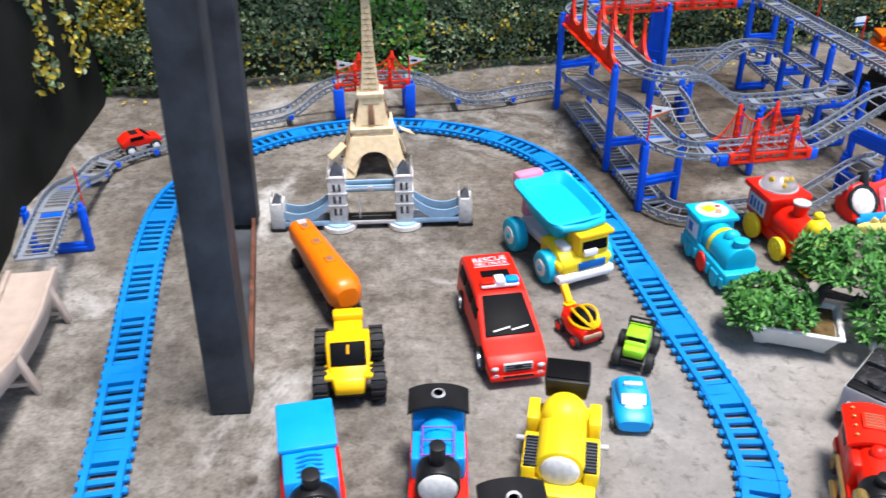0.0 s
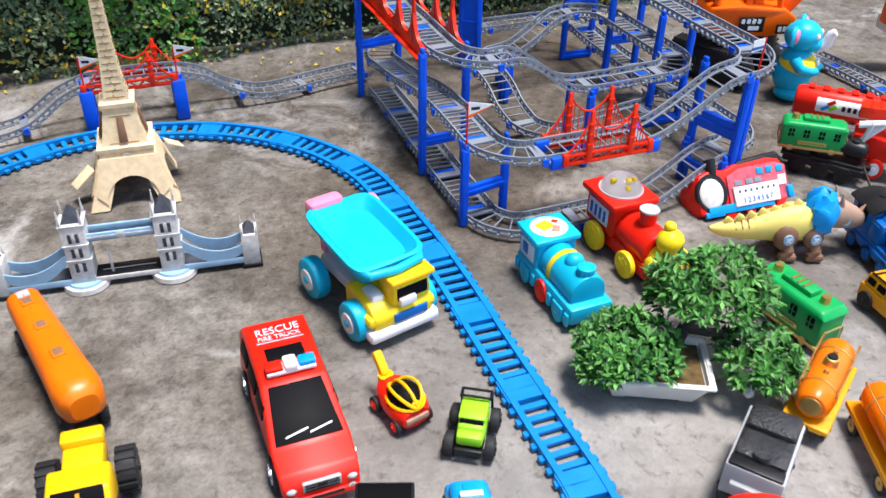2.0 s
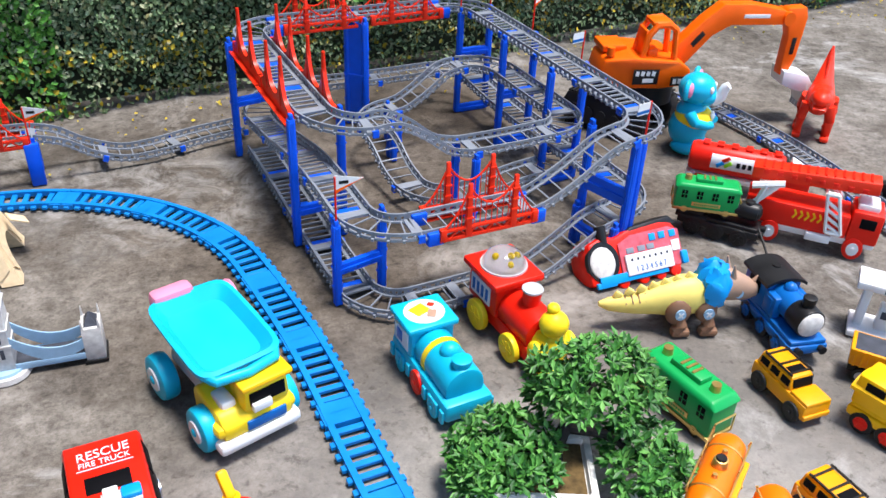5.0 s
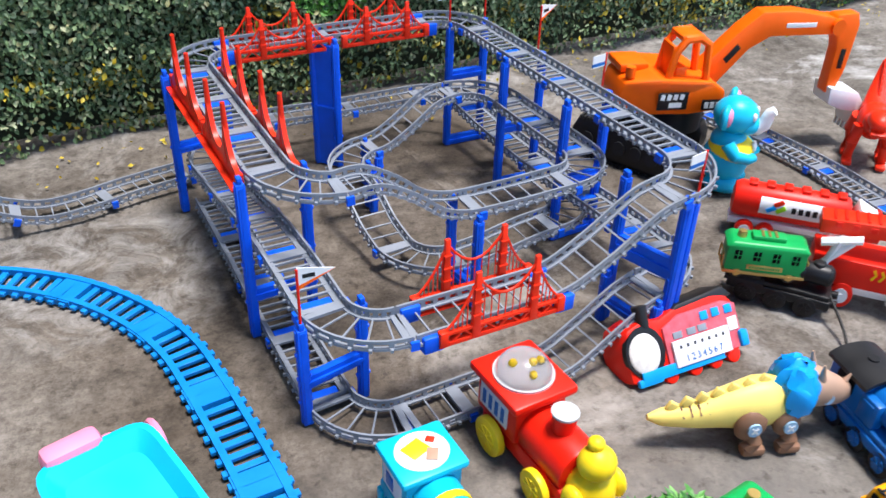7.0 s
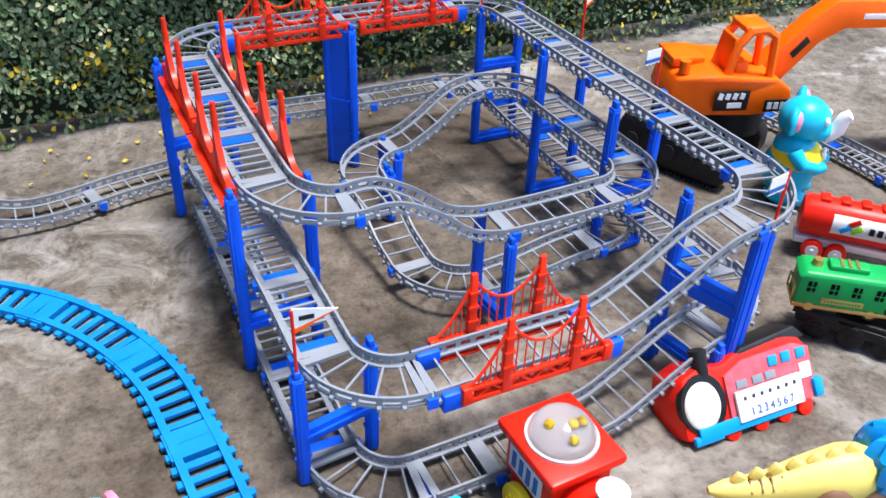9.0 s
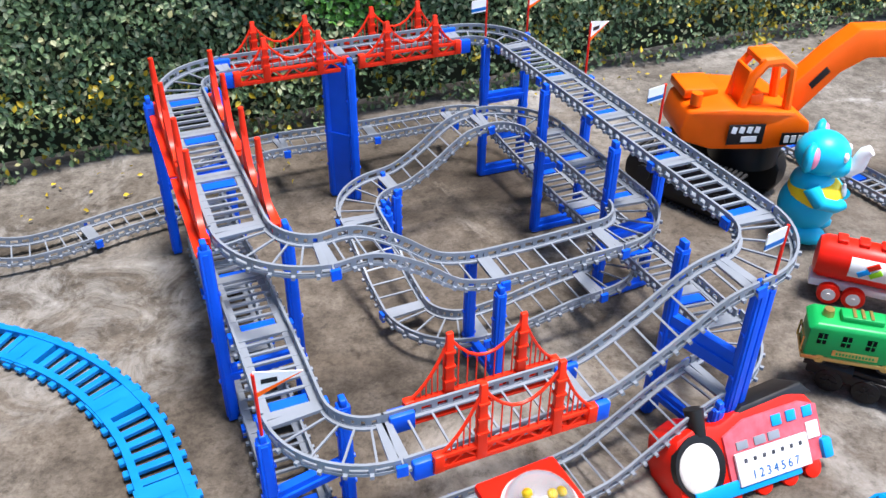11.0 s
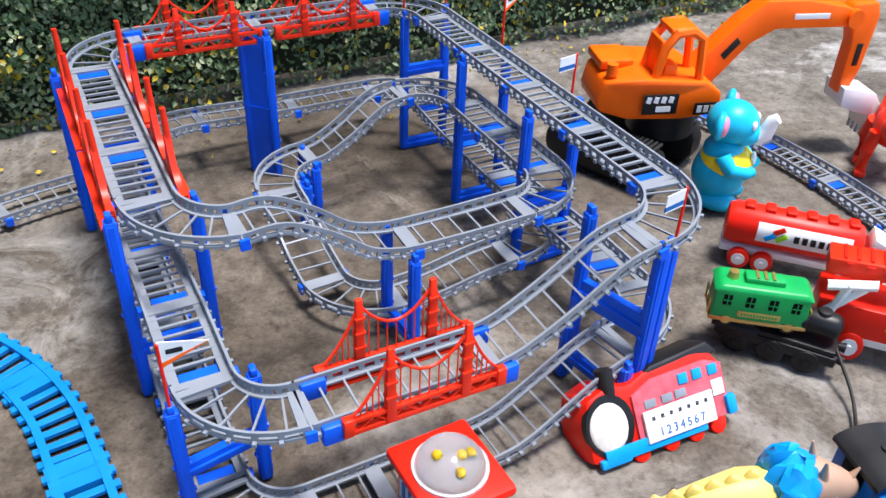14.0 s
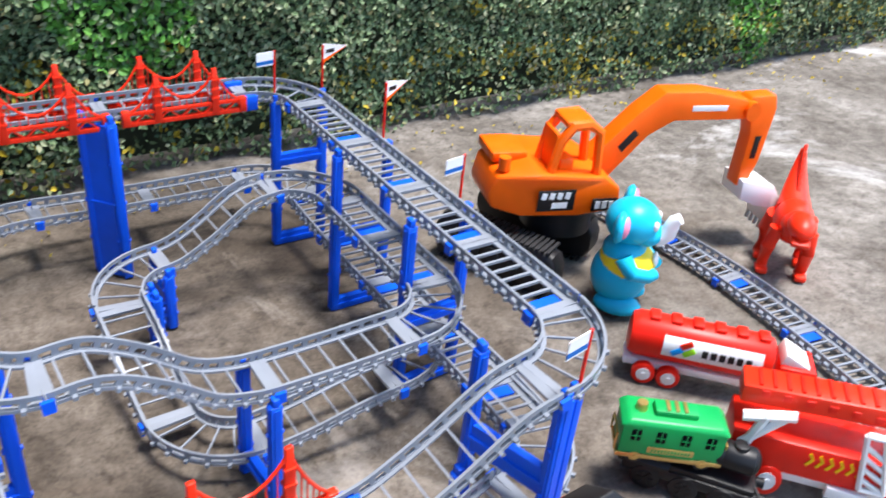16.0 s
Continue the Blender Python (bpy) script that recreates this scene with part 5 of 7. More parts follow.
def blue_ride_engine():
    t = thing("ride_on_engine", 0.376, 1.18, 0, -77, "turquoise plastic toy engine with a stickered cab roof", "toy train", "toy engines")
    part("base", box((0, 0, 0.021), (0.15, 0.058, 0.022), 0.005), "cyan", t)
    each("skirt_rib", [box((-0.068 + i * 0.015, s * 0.03, 0.016), (0.009, 0.004, 0.016), 0.0015) for i in range(10) for s in (-1, 1)], "cyan", t)
    cab = part("cab", box((-0.048, 0, 0.046), (0.052, 0.054, 0.04), 0.004), "cyan", t)
    rf = part("cab_roof", box((-0.048, 0, 0.066), (0.06, 0.063, 0.008), 0.0035), "cyan", cab)
    part("sticker", cyl((-0.048, 0, 0.0695), (-0.048, 0, 0.0706), 0.024, seg=26), "paper", rf, "round printed sticker")
    bm = box((-0.052, -0.004, 0.0709), (0.018, 0.02, 0.001), 0.0003, (0, 0, 20))
    part("sticker_print", bm, "lemon", rf)
    part("sticker_print", box((-0.04, 0.006, 0.0711), (0.014, 0.01, 0.001), 0.0003, (0, 0, -30)), "tan", rf)
    part("sticker_print", box((-0.057, 0.012, 0.0709), (0.008, 0.007, 0.001), 0.0003, (0, 0, 50)), "redor", rf)
    for s in (-1, 1):
        part("cab_panel", box((-0.048, s * 0.0275, 0.046), (0.036, 0.0014, 0.022), 0.0004), "paper", cab)
        part("panel_print", box((-0.052, s * 0.0284, 0.046), (0.014, 0.001, 0.014), 0.0003), "navy", cab)
        wheel(t, 0.0, s * 0.029, 0.0145, 0.006, "red", "red")
        wheel(t, -0.045, s * 0.029, 0.012, 0.005, "cyan", "cyan")
        wheel(t, 0.045, s * 0.029, 0.012, 0.005, "cyan", "cyan")
    part("boiler", cyl((-0.025, 0, 0.04), (0.062, 0, 0.04), 0.0235, seg=26, bevel=0.003), "cyan", t)
    part("band", cyl((-0.002, 0, 0.04), (0.006, 0, 0.04), 0.0245, seg=26), "lemon", t)
    part("dome", ball((0.022, 0, 0.062), (0.012, 0.012, 0.01), seg=18), "cyan", t)
    part("funnel", cyl((0.05, 0, 0.056), (0.05, 0, 0.071), 0.009, 0.0115, 18, bevel=0.001), "cyan", t)
    t.scale = (0.88, 0.95, 1.0)


def red_dome_engine():
    t = thing("ride_on_engine", 0.483, 1.244, 0, -76, "red plastic toy engine with clear dome and yellow wheels", "toy train", "toy engines")
    part("base", box((0.004, 0, 0.02), (0.128, 0.046, 0.02), 0.005), "red", t)
    cab = part("cab", box((-0.035, 0, 0.049), (0.058, 0.052, 0.042), 0.004), "red", t)
    rf = part("cab_roof", box((-0.035, 0, 0.072), (0.07, 0.064, 0.009), 0.003), "red", cab)
    part("dome_ring", cyl((-0.035, 0, 0.0755), (-0.035, 0, 0.0785), 0.0265, seg=30), "silver", rf)
    dm = part("dome", ball((-0.035, 0, 0.077), (0.0245, 0.0245, 0.021), seg=28, cut=0.0), "glass", rf, "clear plastic dome over beads")
    bm = bmesh.new()
    rnd = random.Random(3)
    for i in range(4):
        a, q = rnd.uniform(0, 6.3), rnd.uniform(0, 0.012)
        ball((-0.035 + q * math.cos(a), q * math.sin(a), 0.0805 + rnd.uniform(0, 0.003)), 0.003, bm=bm, seg=8)
    part("beads", bm, "lemon", rf)
    for s in (-1, 1):
        part("cab_panel", box((-0.037, s * 0.0265, 0.05), (0.04, 0.0014, 0.024), 0.0004), "paper", cab)
        bm = bmesh.new()
        for i in range(4):
            box((-0.05 + i * 0.009, s * 0.0274, 0.05), (0.0045, 0.001, 0.015), bm=bm)
        part("panel_print", bm, "navy", cab)
        w = wheel(t, -0.033, s * 0.031, 0.0185, 0.007, "lemon", "lemon", spokes=8)
        w = wheel(t, 0.03, s * 0.029, 0.0165, 0.007, "lemon", "lemon", spokes=8)
    part("boiler", cyl((-0.008, 0, 0.04), (0.05, 0, 0.04), 0.023, seg=26, bevel=0.003), "red", t)
    part("funnel", cyl((0.022, 0, 0.058), (0.022, 0, 0.08), 0.0085, 0.011, 20), "red", t)
    part("funnel_rim", cyl((0.022, 0, 0.0795), (0.022, 0, 0.0815), 0.0115, seg=20), "silver", t)
    bm = ball((0.062, 0, 0.032), (0.019, 0.021, 0.026), seg=20)
    ball((0.064, 0, 0.064), (0.015, 0.016, 0.015), bm=bm, seg=18)
    ball((0.06, 0.0, 0.081), (0.007, 0.007, 0.006), bm=bm, seg=12)
    for s in (-1, 1):
        ball((0.066, s * 0.021, 0.034), (0.012, 0.007, 0.014), bm=bm, seg=12)
        ball((0.078, s * 0.012, 0.011), (0.013, 0.01, 0.01), bm=bm, seg=12)
    part("front_figure", bm, "lemon", t, "plain rounded yellow figure")
    t.scale = (1.06, 1.04, 1.03)


def flat_engine():
    t = thing("learning_engine", 0.681, 1.318, 0.0, 10, "flat red and blue learning toy shaped like an engine", "toy train", rx=-36)
    prof = [(-0.083, 0.008), (-0.083, 0.042), (-0.076, 0.062), (-0.05, 0.069), (-0.03, 0.064), (-0.01, 0.07), (0.05, 0.074), (0.07, 0.07), (0.082, 0.056), (0.084, 0.012), (0.06, 0.004), (-0.06, 0.004)]
    part("shell", prism(prof, 0.046, bevel=0.005, y0=0.023), "red", t)
    part("back_ridge", prism([(-0.03, 0.06), (0.0, 0.073), (0.07, 0.0785), (0.083, 0.066), (0.0, 0.06)], 0.036, bevel=0.003, y0=0.019), "black", t)
    part("side_plate", prism([(-0.03, 0.012), (-0.03, 0.054), (-0.005, 0.063), (0.06, 0.064), (0.078, 0.058), (0.078, 0.012)], 0.003, y0=-0.0012), "rosy", t, "printed rosy and blue side plate")
    part("blue_band", box((-0.012, -0.003, 0.0115), (0.118, 0.003, 0.012), 0.001), "tblue", t)
    part("blue_end", box((0.079, -0.002, 0.02), (0.012, 0.01, 0.018), 0.003), "tblue", t)
    part("smokebox", cyl((-0.058, 0.006, 0.036), (-0.058, -0.0015, 0.036), 0.0265, seg=30), "black", t)
    part("front_disc", ball((-0.06, -0.0015, 0.035), (0.021, 0.004, 0.021), seg=28), "stone", t, "plain pale round front disc")
    part("blue_chin", box((-0.06, -0.001, 0.007), (0.034, 0.006, 0.008), 0.002), "tblue", t)
    part("funnel", cyl((-0.05, 0.004, 0.06), (-0.05, 0.004, 0.082), 0.007, 0.009, 16), "black", t)
    pn = part("number_panel", box((0.017, -0.005, 0.025), (0.082, 0.003, 0.027), 0.0008), "paper", t, "white key panel with numbers")
    lettering("lettering", "1 2 3 4 5 6 7", 0.0105, "navy", pn, pose(0.017, -0.0068, 0.0185, 90, 0, 0))
    bm = bmesh.new()
    for i in range(7):
        box((-0.014 + i * 0.0104, -0.0066, 0.0315), (0.0035, 0.0006, 0.0035), bm=bm)
    part("panel_marks", bm, "slate", pn)
    for x in (0.03, 0.047, 0.066):
        part("printed_window", box((x, -0.0032, 0.055 if x < 0.06 else 0.0545), (0.011, 0.0014, 0.009), 0.0004), "tblue", t)
    for x in (-0.012, 0.008, 0.024):
        part("printed_mark", box((x, -0.0032, 0.0435), (0.013, 0.0012, 0.007), 0.0003), "grey", t)
    part("printed_mark", box((0.068, -0.0034, 0.038), (0.014, 0.0012, 0.014), 0.0003), "white", t)
    for x in (-0.03, 0.005, 0.035, 0.062):
        part("wheel", cyl((x, -0.002, 0.007), (x, 0.02, 0.007), 0.01, seg=20, bevel=0.002), "red", t)
    t.scale = (0.88, 1.0, 1.0)


def tank_wagon(x, y, rz, L, label, z=0):
    t = thing("tank_wagon", x, y, z, rz, label, "toy wagon", "tank wagons")
    part("frame", box((0, 0, 0.02), (L, 0.044, 0.006), 0.0015), "amber", t)
    part("solebar", box((0, 0, 0.0165), (L * 0.95, 0.034, 0.005), 0.001), "gold", t)
    h = L / 2
    part("tank", loft([(-h + 0.004, 0.041, 0.007, 0.007), (-h + 0.0055, 0.041, 0.013, 0.013), (-h + 0.011, 0.041, 0.0165, 0.0165), (-h + 0.022, 0.041, 0.0178, 0.0178), (h - 0.022, 0.041, 0.0178, 0.0178), (h - 0.011, 0.041, 0.0165, 0.0165), (h - 0.0055, 0.041, 0.013, 0.013), (h - 0.004, 0.041, 0.007, 0.007)], n=28, power=2), "orange2", t)
    part("filler", cyl((0, 0, 0.056), (0, 0, 0.0665), 0.0075, 0.0065, 18, bevel=0.001), "gold", t)
    part("filler_lid", cyl((0, 0, 0.066), (0, 0, 0.0685), 0.0052, 0.0045, 14), "black", t)
    for k in (-1, 1):
        part("tank_band", cyl((k * h * 0.5, 0, 0.041), (k * h * 0.5 + 0.0022, 0, 0.041), 0.0184, seg=28), "gold", t)
        part("safety_valve", cyl((k * h * 0.3, 0, 0.058), (k * h * 0.3, 0, 0.0625), 0.003, 0.0022, 12), "gold", t)
    part("end_plate", cyl((h - 0.0045, 0, 0.043), (h - 0.002, 0, 0.043), 0.0095, seg=18), "gold", t)
    for s in (-1, 1):
        bm = tube([(-h + 0.012, s * 0.0175, 0.058), (h - 0.012, s * 0.0175, 0.058)], 0.0009, 6)
        for k in (-1, 0, 1):
            tube([(k * (h - 0.014), s * 0.0165, 0.054), (k * (h - 0.014), s * 0.0175, 0.0605)], 0.001, 6, bm)
        part("hand_rail", bm, "gold", t)
        for k in (-1, 1):
            wheel(t, k * (h - 0.022), s * 0.0185, 0.0105, 0.005, "gold", "black")
    for k in (-1, 1):
        part("coupling", box((k * (h + 0.004), 0, 0.018), (0.012, 0.009, 0.006), 0.002), "black", t)
    return t


def coach(x, y, z, rz, L, label, W=0.04, boxcar=False):
    t = thing("coach", x, y, z, rz, label, "toy wagon", "green coaches")
    part("floor_pan", box((0, 0, 0.009), (L * 1.04, W * 1.04, 0.005), 0.001), "gold", t)
    body = part("body", box((0, 0, 0.03), (L, W, 0.038), 0.002), "green", t)
    part("roof", box((0, 0, 0.051), (L * 1.06, W * 1.16, 0.008), 0.003, taper=0.86), "green", t)
    part("clerestory", box((0, 0, 0.0575), (L * 0.42, W * 0.5, 0.008), 0.002), "green", t)
    for k in ((-1, 1) if boxcar else (-1,)):
        part("roof_vent", cyl((k * L * 0.33, 0, 0.054), (k * L * 0.33, 0, 0.063), 0.006, 0.005, 14), "gold", t)
    bm = bmesh.new()
    for i in range(3):
        box((-0.008 + i * 0.008, 0, 0.0622), (0.003, W * 0.42, 0.0012), bm=bm)
    part("roof_slats", bm, "gold", t)
    n = 4
    for s in (-1, 1):
        for i in range(n):
            xx = -L * 0.36 + i * L * 0.24
            w = part("window", box((xx, s * W * 0.5, 0.036), (L * 0.095, 0.002, 0.014), 0.002), "dark", body)
            bm = box((xx, s * (W * 0.5 + 0.0012), 0.036), (0.0008, 0.001, 0.014))
            box((xx, s * (W * 0.5 + 0.0012), 0.036), (L * 0.09, 0.001, 0.0008), bm=bm)
            part("window_bar", bm, "green", w)
        pl = part("name_plate", box((0, s * (W * 0.5 + 0.0004), 0.0195), (L * 0.45, 0.0016, 0.007), 0.0005), "gold", body)
        bm = bmesh.new()
        for i in range(12):
            box((-L * 0.18 + i * L * 0.0325, s * (W * 0.5 + 0.0014), 0.0195), (L * 0.02, 0.0006, 0.003), bm=bm)
        part("plate_marks", bm, "green", pl)
    for k in (-1, 1):
        for s in (-1, 1):
            wheel(t, k * L * 0.33, s * W * 0.42, 0.0085, 0.005, "gold", "black")
        bm = tube([(k * L * 0.53, -W * 0.4, 0.012), (k * L * 0.53, -W * 0.4, 0.032), (k * L * 0.53, W * 0.4, 0.032), (k * L * 0.53, W * 0.4, 0.012)], 0.0011, 6)
        part("end_rail", bm, "gold", t)
    return t


def tender():
    t = thing("coal_tender", 0.472, 0.884, 0, -131, "silver toy coal tender with glossy black load", "toy wagon")
    part("body", box((0, 0, 0.034), (0.082, 0.05, 0.036), 0.002), "silver", t)
    part("frame", box((0, 0, 0.014), (0.086, 0.046, 0.008), 0.001), "black", t)
    bm = box((-0.006, 0, 0.053), (0.066, 0.045, 0.007), 0.002)
    bmesh.ops.subdivide_edges(bm, edges=bm.edges[:], cuts=5, use_grid_fill=True)
    warp(bm, lambda x, y, z: (x, y, z + (0.0022 * noise.noise(Vector((x * 160, y * 160, 0))) if z > 0.054 else 0)))
    part("coal_load", bm, "coal", t)
    part("bunker_wall", box((-0.022, 0, 0.058), (0.032, 0.043, 0.008), 0.003), "coal", t)
    part("water_hatch", cyl((0.02, 0, 0.056), (0.02, 0, 0.0595), 0.009, 0.008, 16), "coal", t)
    part("end_step", box((0.043, 0, 0.03), (0.006, 0.034, 0.012), 0.001), "silver", t)
    part("rim", box((0.034, 0, 0.0525), (0.012, 0.046, 0.004), 0.001), "black", t)
    for s in (-1, 1):
        for x in (-0.028, 0.026):
            wheel(t, x, s * 0.023, 0.011, 0.005, "black", "black")


def red_engine():
    t = steam_loco("steam_engine", 0.414, 0.756, -104, "red toy steam engine with a studded cab roof", 0.125, 0.048, 0.072, "red", "red", "red", "black", "black", 0.05, wheels="gold")
    bm = bmesh.new()
    for i in range(4):
        for s in (-1, 1):
            ball((-0.056 + i * 0.013, s * 0.017, 0.0705), 0.0018, bm=bm, seg=8)
    part("rivets", bm, "gold", t)
    pn = part("roof_panel", box((-0.037, 0, 0.0725), (0.022, 0.022, 0.003), 0.0008), "redor", t)
    bm = bmesh.new()
    for i in range(5):
        box((-0.045 + i * 0.004, 0, 0.0742), (0.0016, 0.017, 0.001), bm=bm)
    part("roof_slats", bm, "brown", pn)
    for s in (-1, 1):
        bm = tube([(-0.01, s * 0.03, 0.045), (0.045, s * 0.03, 0.045)], 0.0022, 8)
        tube([(0.0, s * 0.031, 0.02), (0.05, s * 0.031, 0.02)], 0.0028, 8, bm)
        part("brass_pipe", bm, "gold", t)
        part("lamp", cyl((0.05, s * 0.02, 0.06), (0.062, s * 0.02, 0.06), 0.006, 0.007, 14), "gold", t)


def wagon_car(x, y, rz):
    t = thing("suv", x, y, 0, rz, "amber yellow toy off-road wagon with black tyres", "toy car", "amber wagons")
    part("body", box((0, 0, 0.0195), (0.082, 0.036, 0.019), 0.003), "amber", t)
    part("bonnet", box((0.028, 0, 0.029), (0.026, 0.033, 0.006), 0.002), "amber", t)
    cb = part("cabin", box((-0.012, 0, 0.036), (0.054, 0.033, 0.017), 0.003, taper=0.88, taper_y=0.84), "amber", t)
    part("windscreen", box((0.0135, 0, 0.037), (0.002, 0.025, 0.010), 0.0005, (0, -16, 0)), "dark", cb)
    part("sunroof", box((0.0, 0, 0.0446), (0.009, 0.02, 0.001)), "dark", cb)
    bm = bmesh.new()
    for xx in (-0.028, -0.01, 0.006):
        box((xx, 0, 0.0455), (0.002, 0.03, 0.0018), bm=bm)
    for s in (-1, 1):
        box((-0.011, s * 0.0135, 0.0455), (0.042, 0.0018, 0.0018), bm=bm)
    part("roof_rack", bm, "black", cb)
    for s in (-1, 1):
        for xx in (-0.027, -0.011, 0.005):
            part("side_window", box((xx, s * 0.0157, 0.0365), (0.012, 0.0016, 0.008), 0.0005, (s * 8, 0, 0)), "dark", cb)
        for xx in (-0.025, 0.026):
            wheel(t, xx, s * 0.0165, 0.0115, 0.008, "black")
    part("bumper", box((0.041, 0, 0.014), (0.004, 0.034, 0.006), 0.001), "amber", t)
    return t


def tanker():
    t = thing("tanker_truck", 0.945, 1.52, 0, -34, "red toy fuel tanker with a white printed flank", "toy truck")
    part("frame", box((0, 0, 0.021), (0.2, 0.03, 0.01), 0.002), "white", t)
    part("tank", loft([(-0.1, 0.052, 0.012, 0.014), (-0.098, 0.052, 0.021, 0.022), (-0.09, 0.052, 0.024, 0.0255), (0.05, 0.052, 0.024, 0.0255), (0.058, 0.052, 0.021, 0.022), (0.06, 0.052, 0.012, 0.014)], n=28, power=2.2), "red", t)
    each("hatch", [box((-0.075 + i * 0.024, 0, 0.078), (0.012, 0.018, 0.006), 0.0015) for i in range(6)], "red", t)
    for s in (-1, 1):
        bm = loft([(-0.062, 0.0535, 0.0252, 0.0215), (0.046, 0.0535, 0.0252, 0.0215)], n=36, power=2.2)
        pn = part("flank_panel", bm, "white", t) if s < 0 else pn
        if s < 0:
            for i, (mtl, dz) in enumerate((("tblue", 0.002), ("lime", -0.002), ("redor", 0.007))):
                part("badge", box((-0.046 + (0, 0.013, 0.009)[i], -0.0252, 0.053 + (0, 0.001, 0.01)[i]), (0.014, 0.0022, 0.0065), 0.0004, (0, -35, 0)), mtl, pn)
            bm = bmesh.new()
            for i in range(6):
                box((-0.016 + i * 0.0095, -0.0252, 0.056), (0.006, 0.0022, 0.0085), bm=bm)
            part("flank_marks", bm, "black", pn)
        for x in (-0.075, -0.047):
            wheel(t, x, s * 0.02, 0.0135, 0.009, "white", "red")
        wheel(t, 0.08, s * 0.02, 0.0135, 0.009, "white", "red")
    part("cab", box((0.085, 0, 0.041), (0.04, 0.044, 0.034), 0.004), "red", t)
    t.scale = (0.88, 0.9, 0.9)
    part("cab_deflector", prism([(0.066, 0.058), (0.07, 0.072), (0.098, 0.058)], 0.034, bevel=0.001), "white", t)
    part("windscreen", box((0.1055, 0, 0.049), (0.0015, 0.036, 0.012), 0.0005), "dark", t)


def ladder_truck():
    t = thing("fire_truck", 0.952, 1.374, 0, -37, "red toy fire truck with a white lattice ladder mount", "toy truck")
    part("chassis", box((0, 0, 0.02), (0.2, 0.04, 0.01), 0.002), "white", t)
    part("body", box((-0.018, 0, 0.04), (0.15, 0.05, 0.03), 0.002), "red", t)
    cb = part("cab", box((0.08, 0, 0.043), (0.044, 0.05, 0.042), 0.004), "red", t)
    part("windscreen", box((0.1025, 0, 0.05), (0.0015, 0.04, 0.014), 0.0005), "dark", cb)
    part("lamp_bar", box((0.078, 0, 0.067), (0.03, 0.034, 0.008), 0.002), "white", cb)
    for s in (-1, 1):
        part("side_window", box((0.082, s * 0.0253, 0.05), (0.022, 0.0015, 0.013), 0.0005), "dark", cb)
        bm = bmesh.new()
        for i in range(6):
            box((-0.02 + i * 0.009, s * 0.0254, 0.042), (0.0028, 0.001, 0.008), 0, (0, 35, 0), bm=bm)
            box((-0.02 + i * 0.009, s * 0.0254, 0.0475), (0.0028, 0.001, 0.006), 0, (0, -35, 0), bm=bm)
        part("chevrons", bm, "yellow", t)
        for x in (-0.078, -0.05, 0.072):
            wheel(t, x, s * 0.022, 0.0145, 0.009, "white", "red")
        part("outrigger", box((0.02, s * 0.026, 0.02), (0.036, 0.006, 0.01), 0.001), "white", t)
        # white lattice side frame over the deck
        bm = bmesh.new()
        pts = [(0.028, 0.03), (0.05, 0.03), (0.032, 0.08), (0.016, 0.08)]
        for (xa, za), (xb, zb) in zip(pts, pts[1:] + pts[:1]):
            tube([(xa, s * 0.027, za), (xb, s * 0.027, zb)], 0.0028, 6, bm)
        for k in range(1, 5):
            q = k / 5
            tube([(0.028 - 0.012 * q, s * 0.027, 0.03 + 0.05 * q), (0.05 - 0.018 * (q - 0.2), s * 0.027, 0.03 + 0.05 * (q - 0.2))], 0.0022, 6, bm)
        part("lattice", bm, "white", t)
        bm = tube([(-0.085, s * 0.025, 0.03), (-0.07, s * 0.026, 0.075), (-0.055, s * 0.025, 0.075), (-0.085, s * 0.025, 0.045)], 0.0045, 6)
        tube([(-0.09, s * 0.025, 0.07), (-0.045, s * 0.026, 0.08)], 0.0045, 6, bm)
        part("rear_linkage", bm, "white", t)
    ld = part("boom", box((-0.005, 0, 0.087), (0.18, 0.03, 0.016), 0.002, (0, -3, 0)), "redor", t)
    each("boom_recess", [box((-0.075 + i * 0.02, s * 0.0155, 0.087), (0.008, 0.001, 0.006), 0.0005, (0, -3, 0)) for i in range(8) for s in (-1, 1)], "red", ld)
    t.scale = (0.9, 1, 1.14)
    each("rung", [box((-0.08 + i * 0.0125, 0, 0.0952 + (i - 6.4) * 0.00065), (0.003, 0.024, 0.003), 0, (0, -3, 0)) for i in range(13)], "red", ld)


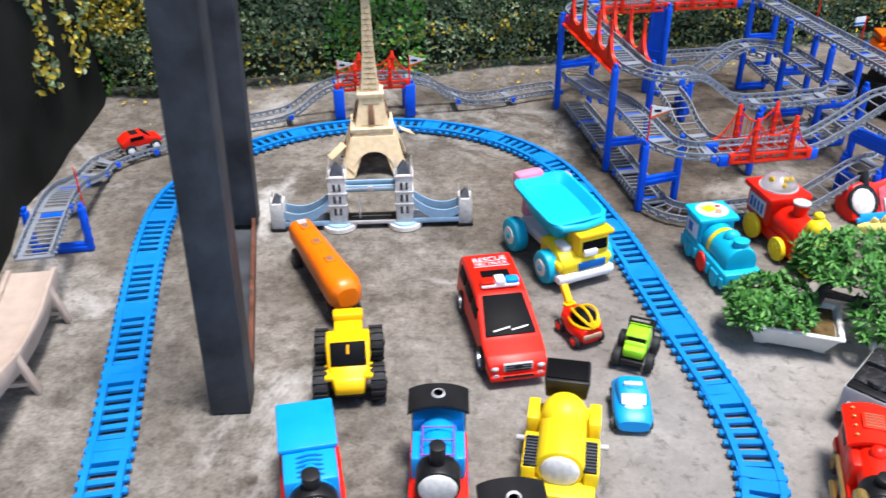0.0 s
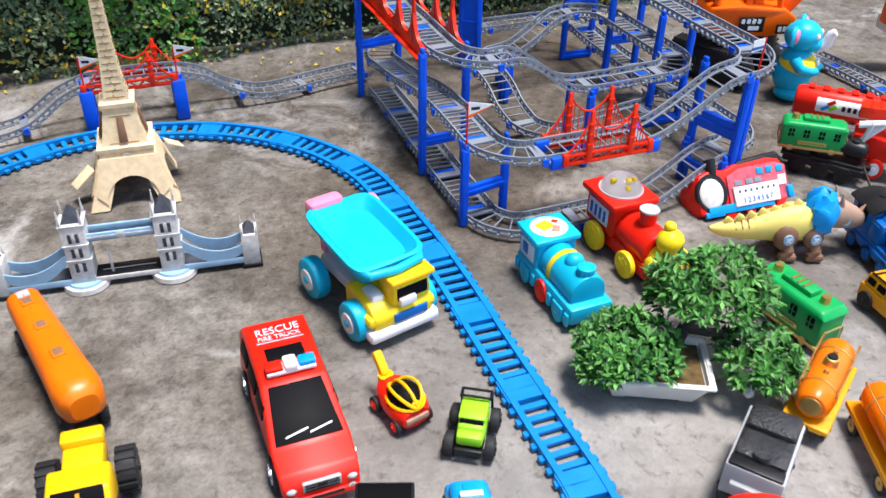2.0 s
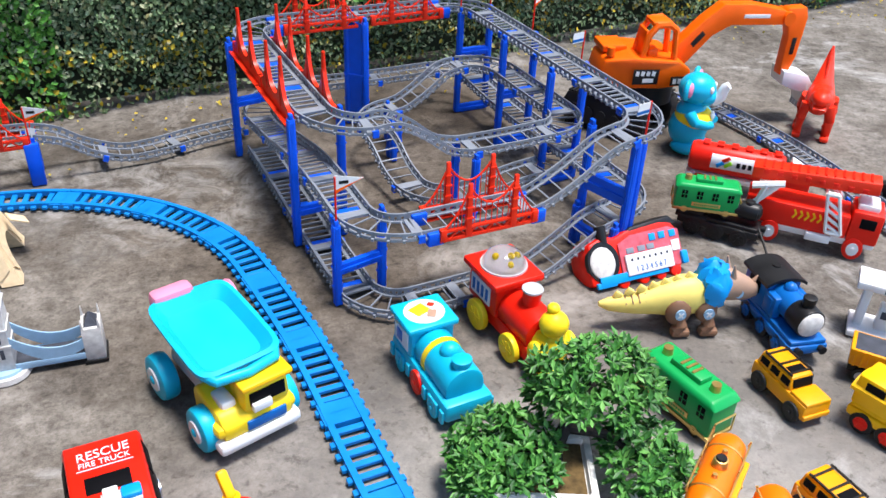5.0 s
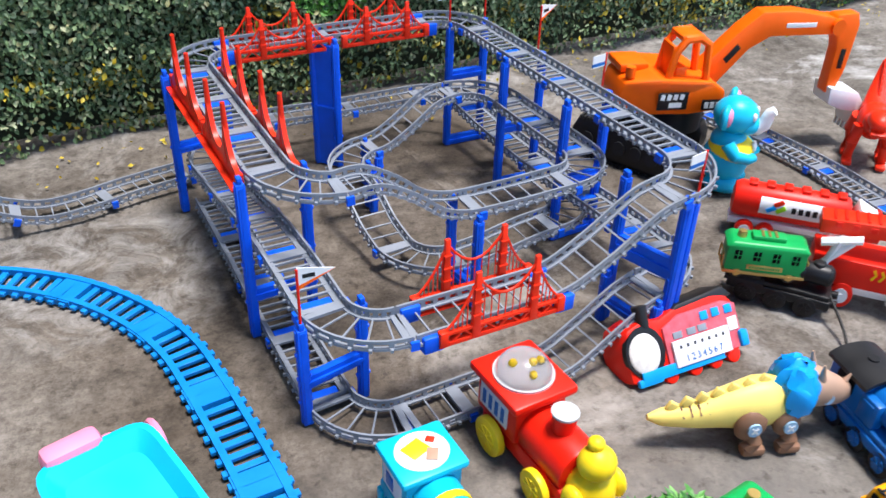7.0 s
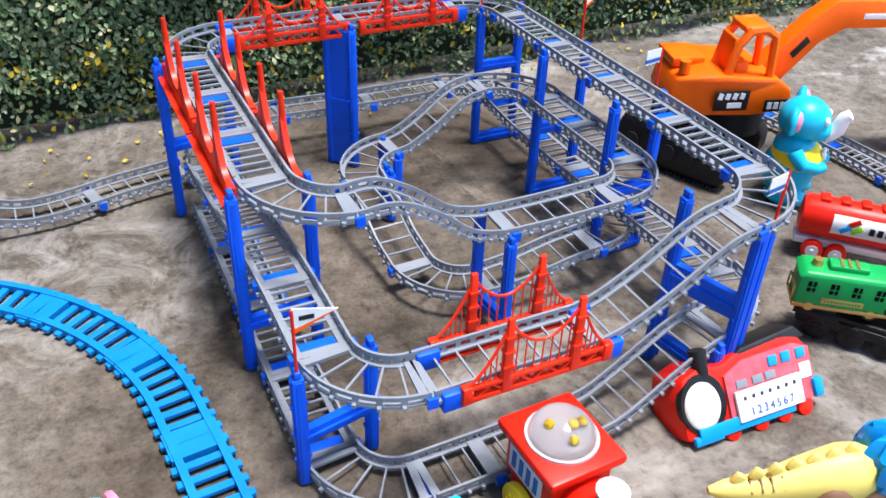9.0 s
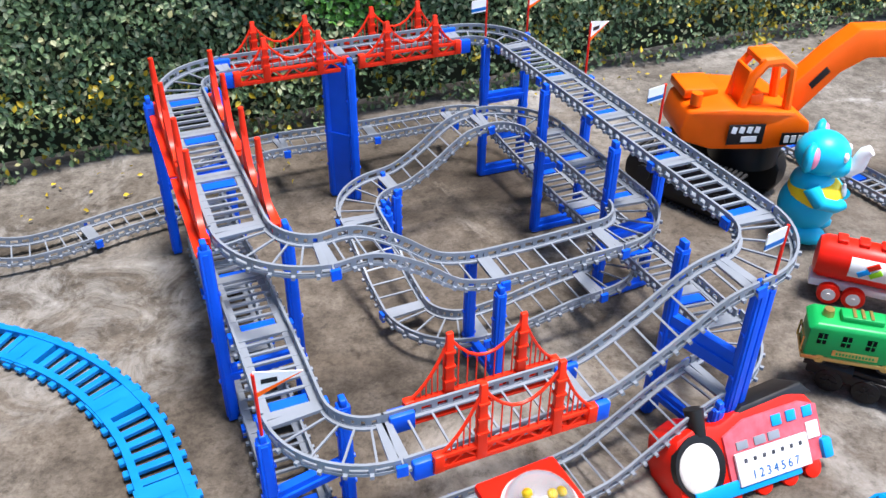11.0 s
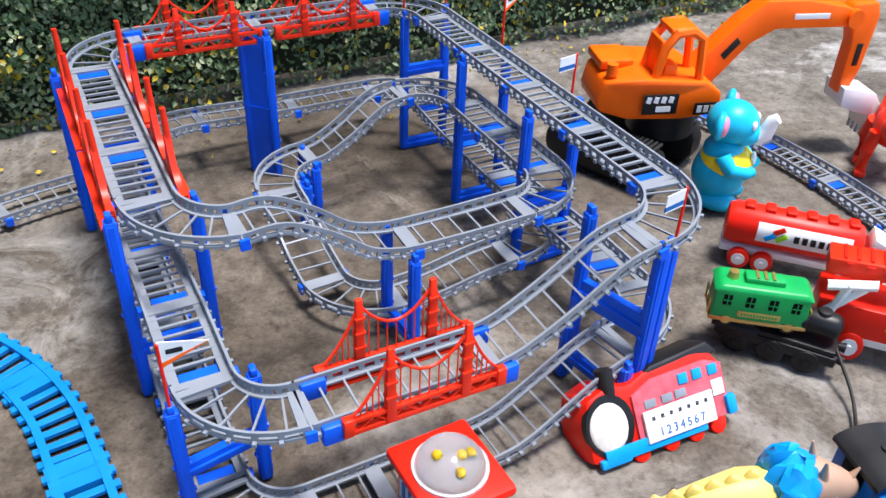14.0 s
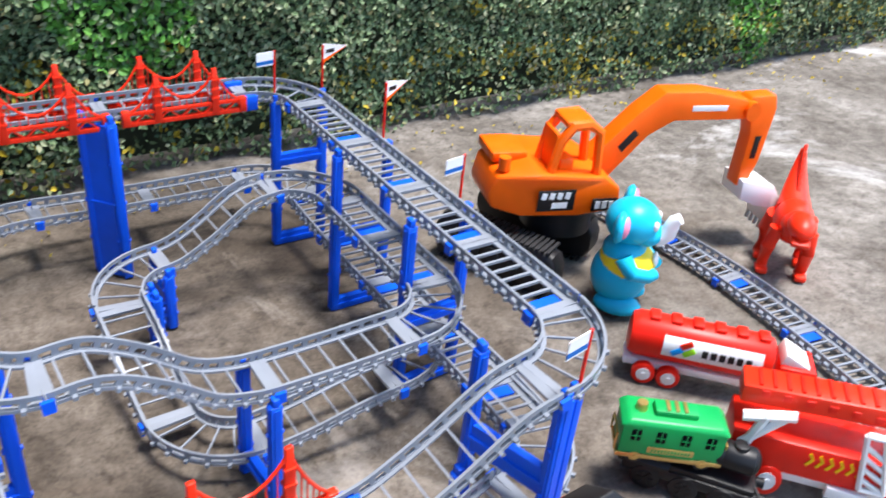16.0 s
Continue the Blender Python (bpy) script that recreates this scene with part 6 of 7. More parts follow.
def excavator():
    t = thing("excavator", 0.9, 1.786, 0, -6, "large orange toy excavator on black crawler tracks", "toy excavator")
    for s in (-1, 1):
        bm = loft([(-0.1, 0.03, 0.016, 0.012), (-0.092, 0.03, 0.018, 0.026), (-0.07, 0.03, 0.018, 0.03), (0.07, 0.03, 0.018, 0.03), (0.092, 0.03, 0.018, 0.026), (0.1, 0.03, 0.016, 0.012)], n=20, power=4)
        warp(bm, lambda x, y, z: (x * 0.92 - 0.032, y + s * 0.06 - 0.01, z))
        tr = part("crawler", bm, "black", t)
        tr.matrix_basis = pose(-0.02, -0.01, 0, 0, 0, -48)
        each("grouser", [box((-0.11 + i * 0.0074, s * 0.06 - 0.01, z), (0.004, 0.036, 0.003)) for i in range(22) for z in (0.0015, 0.0605)], "tyre", tr)
        each("roller", [cyl((x - 0.032, s * 0.078 - 0.01, 0.03), (x - 0.032, s * 0.081 - 0.01, 0.03), 0.011, seg=14) for x in (-0.06, -0.03, 0, 0.03, 0.06)], "tyre", tr)
    part("turntable", cyl((0, 0, 0.05), (0, 0, 0.088), 0.05, seg=28), "black", t)
    bm = prism([(-0.115, 0.091), (-0.12, 0.104), (-0.112, 0.13), (-0.06, 0.14), (0.03, 0.134), (0.055, 0.12), (0.06, 0.092), (0.0, 0.086), (-0.08, 0.086)], 0.125, bevel=0.004)
    warp(bm, lambda x, y, z: (x, y * (1 - max(0, -0.065 - x) * 7.5), z))
    body = part("house", bm, "orange", t, "orange engine house with printed stickers")
    part("counterweight_step", box((-0.085, 0.02, 0.14), (0.05, 0.06, 0.012), 0.003), "orange", body)
    part("exhaust", cyl((-0.1, -0.03, 0.135), (-0.1, -0.03, 0.15), 0.008, seg=14), "orange", body)
    for s in (-1, 1):
        st = part("sticker", box((-0.035, s * 0.0632, 0.108), (0.052, 0.001, 0.026), 0.0003), "black", body)
        bm = bmesh.new()
        for i in range(4):
            box((-0.053 + i * 0.011, s * 0.064, 0.114), (0.007, 0.0008, 0.008), 0, (0, 12, 0), bm=bm)
        box((-0.03, s * 0.064, 0.102), (0.022, 0.0008, 0.007), bm=bm)
        part("sticker_marks", bm, "white", st)
        part("sticker", box((0.035, s * 0.0632, 0.1), (0.036, 0.001, 0.016), 0.0003), "black", body)
        bm = bmesh.new()
        for i in range(3):
            box((0.025 + i * 0.01, s * 0.064, 0.1), (0.007, 0.0008, 0.009), bm=bm)
        part("sticker_marks", bm, "white", body)
    # cab: an open arch frame
    bm = bmesh.new()
    for y in (-0.05, -0.008):
        tube([(-0.045, y, 0.13), (-0.036, y, 0.175), (-0.022, y, 0.192), (0.0, y, 0.194), (0.016, y, 0.185), (0.022, y, 0.13)], 0.0065, 8, bm)
    box((-0.012, -0.029, 0.194), (0.04, 0.045, 0.008), 0.003, bm=bm)
    box((-0.04, -0.029, 0.158), (0.006, 0.042, 0.05), 0.002, bm=bm)
    part("cab_frame", bm, "orange", t)
    part("seat", box((-0.018, -0.029, 0.14), (0.02, 0.026, 0.02), 0.004), "orange", t)
    # boom and dipper
    bm = prism([(0.03, 0.095), (0.045, 0.085), (0.115, 0.16), (0.15, 0.178), (0.27, 0.178), (0.28, 0.196), (0.255, 0.204), (0.19, 0.214), (0.128, 0.214), (0.095, 0.19), (0.03, 0.13)], 0.032, bevel=0.003, y0=0.01)
    bo = part("boom", bm, "orange", t)
    part("boom_sticker", box((0.2, -0.0068, 0.194), (0.055, 0.001, 0.007), 0.0003), "white", bo)
    part("boom_sticker", box((0.085, -0.0068, 0.155), (0.03, 0.001, 0.01), 0.0003, (0, -47, 0)), "black", bo)
    part("pivot", cyl((0.268, -0.012, 0.19), (0.268, 0.032, 0.19), 0.012, seg=18), "orange", bo)
    bm = prism([(0.255, 0.192), (0.268, 0.206), (0.305, 0.208), (0.312, 0.19), (0.308, 0.12), (0.297, 0.085), (0.281, 0.086), (0.28, 0.155), (0.272, 0.178)], 0.026, bevel=0.003, y0=0.01)
    di = part("dipper", bm, "orange", t)
    part("dipper_sticker", box((0.294, -0.0038, 0.14), (0.009, 0.001, 0.03), 0.0003), "black", di)
    bm = prism([(0.283, 0.098), (0.31, 0.094), (0.34, 0.088), (0.356, 0.07), (0.352, 0.034), (0.345, 0.032), (0.338, 0.058), (0.314, 0.062), (0.286, 0.072)], 0.05, bevel=0.0015, y0=0.01)
    bu = part("bucket", bm, "white", t, "white and grey digging bucket")
    bm = bmesh.new()
    for i in range(5):
        box((0.347, -0.011 + i * 0.0105, 0.028), (0.005, 0.005, 0.014), 0.001, (0, 8, 0), bm=bm)
    part("bucket_teeth", bm, "silver", bu)
    t.scale = (0.86, 0.9, 1.0)


def race_car():
    t = thing("race_car", -0.566, 1.528, 0.012, 38, "small red off-road toy car on the grey track", "toy car")
    part("chassis", box((0, 0, 0.012), (0.066, 0.028, 0.006), 0.001), "white", t)
    part("body", prism([(-0.035, 0.013), (-0.036, 0.024), (-0.022, 0.034), (0.004, 0.035), (0.016, 0.026), (0.034, 0.022), (0.037, 0.013)], 0.031, bevel=0.002), "red", t)
    for s in (-1, 1):
        part("side_window", box((-0.008, s * 0.0157, 0.028), (0.024, 0.001, 0.007), 0.0004), "dark", t)
        for x in (-0.022, 0.022):
            wheel(t, x, s * 0.0165, 0.0095, 0.007, "white")
    part("windscreen", box((0.0105, 0, 0.0312), (0.014, 0.026, 0.001), 0.0003, (0, 37, 0)), "dark", t)
    part("roof_slot", box((-0.009, 0, 0.0352), (0.014, 0.02, 0.001), 0.0003), "black", t)


rescue_van()
crane_truck()
dump_truck()
helicopter_car()
jeep()
police_car()
ribbed_engine()
tn = steam_loco("tank_engine", 0.002, 0.76, -88, "bright blue toy tank engine with black roof and red footplate", 0.11, 0.058, 0.088, "tblue", "red", "black", cab_len=0.026, wheels="navy", domes=False)
roof_rails(tn)
part("roof_badge", cyl((-0.042, 0, 0.0868), (-0.042, 0, 0.0895), 0.0075, 0.006, 14), "silver", tn)
bridge_engine()
tn = steam_loco("tank_engine", 0.076, 0.622, -84, "dark toy tank engine with a black curved roof", 0.14, 0.058, 0.088, "navy", "black", "black", cab_len=0.045)
part("roof_badge", cyl((-0.05, 0, 0.0868), (-0.05, 0, 0.0895), 0.0075, 0.006, 14), "silver", tn)
blue_ride_engine()
red_dome_engine()
flat_engine()
steam_loco("tank_engine", 0.795, 1.188, -92, "mid-blue toy tank engine with a black roof and pale front", 0.115, 0.05, 0.075, "navy", "navy", "black", cab_len=0.046, wheels="navy")
steam_loco("steam_engine", 0.838, 1.408, -42, "black toy steam engine under a green coach", 0.112, 0.034, 0.036, "black", "black", "black", face="black", cab_len=0.035, wheels="black", tanks=False)
coach(0.815, 1.419, 0.036, -26, 0.095, "green toy coach with gold trim perched on a black engine", 0.034).scale = (0.9, 0.92, 0.84)
coach(0.617, 1.09, 0, -72, 0.1, "green toy coach with gold vents standing on the floor", 0.036, True)
tank_wagon(0.578, 0.965, -135, 0.112, "orange toy tank wagon with gold hand rails")
tank_wagon(0.605, 0.888, -102, 0.115, "orange toy tank wagon on an amber flat frame")
tender()
red_engine()
wagon_car(0.738, 1.082, -83)
wagon_car(0.683, 0.92, -78)
tanker()
ladder_truck()
excavator()
race_car()


# ---- models, figures, plants ----
def tower_model():
    t = thing("lattice_tower", -0.146, 1.508, 0, 8, "cream foam-card model of a tall lattice tower", "model tower")
    prof = [(0.0, 0.058), (0.02, 0.05), (0.045, 0.041), (0.07, 0.034), (0.074, 0.036), (0.079, 0.036), (0.08, 0.029), (0.1, 0.024), (0.125, 0.0195), (0.13, 0.022), (0.135, 0.022), (0.137, 0.016), (0.16, 0.013), (0.2, 0.0098), (0.25, 0.0078), (0.286, 0.0066), (0.288, 0.0095), (0.293, 0.0095), (0.295, 0.005), (0.33, 0.0015)]
    # four legs below the first deck, arched between
    for sx in (-1, 1):
        for sy in (-1, 1):
            bm = bmesh.new()
            rows = []
            for z, o in ((0.0, 0.058), (0.02, 0.05), (0.045, 0.041), (0.07, 0.034)):
                w = 0.024 if z < 0.05 else 0.03
                i = o - w
                rows.append([bm.verts.new((sx * a, sy * b, z)) for a, b in ((o, o), (i, o), (i, i), (o, i))])
            for a, b in zip(rows, rows[1:]):
                for j in range(4):
                    bm.faces.new((a[j], a[(j + 1) % 4], b[(j + 1) % 4], b[j]))
            bm.faces.new(rows[0])
            bm.faces.new(rows[-1])
            part("leg", bm, "card", t)
    for k in range(4):
        bm = bmesh.new()
        pts = [(x, z) for x, z in arc(0, 0.008, 0.034, 0, 180, 14)]
        prism([(0.046, 0.02)] + pts + [(-0.046, 0.02), (-0.036, 0.066), (0.036, 0.066)], 0.003, bm, y0=-0.043)
        warp(bm, lambda x, y, z: (x, y + (0.043 - 0.058 + 0.00) + z * 0.34, z))
        ar = part("arch", bm, "card", t)
        ar.matrix_basis = pose(0, 0, 0, 0, 0, 90 * k)
    bm = bmesh.new()
    rows = [[bm.verts.new((sx * o, sy * o, z)) for sx, sy in ((1, 1), (-1, 1), (-1, -1), (1, -1))] for z, o in prof[3:]]
    for a, b in zip(rows, rows[1:]):
        for j in range(4):
            bm.faces.new((a[j], a[(j + 1) % 4], b[(j + 1) % 4], b[j]))
    bm.faces.new(rows[0][::-1])
    bm.faces.new(rows[-1])
    part("shaft", bm, "card", t, angle=20)
    for k in range(4):
        bm = box((0, -0.0268, 0.1015), (0.011, 0.004, 0.034), 0.001, (-11, 0, 0), taper=0.7)
        part("slot", bm, "brown", t).matrix_basis = pose(0, 0, 0, 0, 0, 90 * k)
        bm = bmesh.new()
        for i in range(16):
            z = 0.142 + i * 0.0088
            o = float(np.interp(z, [p[0] for p in prof], [p[1] for p in prof]))
            box((0, -o - 0.0002, z), (o * 1.5, 0.0008, 0.0012), bm=bm)
            box((0, -o - 0.0002, z), (0.0009, 0.0008, 0.0085), 0, (0, 40 if i % 2 else -40, 0), bm=bm)
        for z in (0.083, 0.118, 0.026, 0.05):
            o = float(np.interp(z, [p[0] for p in prof], [p[1] for p in prof]))
            box((0, -o - 0.0003, z), (o * 1.3, 0.0008, 0.001), bm=bm) if z > 0.07 else None
        part("printed_lattice", bm, "cardline", t, kind="stuff").matrix_basis = pose(0, 0, 0, 0, 0, 90 * k)
    part("loose_tab", box((-0.062, -0.02, 0.035), (0.034, 0.02, 0.0025), 0.0005, (0, -35, 25)), "card", t)
    part("loose_tab", box((0.06, 0.02, 0.05), (0.024, 0.02, 0.0025), 0.0005, (0, 30, 20)), "card", t)


def bascule_bridge():
    t = thing("model_bridge", -0.124, 1.293, 0, 5.3, "printed foam-card model of a twin-towered bascule bridge", "model bridge")
    for sx in (-1, 1):
        tw = part("tower", box((sx * 0.05, 0, 0.046), (0.026, 0.03, 0.084), 0.0008), "stone", t)
        for z in (0.03, 0.05, 0.07):
            for s in (-1, 1):
                part("tower_window", box((sx * 0.05, s * 0.0152, z), (0.012, 0.001, 0.012), 0.0003), "slate", tw)
                part("window_arch", box((sx * 0.05, s * 0.0155, z), (0.004, 0.001, 0.012), 0.0002), "stone", tw)
        for z in (0.04, 0.06, 0.086):
            part("cornice", box((sx * 0.05, 0, z), (0.0285, 0.0325, 0.0022), 0.0004), "stone", tw)
        for px in (-1, 1):
            for py in (-1, 1):
                part("pinnacle", box((sx * 0.05 + px * 0.0115, py * 0.0135, 0.095), (0.0035, 0.0035, 0.022), 0.0004, taper=0.3), "stone", tw)
        part("roof", box((sx * 0.05, 0, 0.096), (0.022, 0.026, 0.02), 0, taper=0.12), "slate", tw)
        part("pier", cyl((sx * 0.05, -0.004, 0.0), (sx * 0.05, -0.004, 0.006), 0.0265, 0.0255, 30), "stone", t)
        part("pier_cap", cyl((sx * 0.05, -0.004, 0.006), (sx * 0.05, -0.004, 0.009), 0.021, 0.02, 30), "lightblue", t)
        ab = part("abutment", box((sx * 0.142, 0, 0.024), (0.02, 0.03, 0.042), 0.0006), "stone", t)
        part("abutment_roof", box((sx * 0.142, 0, 0.051), (0.014, 0.022, 0.012), 0, taper=0.1), "slate", ab)
        for px in (-1, 1):
            for py in (-1, 1):
                part("pinnacle", box((sx * 0.142 + px * 0.0085, py * 0.0135, 0.05), (0.003, 0.003, 0.014), 0.0003, taper=0.3), "stone", ab)
        part("abutment_base", box((sx * 0.142, 0, 0.002), (0.024, 0.034, 0.004), 0.0005), "black", ab)
        for s in (-1, 1):
            pts = []
            for i in range(13):
                q = i / 12
                pts.append((sx * (0.063 + 0.069 * q), 0.05 - 0.05 * q * (1.6 - q * 1.0) + 0.013 * q))
            low = [(x, max(0.0125, z - 0.012 - 0.004 * math.sin(math.pi * i / 12))) for i, (x, z) in enumerate(pts)]
            part("suspension_chain", prism(pts + low[::-1], 0.0018, y0=s * 0.0135), "lightblue", t)
        part("side_deck", box((sx * 0.097, 0, 0.0115), (0.07, 0.026, 0.004), 0.0004), "slate", t)
        for s in (-1, 1):
            part("deck_edge", box((sx * 0.097, s * 0.0138, 0.0105), (0.07, 0.0015, 0.008), 0.0003), "lightblue", t)
    part("road_deck", box((0, 0, 0.0115), (0.076, 0.024, 0.004), 0.0004), "black", t)
    for s in (-1, 1):
        part("deck_edge", box((0, s * 0.0128, 0.0095), (0.076, 0.0016, 0.006), 0.0003), "stone", t)
    part("road_line", box((0, 0, 0.0137), (0.06, 0.001, 0.0006)), "white", t)
    part("strut", box((-0.018, -0.006, 0.03), (0.003, 0.0015, 0.034), 0.0003), "stone", t)
    for s in (-1, 1):
        part("walkway", box((0, s * 0.009, 0.066), (0.076, 0.003, 0.009), 0.0004), "lightblue", t)
        part("walkway_trim", box((0, s * 0.0108, 0.066), (0.076, 0.0008, 0.002)), "stone", t)
        part("crest", box((0, s * 0.0112, 0.066), (0.008, 0.001, 0.008), 0.0003), "stone", t)
    part("walkway_floor", box((0, 0, 0.061), (0.076, 0.018, 0.002)), "slate", t)


def elephant():
    t = thing("elephant_figure", 0.926, 1.674, 0, -40, "glossy turquoise plastic elephant figure in a yellow bib", "toy figure")
    bm = bmesh.new()
    ball((0, 0, 0.045), (0.031, 0.034, 0.038), bm, 26)
    ball((0, 0, 0.076), (0.024, 0.026, 0.022), bm, 20)
    ball((0.002, 0, 0.117), (0.029, 0.029, 0.028), bm, 26)
    ball((0.018, 0, 0.106), (0.018, 0.02, 0.016), bm, 18)
    for s in (-1, 1):
        ball((0.006, s * 0.019, 0.013), (0.026, 0.016, 0.013), bm, 18)
        tube([(0.002, s * 0.028, 0.082), (0.014, s * 0.034, 0.068), (0.03, s * 0.02, 0.06), (0.036, s * 0.012, 0.061)], 0.0095, 12, bm, 0.75)
        ball((-0.008, s * 0.034, 0.124), (0.007, 0.016, 0.019), bm, 18)
    part("figure", bm, "cyan", t)
    bm = ball((0.005, 0, 0.064), (0.0305, 0.0325, 0.024), seg=24)
    part("bib", bm, "lemon", t)
    for s in (-1, 1):
        part("ear_lining", ball((-0.003, s * 0.035, 0.125), (0.005, 0.011, 0.0135), seg=16), "pink", t)
        part("eye", ball((0.0262, s * 0.013, 0.123), (0.0035, 0.0048, 0.0062), seg=12), "white", t)
    bm = tube([(0.022, 0, 0.104), (0.033, 0, 0.102), (0.039, 0, 0.109), (0.041, 0, 0.12), (0.043, 0, 0.129), (0.048, 0, 0.133)], 0.0105, 14, None, 0.62)
    part("trunk", bm, "white", t, "white upturned trunk")
    t.scale = (1.04, 1.04, 0.93)
    part("bib_panel", box((0.034, 0, 0.074), (0.004, 0.016, 0.011), 0.0015, (0, -18, 0)), "white", t)


def red_dinosaur():
    t = thing("dinosaur_figure", 1.19, 1.697, 0, 232, "red plastic dinosaur figure with raised tail", "toy figure")
    bm = bmesh.new()
    ball((0, 0, 0.062), (0.034, 0.022, 0.026), bm, 20)
    ball((0.028, 0, 0.07), (0.02, 0.017, 0.019), bm, 16)
    ball((0.052, 0, 0.085), (0.024, 0.015, 0.014), bm, 16)
    box((0.064, 0, 0.074), (0.026, 0.02, 0.007), 0.003, (0, 14, 0), bm=bm)
    tube([(-0.02, 0, 0.066), (-0.045, 0, 0.08), (-0.066, 0, 0.1), (-0.08, 0, 0.124)], 0.02, 12, bm, 0.15)
    for s in (-1, 1):
        tube([(0.02, s * 0.017, 0.06), (0.022, s * 0.021, 0.034), (0.018, s * 0.021, 0.006)], 0.009, 10, bm, 0.7)
        box((0.024, s * 0.021, 0.004), (0.022, 0.013, 0.008), 0.003, bm=bm)
        tube([(-0.014, s * 0.017, 0.06), (-0.02, s * 0.022, 0.036), (-0.016, s * 0.022, 0.006)], 0.011, 10, bm, 0.7)
        box((-0.01, s * 0.022, 0.004), (0.024, 0.014, 0.008), 0.003, bm=bm)
    for i in range(7):
        box((-0.03 - i * 0.007, 0, 0.088 + i * 0.0065), (0.005, 0.004, 0.01), 0.001, (0, -30, 0), bm=bm)
    part("figure", bm, "redor", t)
    t.scale = (1.12, 1.12, 1.02)


def horned_dinosaur():
    t = thing("dinosaur_figure", 0.672, 1.23, 0, -8, "yellow take-apart dinosaur with blue frill and brown legs", "toy figure")
    bm = loft([(-0.105, 0.035, 0.003, 0.003), (-0.09, 0.034, 0.008, 0.009), (-0.055, 0.034, 0.0125, 0.0135), (-0.025, 0.04, 0.018, 0.02), (0.01, 0.044, 0.024, 0.027), (0.035, 0.046, 0.022, 0.025), (0.048, 0.046, 0.014, 0.016)], n=22, power=2.2)
    part("body", bm, "straw", t)
    bm = bmesh.new()
    for i in range(7):
        box((-0.08 + i * 0.016, 0, 0.046 + 0.0042 * i), (0.011, 0.006, 0.011), 0.002, (0, 30, 0), bm=bm)
    part("spines", bm, "straw", t)
    bm = bmesh.new()
    for i in range(9):
        box((-0.07 + i * 0.009, -0.006 - 0.0009 * i, 0.042 + 0.0017 * i), (0.0018, 0.012, 0.002), 0, (45, 0, 12), bm=bm)
    part("stripes", bm, "brown", t)
    bm = ball((0.05, 0, 0.06), (0.023, 0.031, 0.031), seg=26)
    warp(bm, lambda x, y, z: (x + 0.004 * math.sin(y * 600), y, z + 0.003 * math.sin(y * 400 + x * 300)))
    part("frill", bm, "tblue", t)
    bm = loft([(0.055, 0.06, 0.02, 0.021), (0.08, 0.058, 0.019, 0.02), (0.102, 0.052, 0.014, 0.015), (0.116, 0.049, 0.007, 0.009)], n=18, power=2.2)
    cyl((0.106, 0, 0.056), (0.114, 0, 0.07), 0.005, 0.001, 10, bm)
    for s in (-1, 1):
        cyl((0.076, s * 0.009, 0.066), (0.07, s * 0.012, 0.092), 0.006, 0.001, 10, bm)
    part("head", bm, "tan", t)
    for s in (-1, 1):
        for x, r in ((0.002, 0.0185), (0.042, 0.0155)):
            bm = ball((x, s * 0.02, 0.032), (r, 0.009, r), seg=16)
            tube([(x, s * 0.021, 0.03), (x + 0.006, s * 0.024, 0.015), (x, s * 0.025, 0.006)], 0.009, 10, bm)
            box((x + 0.006, s * 0.025, 0.005), (0.026, 0.015, 0.01), 0.004, bm=bm)
            lg = part("leg", bm, "brown", t)
            sc = part("screw", cyl((x, s * 0.028, 0.033), (x, s * 0.0305, 0.033), 0.0075, seg=16), "lightblue", lg)
            bm = box((x, s * 0.0308, 0.033), (0.009, 0.001, 0.002), 0, (0, 45, 0))
            box((x, s * 0.0308, 0.033), (0.009, 0.001, 0.002), 0, (0, -45, 0), bm=bm)
            part("screw_cross", bm, "white", sc)
        part("head_screw", cyl((0.085, s * 0.0145, 0.053), (0.085, s * 0.017, 0.053), 0.006, seg=14), "lightblue", t)
    t.scale = (0.86, 0.86, 0.98)


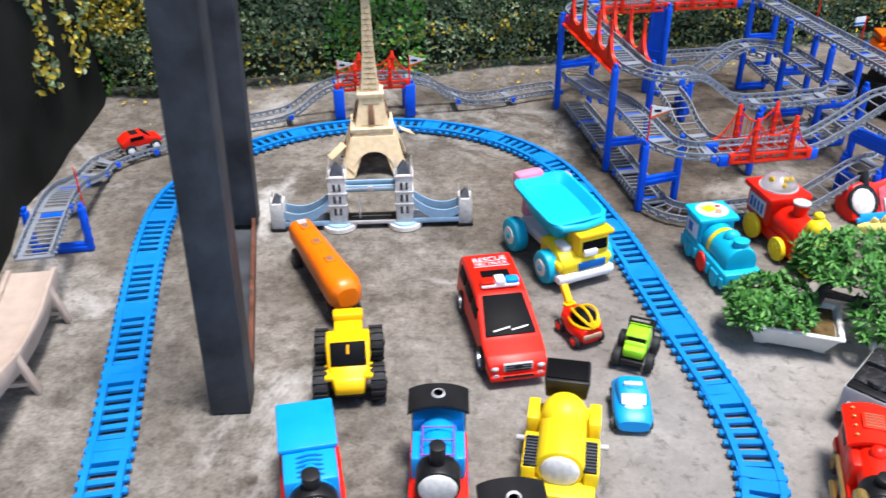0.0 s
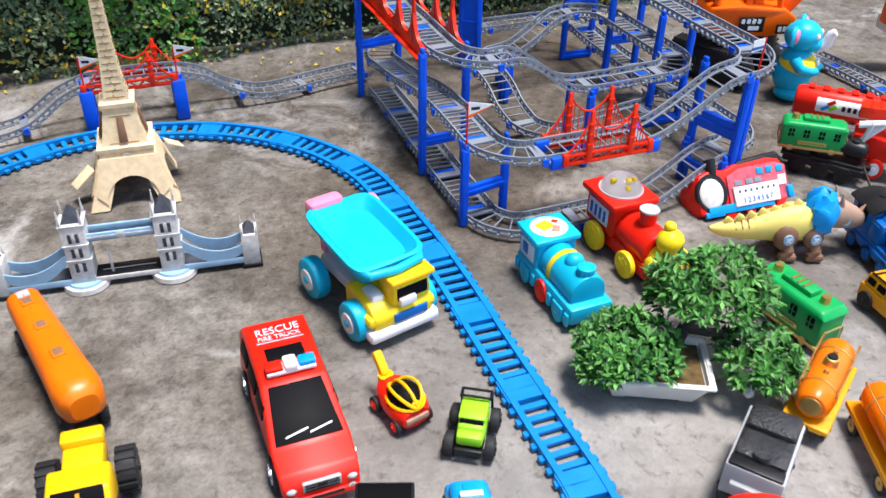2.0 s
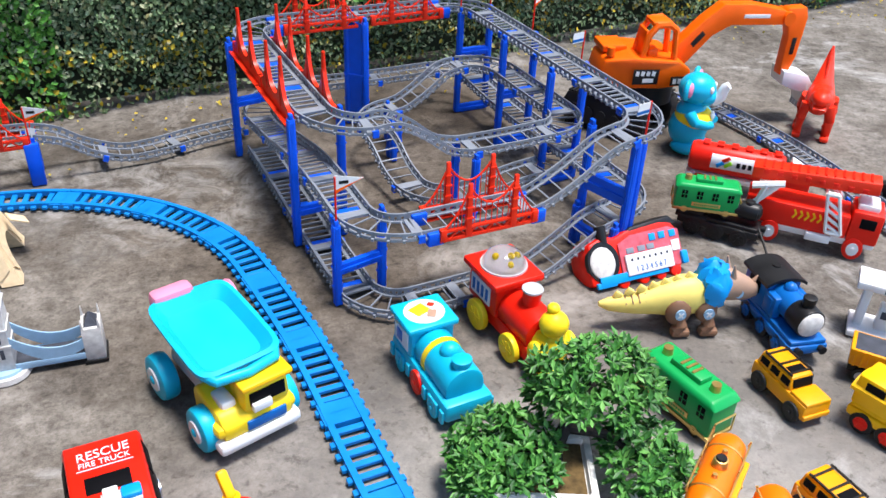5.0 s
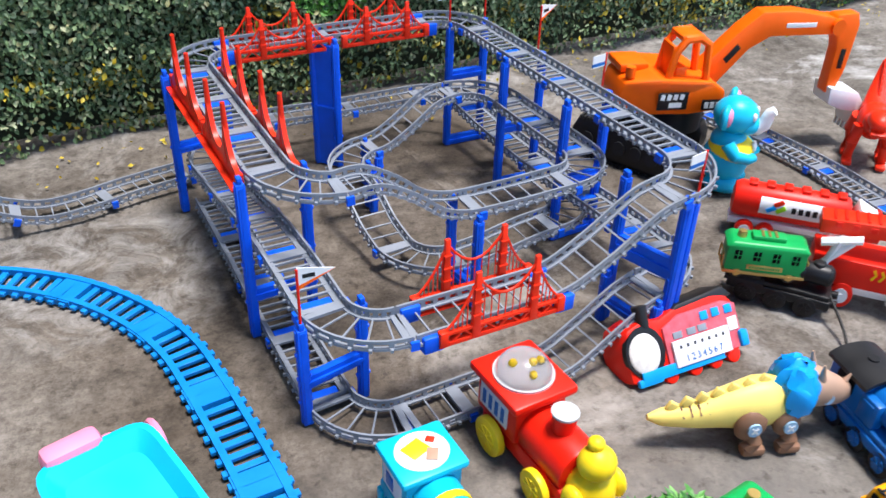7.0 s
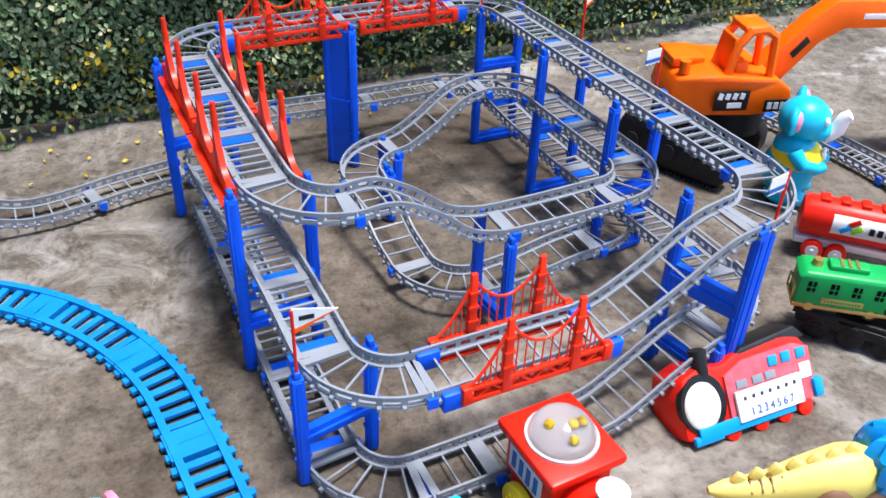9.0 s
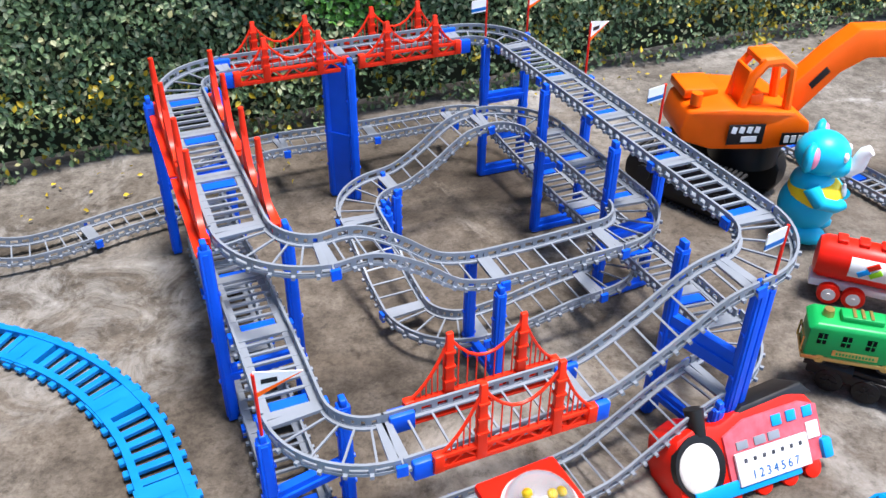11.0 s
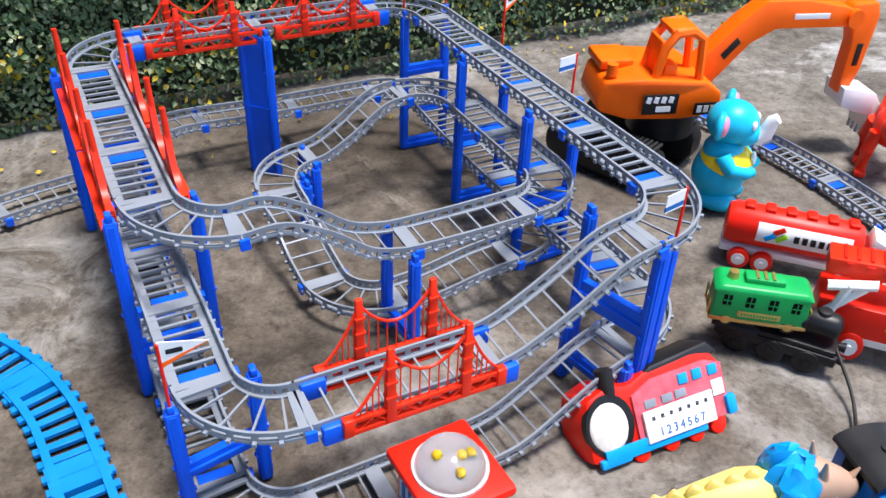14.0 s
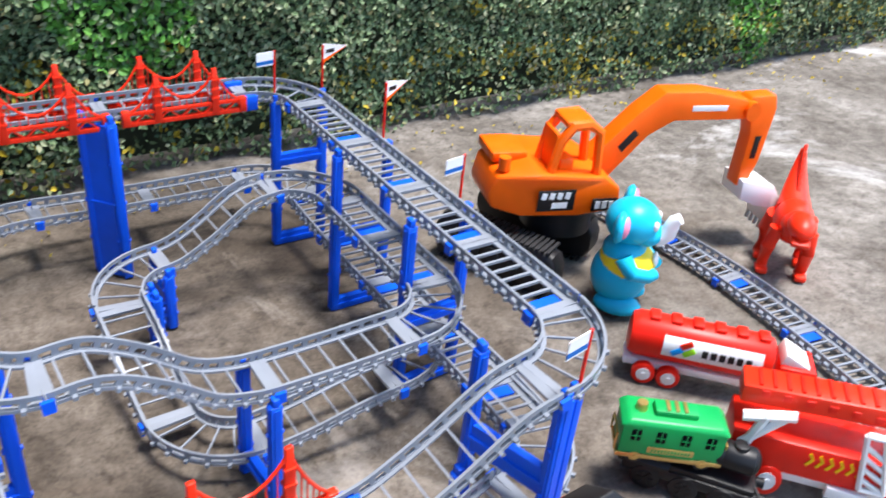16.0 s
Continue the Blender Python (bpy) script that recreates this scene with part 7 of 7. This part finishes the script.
def bonsai():
    pot = thing("bonsai", 0.425, 1.022, 0, -15, "artificial bonsai with green leaf pads in a white tray", "plant")
    bm = bmesh.new()
    rows = []
    for sx, sy, z in ((0.04, 0.026, 0.004), (0.052, 0.036, 0.03), (0.056, 0.04, 0.031), (0.056, 0.04, 0.035), (0.05, 0.034, 0.035), (0.048, 0.032, 0.026)):
        rows.append([bm.verts.new((a * sx, b * sy, z)) for a, b in ((1, 1), (-1, 1), (-1, -1), (1, -1))])
    for a, b in zip(rows, rows[1:]):
        for j in range(4):
            bm.faces.new((a[j], a[(j + 1) % 4], b[(j + 1) % 4], b[j]))
    bm.faces.new(rows[0][::-1])
    bm.faces.new(rows[-1])
    bmesh.ops.bevel(bm, geom=bm.edges[:], offset=0.0012, segments=2, affect="EDGES")
    part("tray", bm, "offwhite", pot, "white plastic tray")
    for s in (-1, 1):
        for k in (-1, 1):
            part("foot", box((s * 0.034, k * 0.018, 0.003), (0.014, 0.01, 0.006), 0.001), "offwhite", pot)
    part("soil", box((0, 0, 0.028), (0.094, 0.062, 0.005), 0.001), "soil", pot)
    bm = tube([(0.02, 0.008, 0.026), (0.02, 0.016, 0.04), (0.03, 0.028, 0.055), (0.042, 0.04, 0.07), (0.055, 0.052, 0.09)], 0.009, 10, None, 0.5)
    tube([(0.02, 0.016, 0.04), (-0.012, 0.006, 0.046), (-0.045, -0.002, 0.044)], 0.006, 8, bm, 0.5)
    tube([(0.03, 0.028, 0.055), (0.065, 0.02, 0.056), (0.1, 0.004, 0.044)], 0.006, 8, bm, 0.5)
    part("trunk", bm, "bark", pot)
    rnd = random.Random(12)
    pads = [((-0.03, 0.004, 0.046), (0.05, 0.052, 0.024)), ((0.06, 0.056, 0.084), (0.062, 0.055, 0.04)), ((0.105, 0.0, 0.042), (0.042, 0.045, 0.026)), ((0.028, 0.065, 0.066), (0.035, 0.035, 0.022)), ((-0.055, -0.012, 0.036), (0.025, 0.03, 0.02))]
    for (cx, cy, cz), (rx, ry, rz) in pads:
        pl = []
        for i in range(int(190 * rx * ry / 0.0023)):
            a, q, e = rnd.uniform(0, 6.3), rnd.random() ** 0.5, rnd.random()
            bump = 1 + 0.22 * noise.noise(Vector((a * 1.5, cx * 90, 1)))
            x, y = cx + rx * q * math.cos(a) * bump, cy + ry * q * math.sin(a) * bump
            z = cz + rz * math.sqrt(max(0, 1 - q * q)) * rnd.uniform(-0.35, 1.0) + rnd.gauss(0, 0.002)
            n = 6
            tilt = Vector((math.cos(a) * q + rnd.gauss(0, 0.4), math.sin(a) * q + rnd.gauss(0, 0.4), 0.9)).normalized()
            qt = tilt.to_track_quat("Z", "Y")
            for j in range(n):
                b = 2 * math.pi * j / n + rnd.random()
                out = qt @ Vector((math.cos(b), math.sin(b), 0.45)).normalized()
                pl.append((Vector((x, y, z)) + out * 0.0062, out, rnd.uniform(0.0095, 0.0145)))
        verts, faces = [], []
        for p, out, s in pl:
            out = Vector(out)
            sd = out.cross(Vector((0, 0, 1))).normalized() * s * 0.2
            up = out.cross(sd).normalized() * s * 0.06
            k = len(verts)
            verts += [p - out * s * 0.5, p + sd, p + out * s * 0.5, p - sd, p + up]
            faces += [(k, k + 1, k + 4), (k + 1, k + 2, k + 4), (k + 2, k + 3, k + 4), (k + 3, k, k + 4)]
        me = bpy.data.meshes.new("leaf_pad")
        me.from_pydata([tuple(v) for v in verts], [], faces)
        me.materials.append(M["bonsai"])
        ob = new("leaf_pad", me)
        ob.parent = pot
        tagged(ob, "cluster of narrow green plastic leaves", kind="stuff")
    bm = bmesh.new()
    for i in range(20):
        ball((0.105 + rnd.uniform(-0.03, 0.03), -0.012 + rnd.uniform(-0.03, 0.02), 0.03 + rnd.uniform(-0.006, 0.008)), rnd.uniform(0.003, 0.006), bm, 8)
    part("blossom", bm, "petal", pot)


def trestle():
    t = thing("ramp_trestle", -0.52, 1.0, 0, 8, "pale timber-coloured plastic ramp on splayed trestle legs", "toy ramp")
    pts = [(0.075, 0.062), (0.04, 0.058), (0.0, 0.05), (-0.05, 0.05), (-0.1, 0.056), (-0.15, 0.07), (-0.2, 0.08)]
    bm = prism(pts + [(x, z - 0.024) for x, z in pts[::-1]], 0.006, bevel=0.001, y0=-0.028)
    part("side_panel", bm, "wood", t)
    bm = prism(pts + [(x, z - 0.024) for x, z in pts[::-1]], 0.006, bevel=0.001, y0=0.028)
    part("side_panel", bm, "wood", t)
    bm = prism([(x, z - 0.006) for x, z in pts] + [(x, z - 0.01) for x, z in pts[::-1]], 0.052)
    part("ramp_bed", bm, "wood", t)
    for x in (0.04, -0.1):
        for s in (-1, 1):
            part("leg", box((x, s * 0.034, 0.028), (0.011, 0.006, 0.06), 0.001, (s * 14, 0, 0)), "wood", t)
        part("leg_brace", box((x, 0, 0.014), (0.006, 0.066, 0.006), 0.001), "wood", t)
    t.matrix_world = pose(-0.522, 0.982, 0, 0, 0, 100)


def station():
    t = thing("filling_station", 0.93, 1.155, 0, -40, "white plastic toy filling station canopy with pumps", "toy building")
    part("base", box((0, 0, 0.004), (0.1, 0.05, 0.008), 0.002), "white", t)
    for x in (-0.04, 0.04):
        part("pillar", box((x, 0, 0.036), (0.01, 0.014, 0.06), 0.002), "white", t)
    part("canopy", box((0, 0, 0.069), (0.11, 0.04, 0.01), 0.002), "white", t)
    part("canopy_mark", box((0, -0.0205, 0.069), (0.05, 0.001, 0.005)), "slate", t)
    for x in (-0.014, 0.014):
        pm = part("pump", box((x, 0, 0.024), (0.016, 0.016, 0.034), 0.002), "white", t)
        part("pump_screen", box((x, -0.0083, 0.03), (0.01, 0.001, 0.01)), "slate", pm)


def small_tipper():
    t = thing("tipper_truck", 0.868, 1.082, 0, -42, "amber yellow toy tipper truck with ribbed bed", "toy truck")
    part("chassis", box((0, 0, 0.014), (0.09, 0.026, 0.008), 0.001), "black", t)
    bd = part("bed", box((-0.016, 0, 0.033), (0.06, 0.036, 0.022), 0.0015, taper=1.08), "amber", t)
    bm = bmesh.new()
    for i in range(8):
        for s in (-1, 1):
            box((-0.041 + i * 0.007, s * 0.0185, 0.033), (0.0025, 0.0025, 0.02), bm=bm)
    part("bed_ribs", bm, "amber", bd)
    part("bed_floor", box((-0.016, 0, 0.0435), (0.056, 0.033, 0.0016)), "slate", bd)
    cb = part("cab", box((0.032, 0, 0.031), (0.026, 0.034, 0.026), 0.003), "amber", t)
    part("windscreen", box((0.0455, 0, 0.036), (0.0012, 0.028, 0.01), 0.0004), "dark", cb)
    for s in (-1, 1):
        for x in (-0.03, -0.01, 0.03):
            wheel(t, x, s * 0.014, 0.0095, 0.007, "silver")


def dark_car():
    t = thing("race_car", 1.158, 1.44, 0, -70, "small black toy car with chunky wheels", "toy car")
    part("body", prism([(-0.034, 0.012), (-0.034, 0.022), (-0.016, 0.032), (0.006, 0.032), (0.016, 0.022), (0.034, 0.018), (0.036, 0.012)], 0.03, bevel=0.002), "black", t)
    part("windscreen", box((0.0105, 0, 0.0272), (0.014, 0.024, 0.001), 0.0003, (0, 44, 0)), "dark", t)
    for s in (-1, 1):
        for x in (-0.02, 0.021):
            wheel(t, x, s * 0.018, 0.011, 0.008, "silver")


tower_model()
bascule_bridge()
elephant()
red_dinosaur()
horned_dinosaur()
bonsai()
trestle()
station()
small_tipper()
dark_car()
steam_loco("diesel_engine", 0.815, 1.005, -66, "yellow toy engine with red wheels", 0.095, 0.042, 0.058, "yellow", "yellow", "yellow", "yellow", "stone", 0.04, wheels="red")
wire = thing("cable", 0, 0, 0, 0, "thin black cable lying between the toys", "cable")
part("cord", tube(spline([(0.875, 1.372, 0.03), (0.868, 1.33, 0.012), (0.852, 1.30, 0.006), (0.826, 1.275, 0.02), (0.81, 1.255, 0.03)], 0.006), 0.0018, 6), "wire", wire)
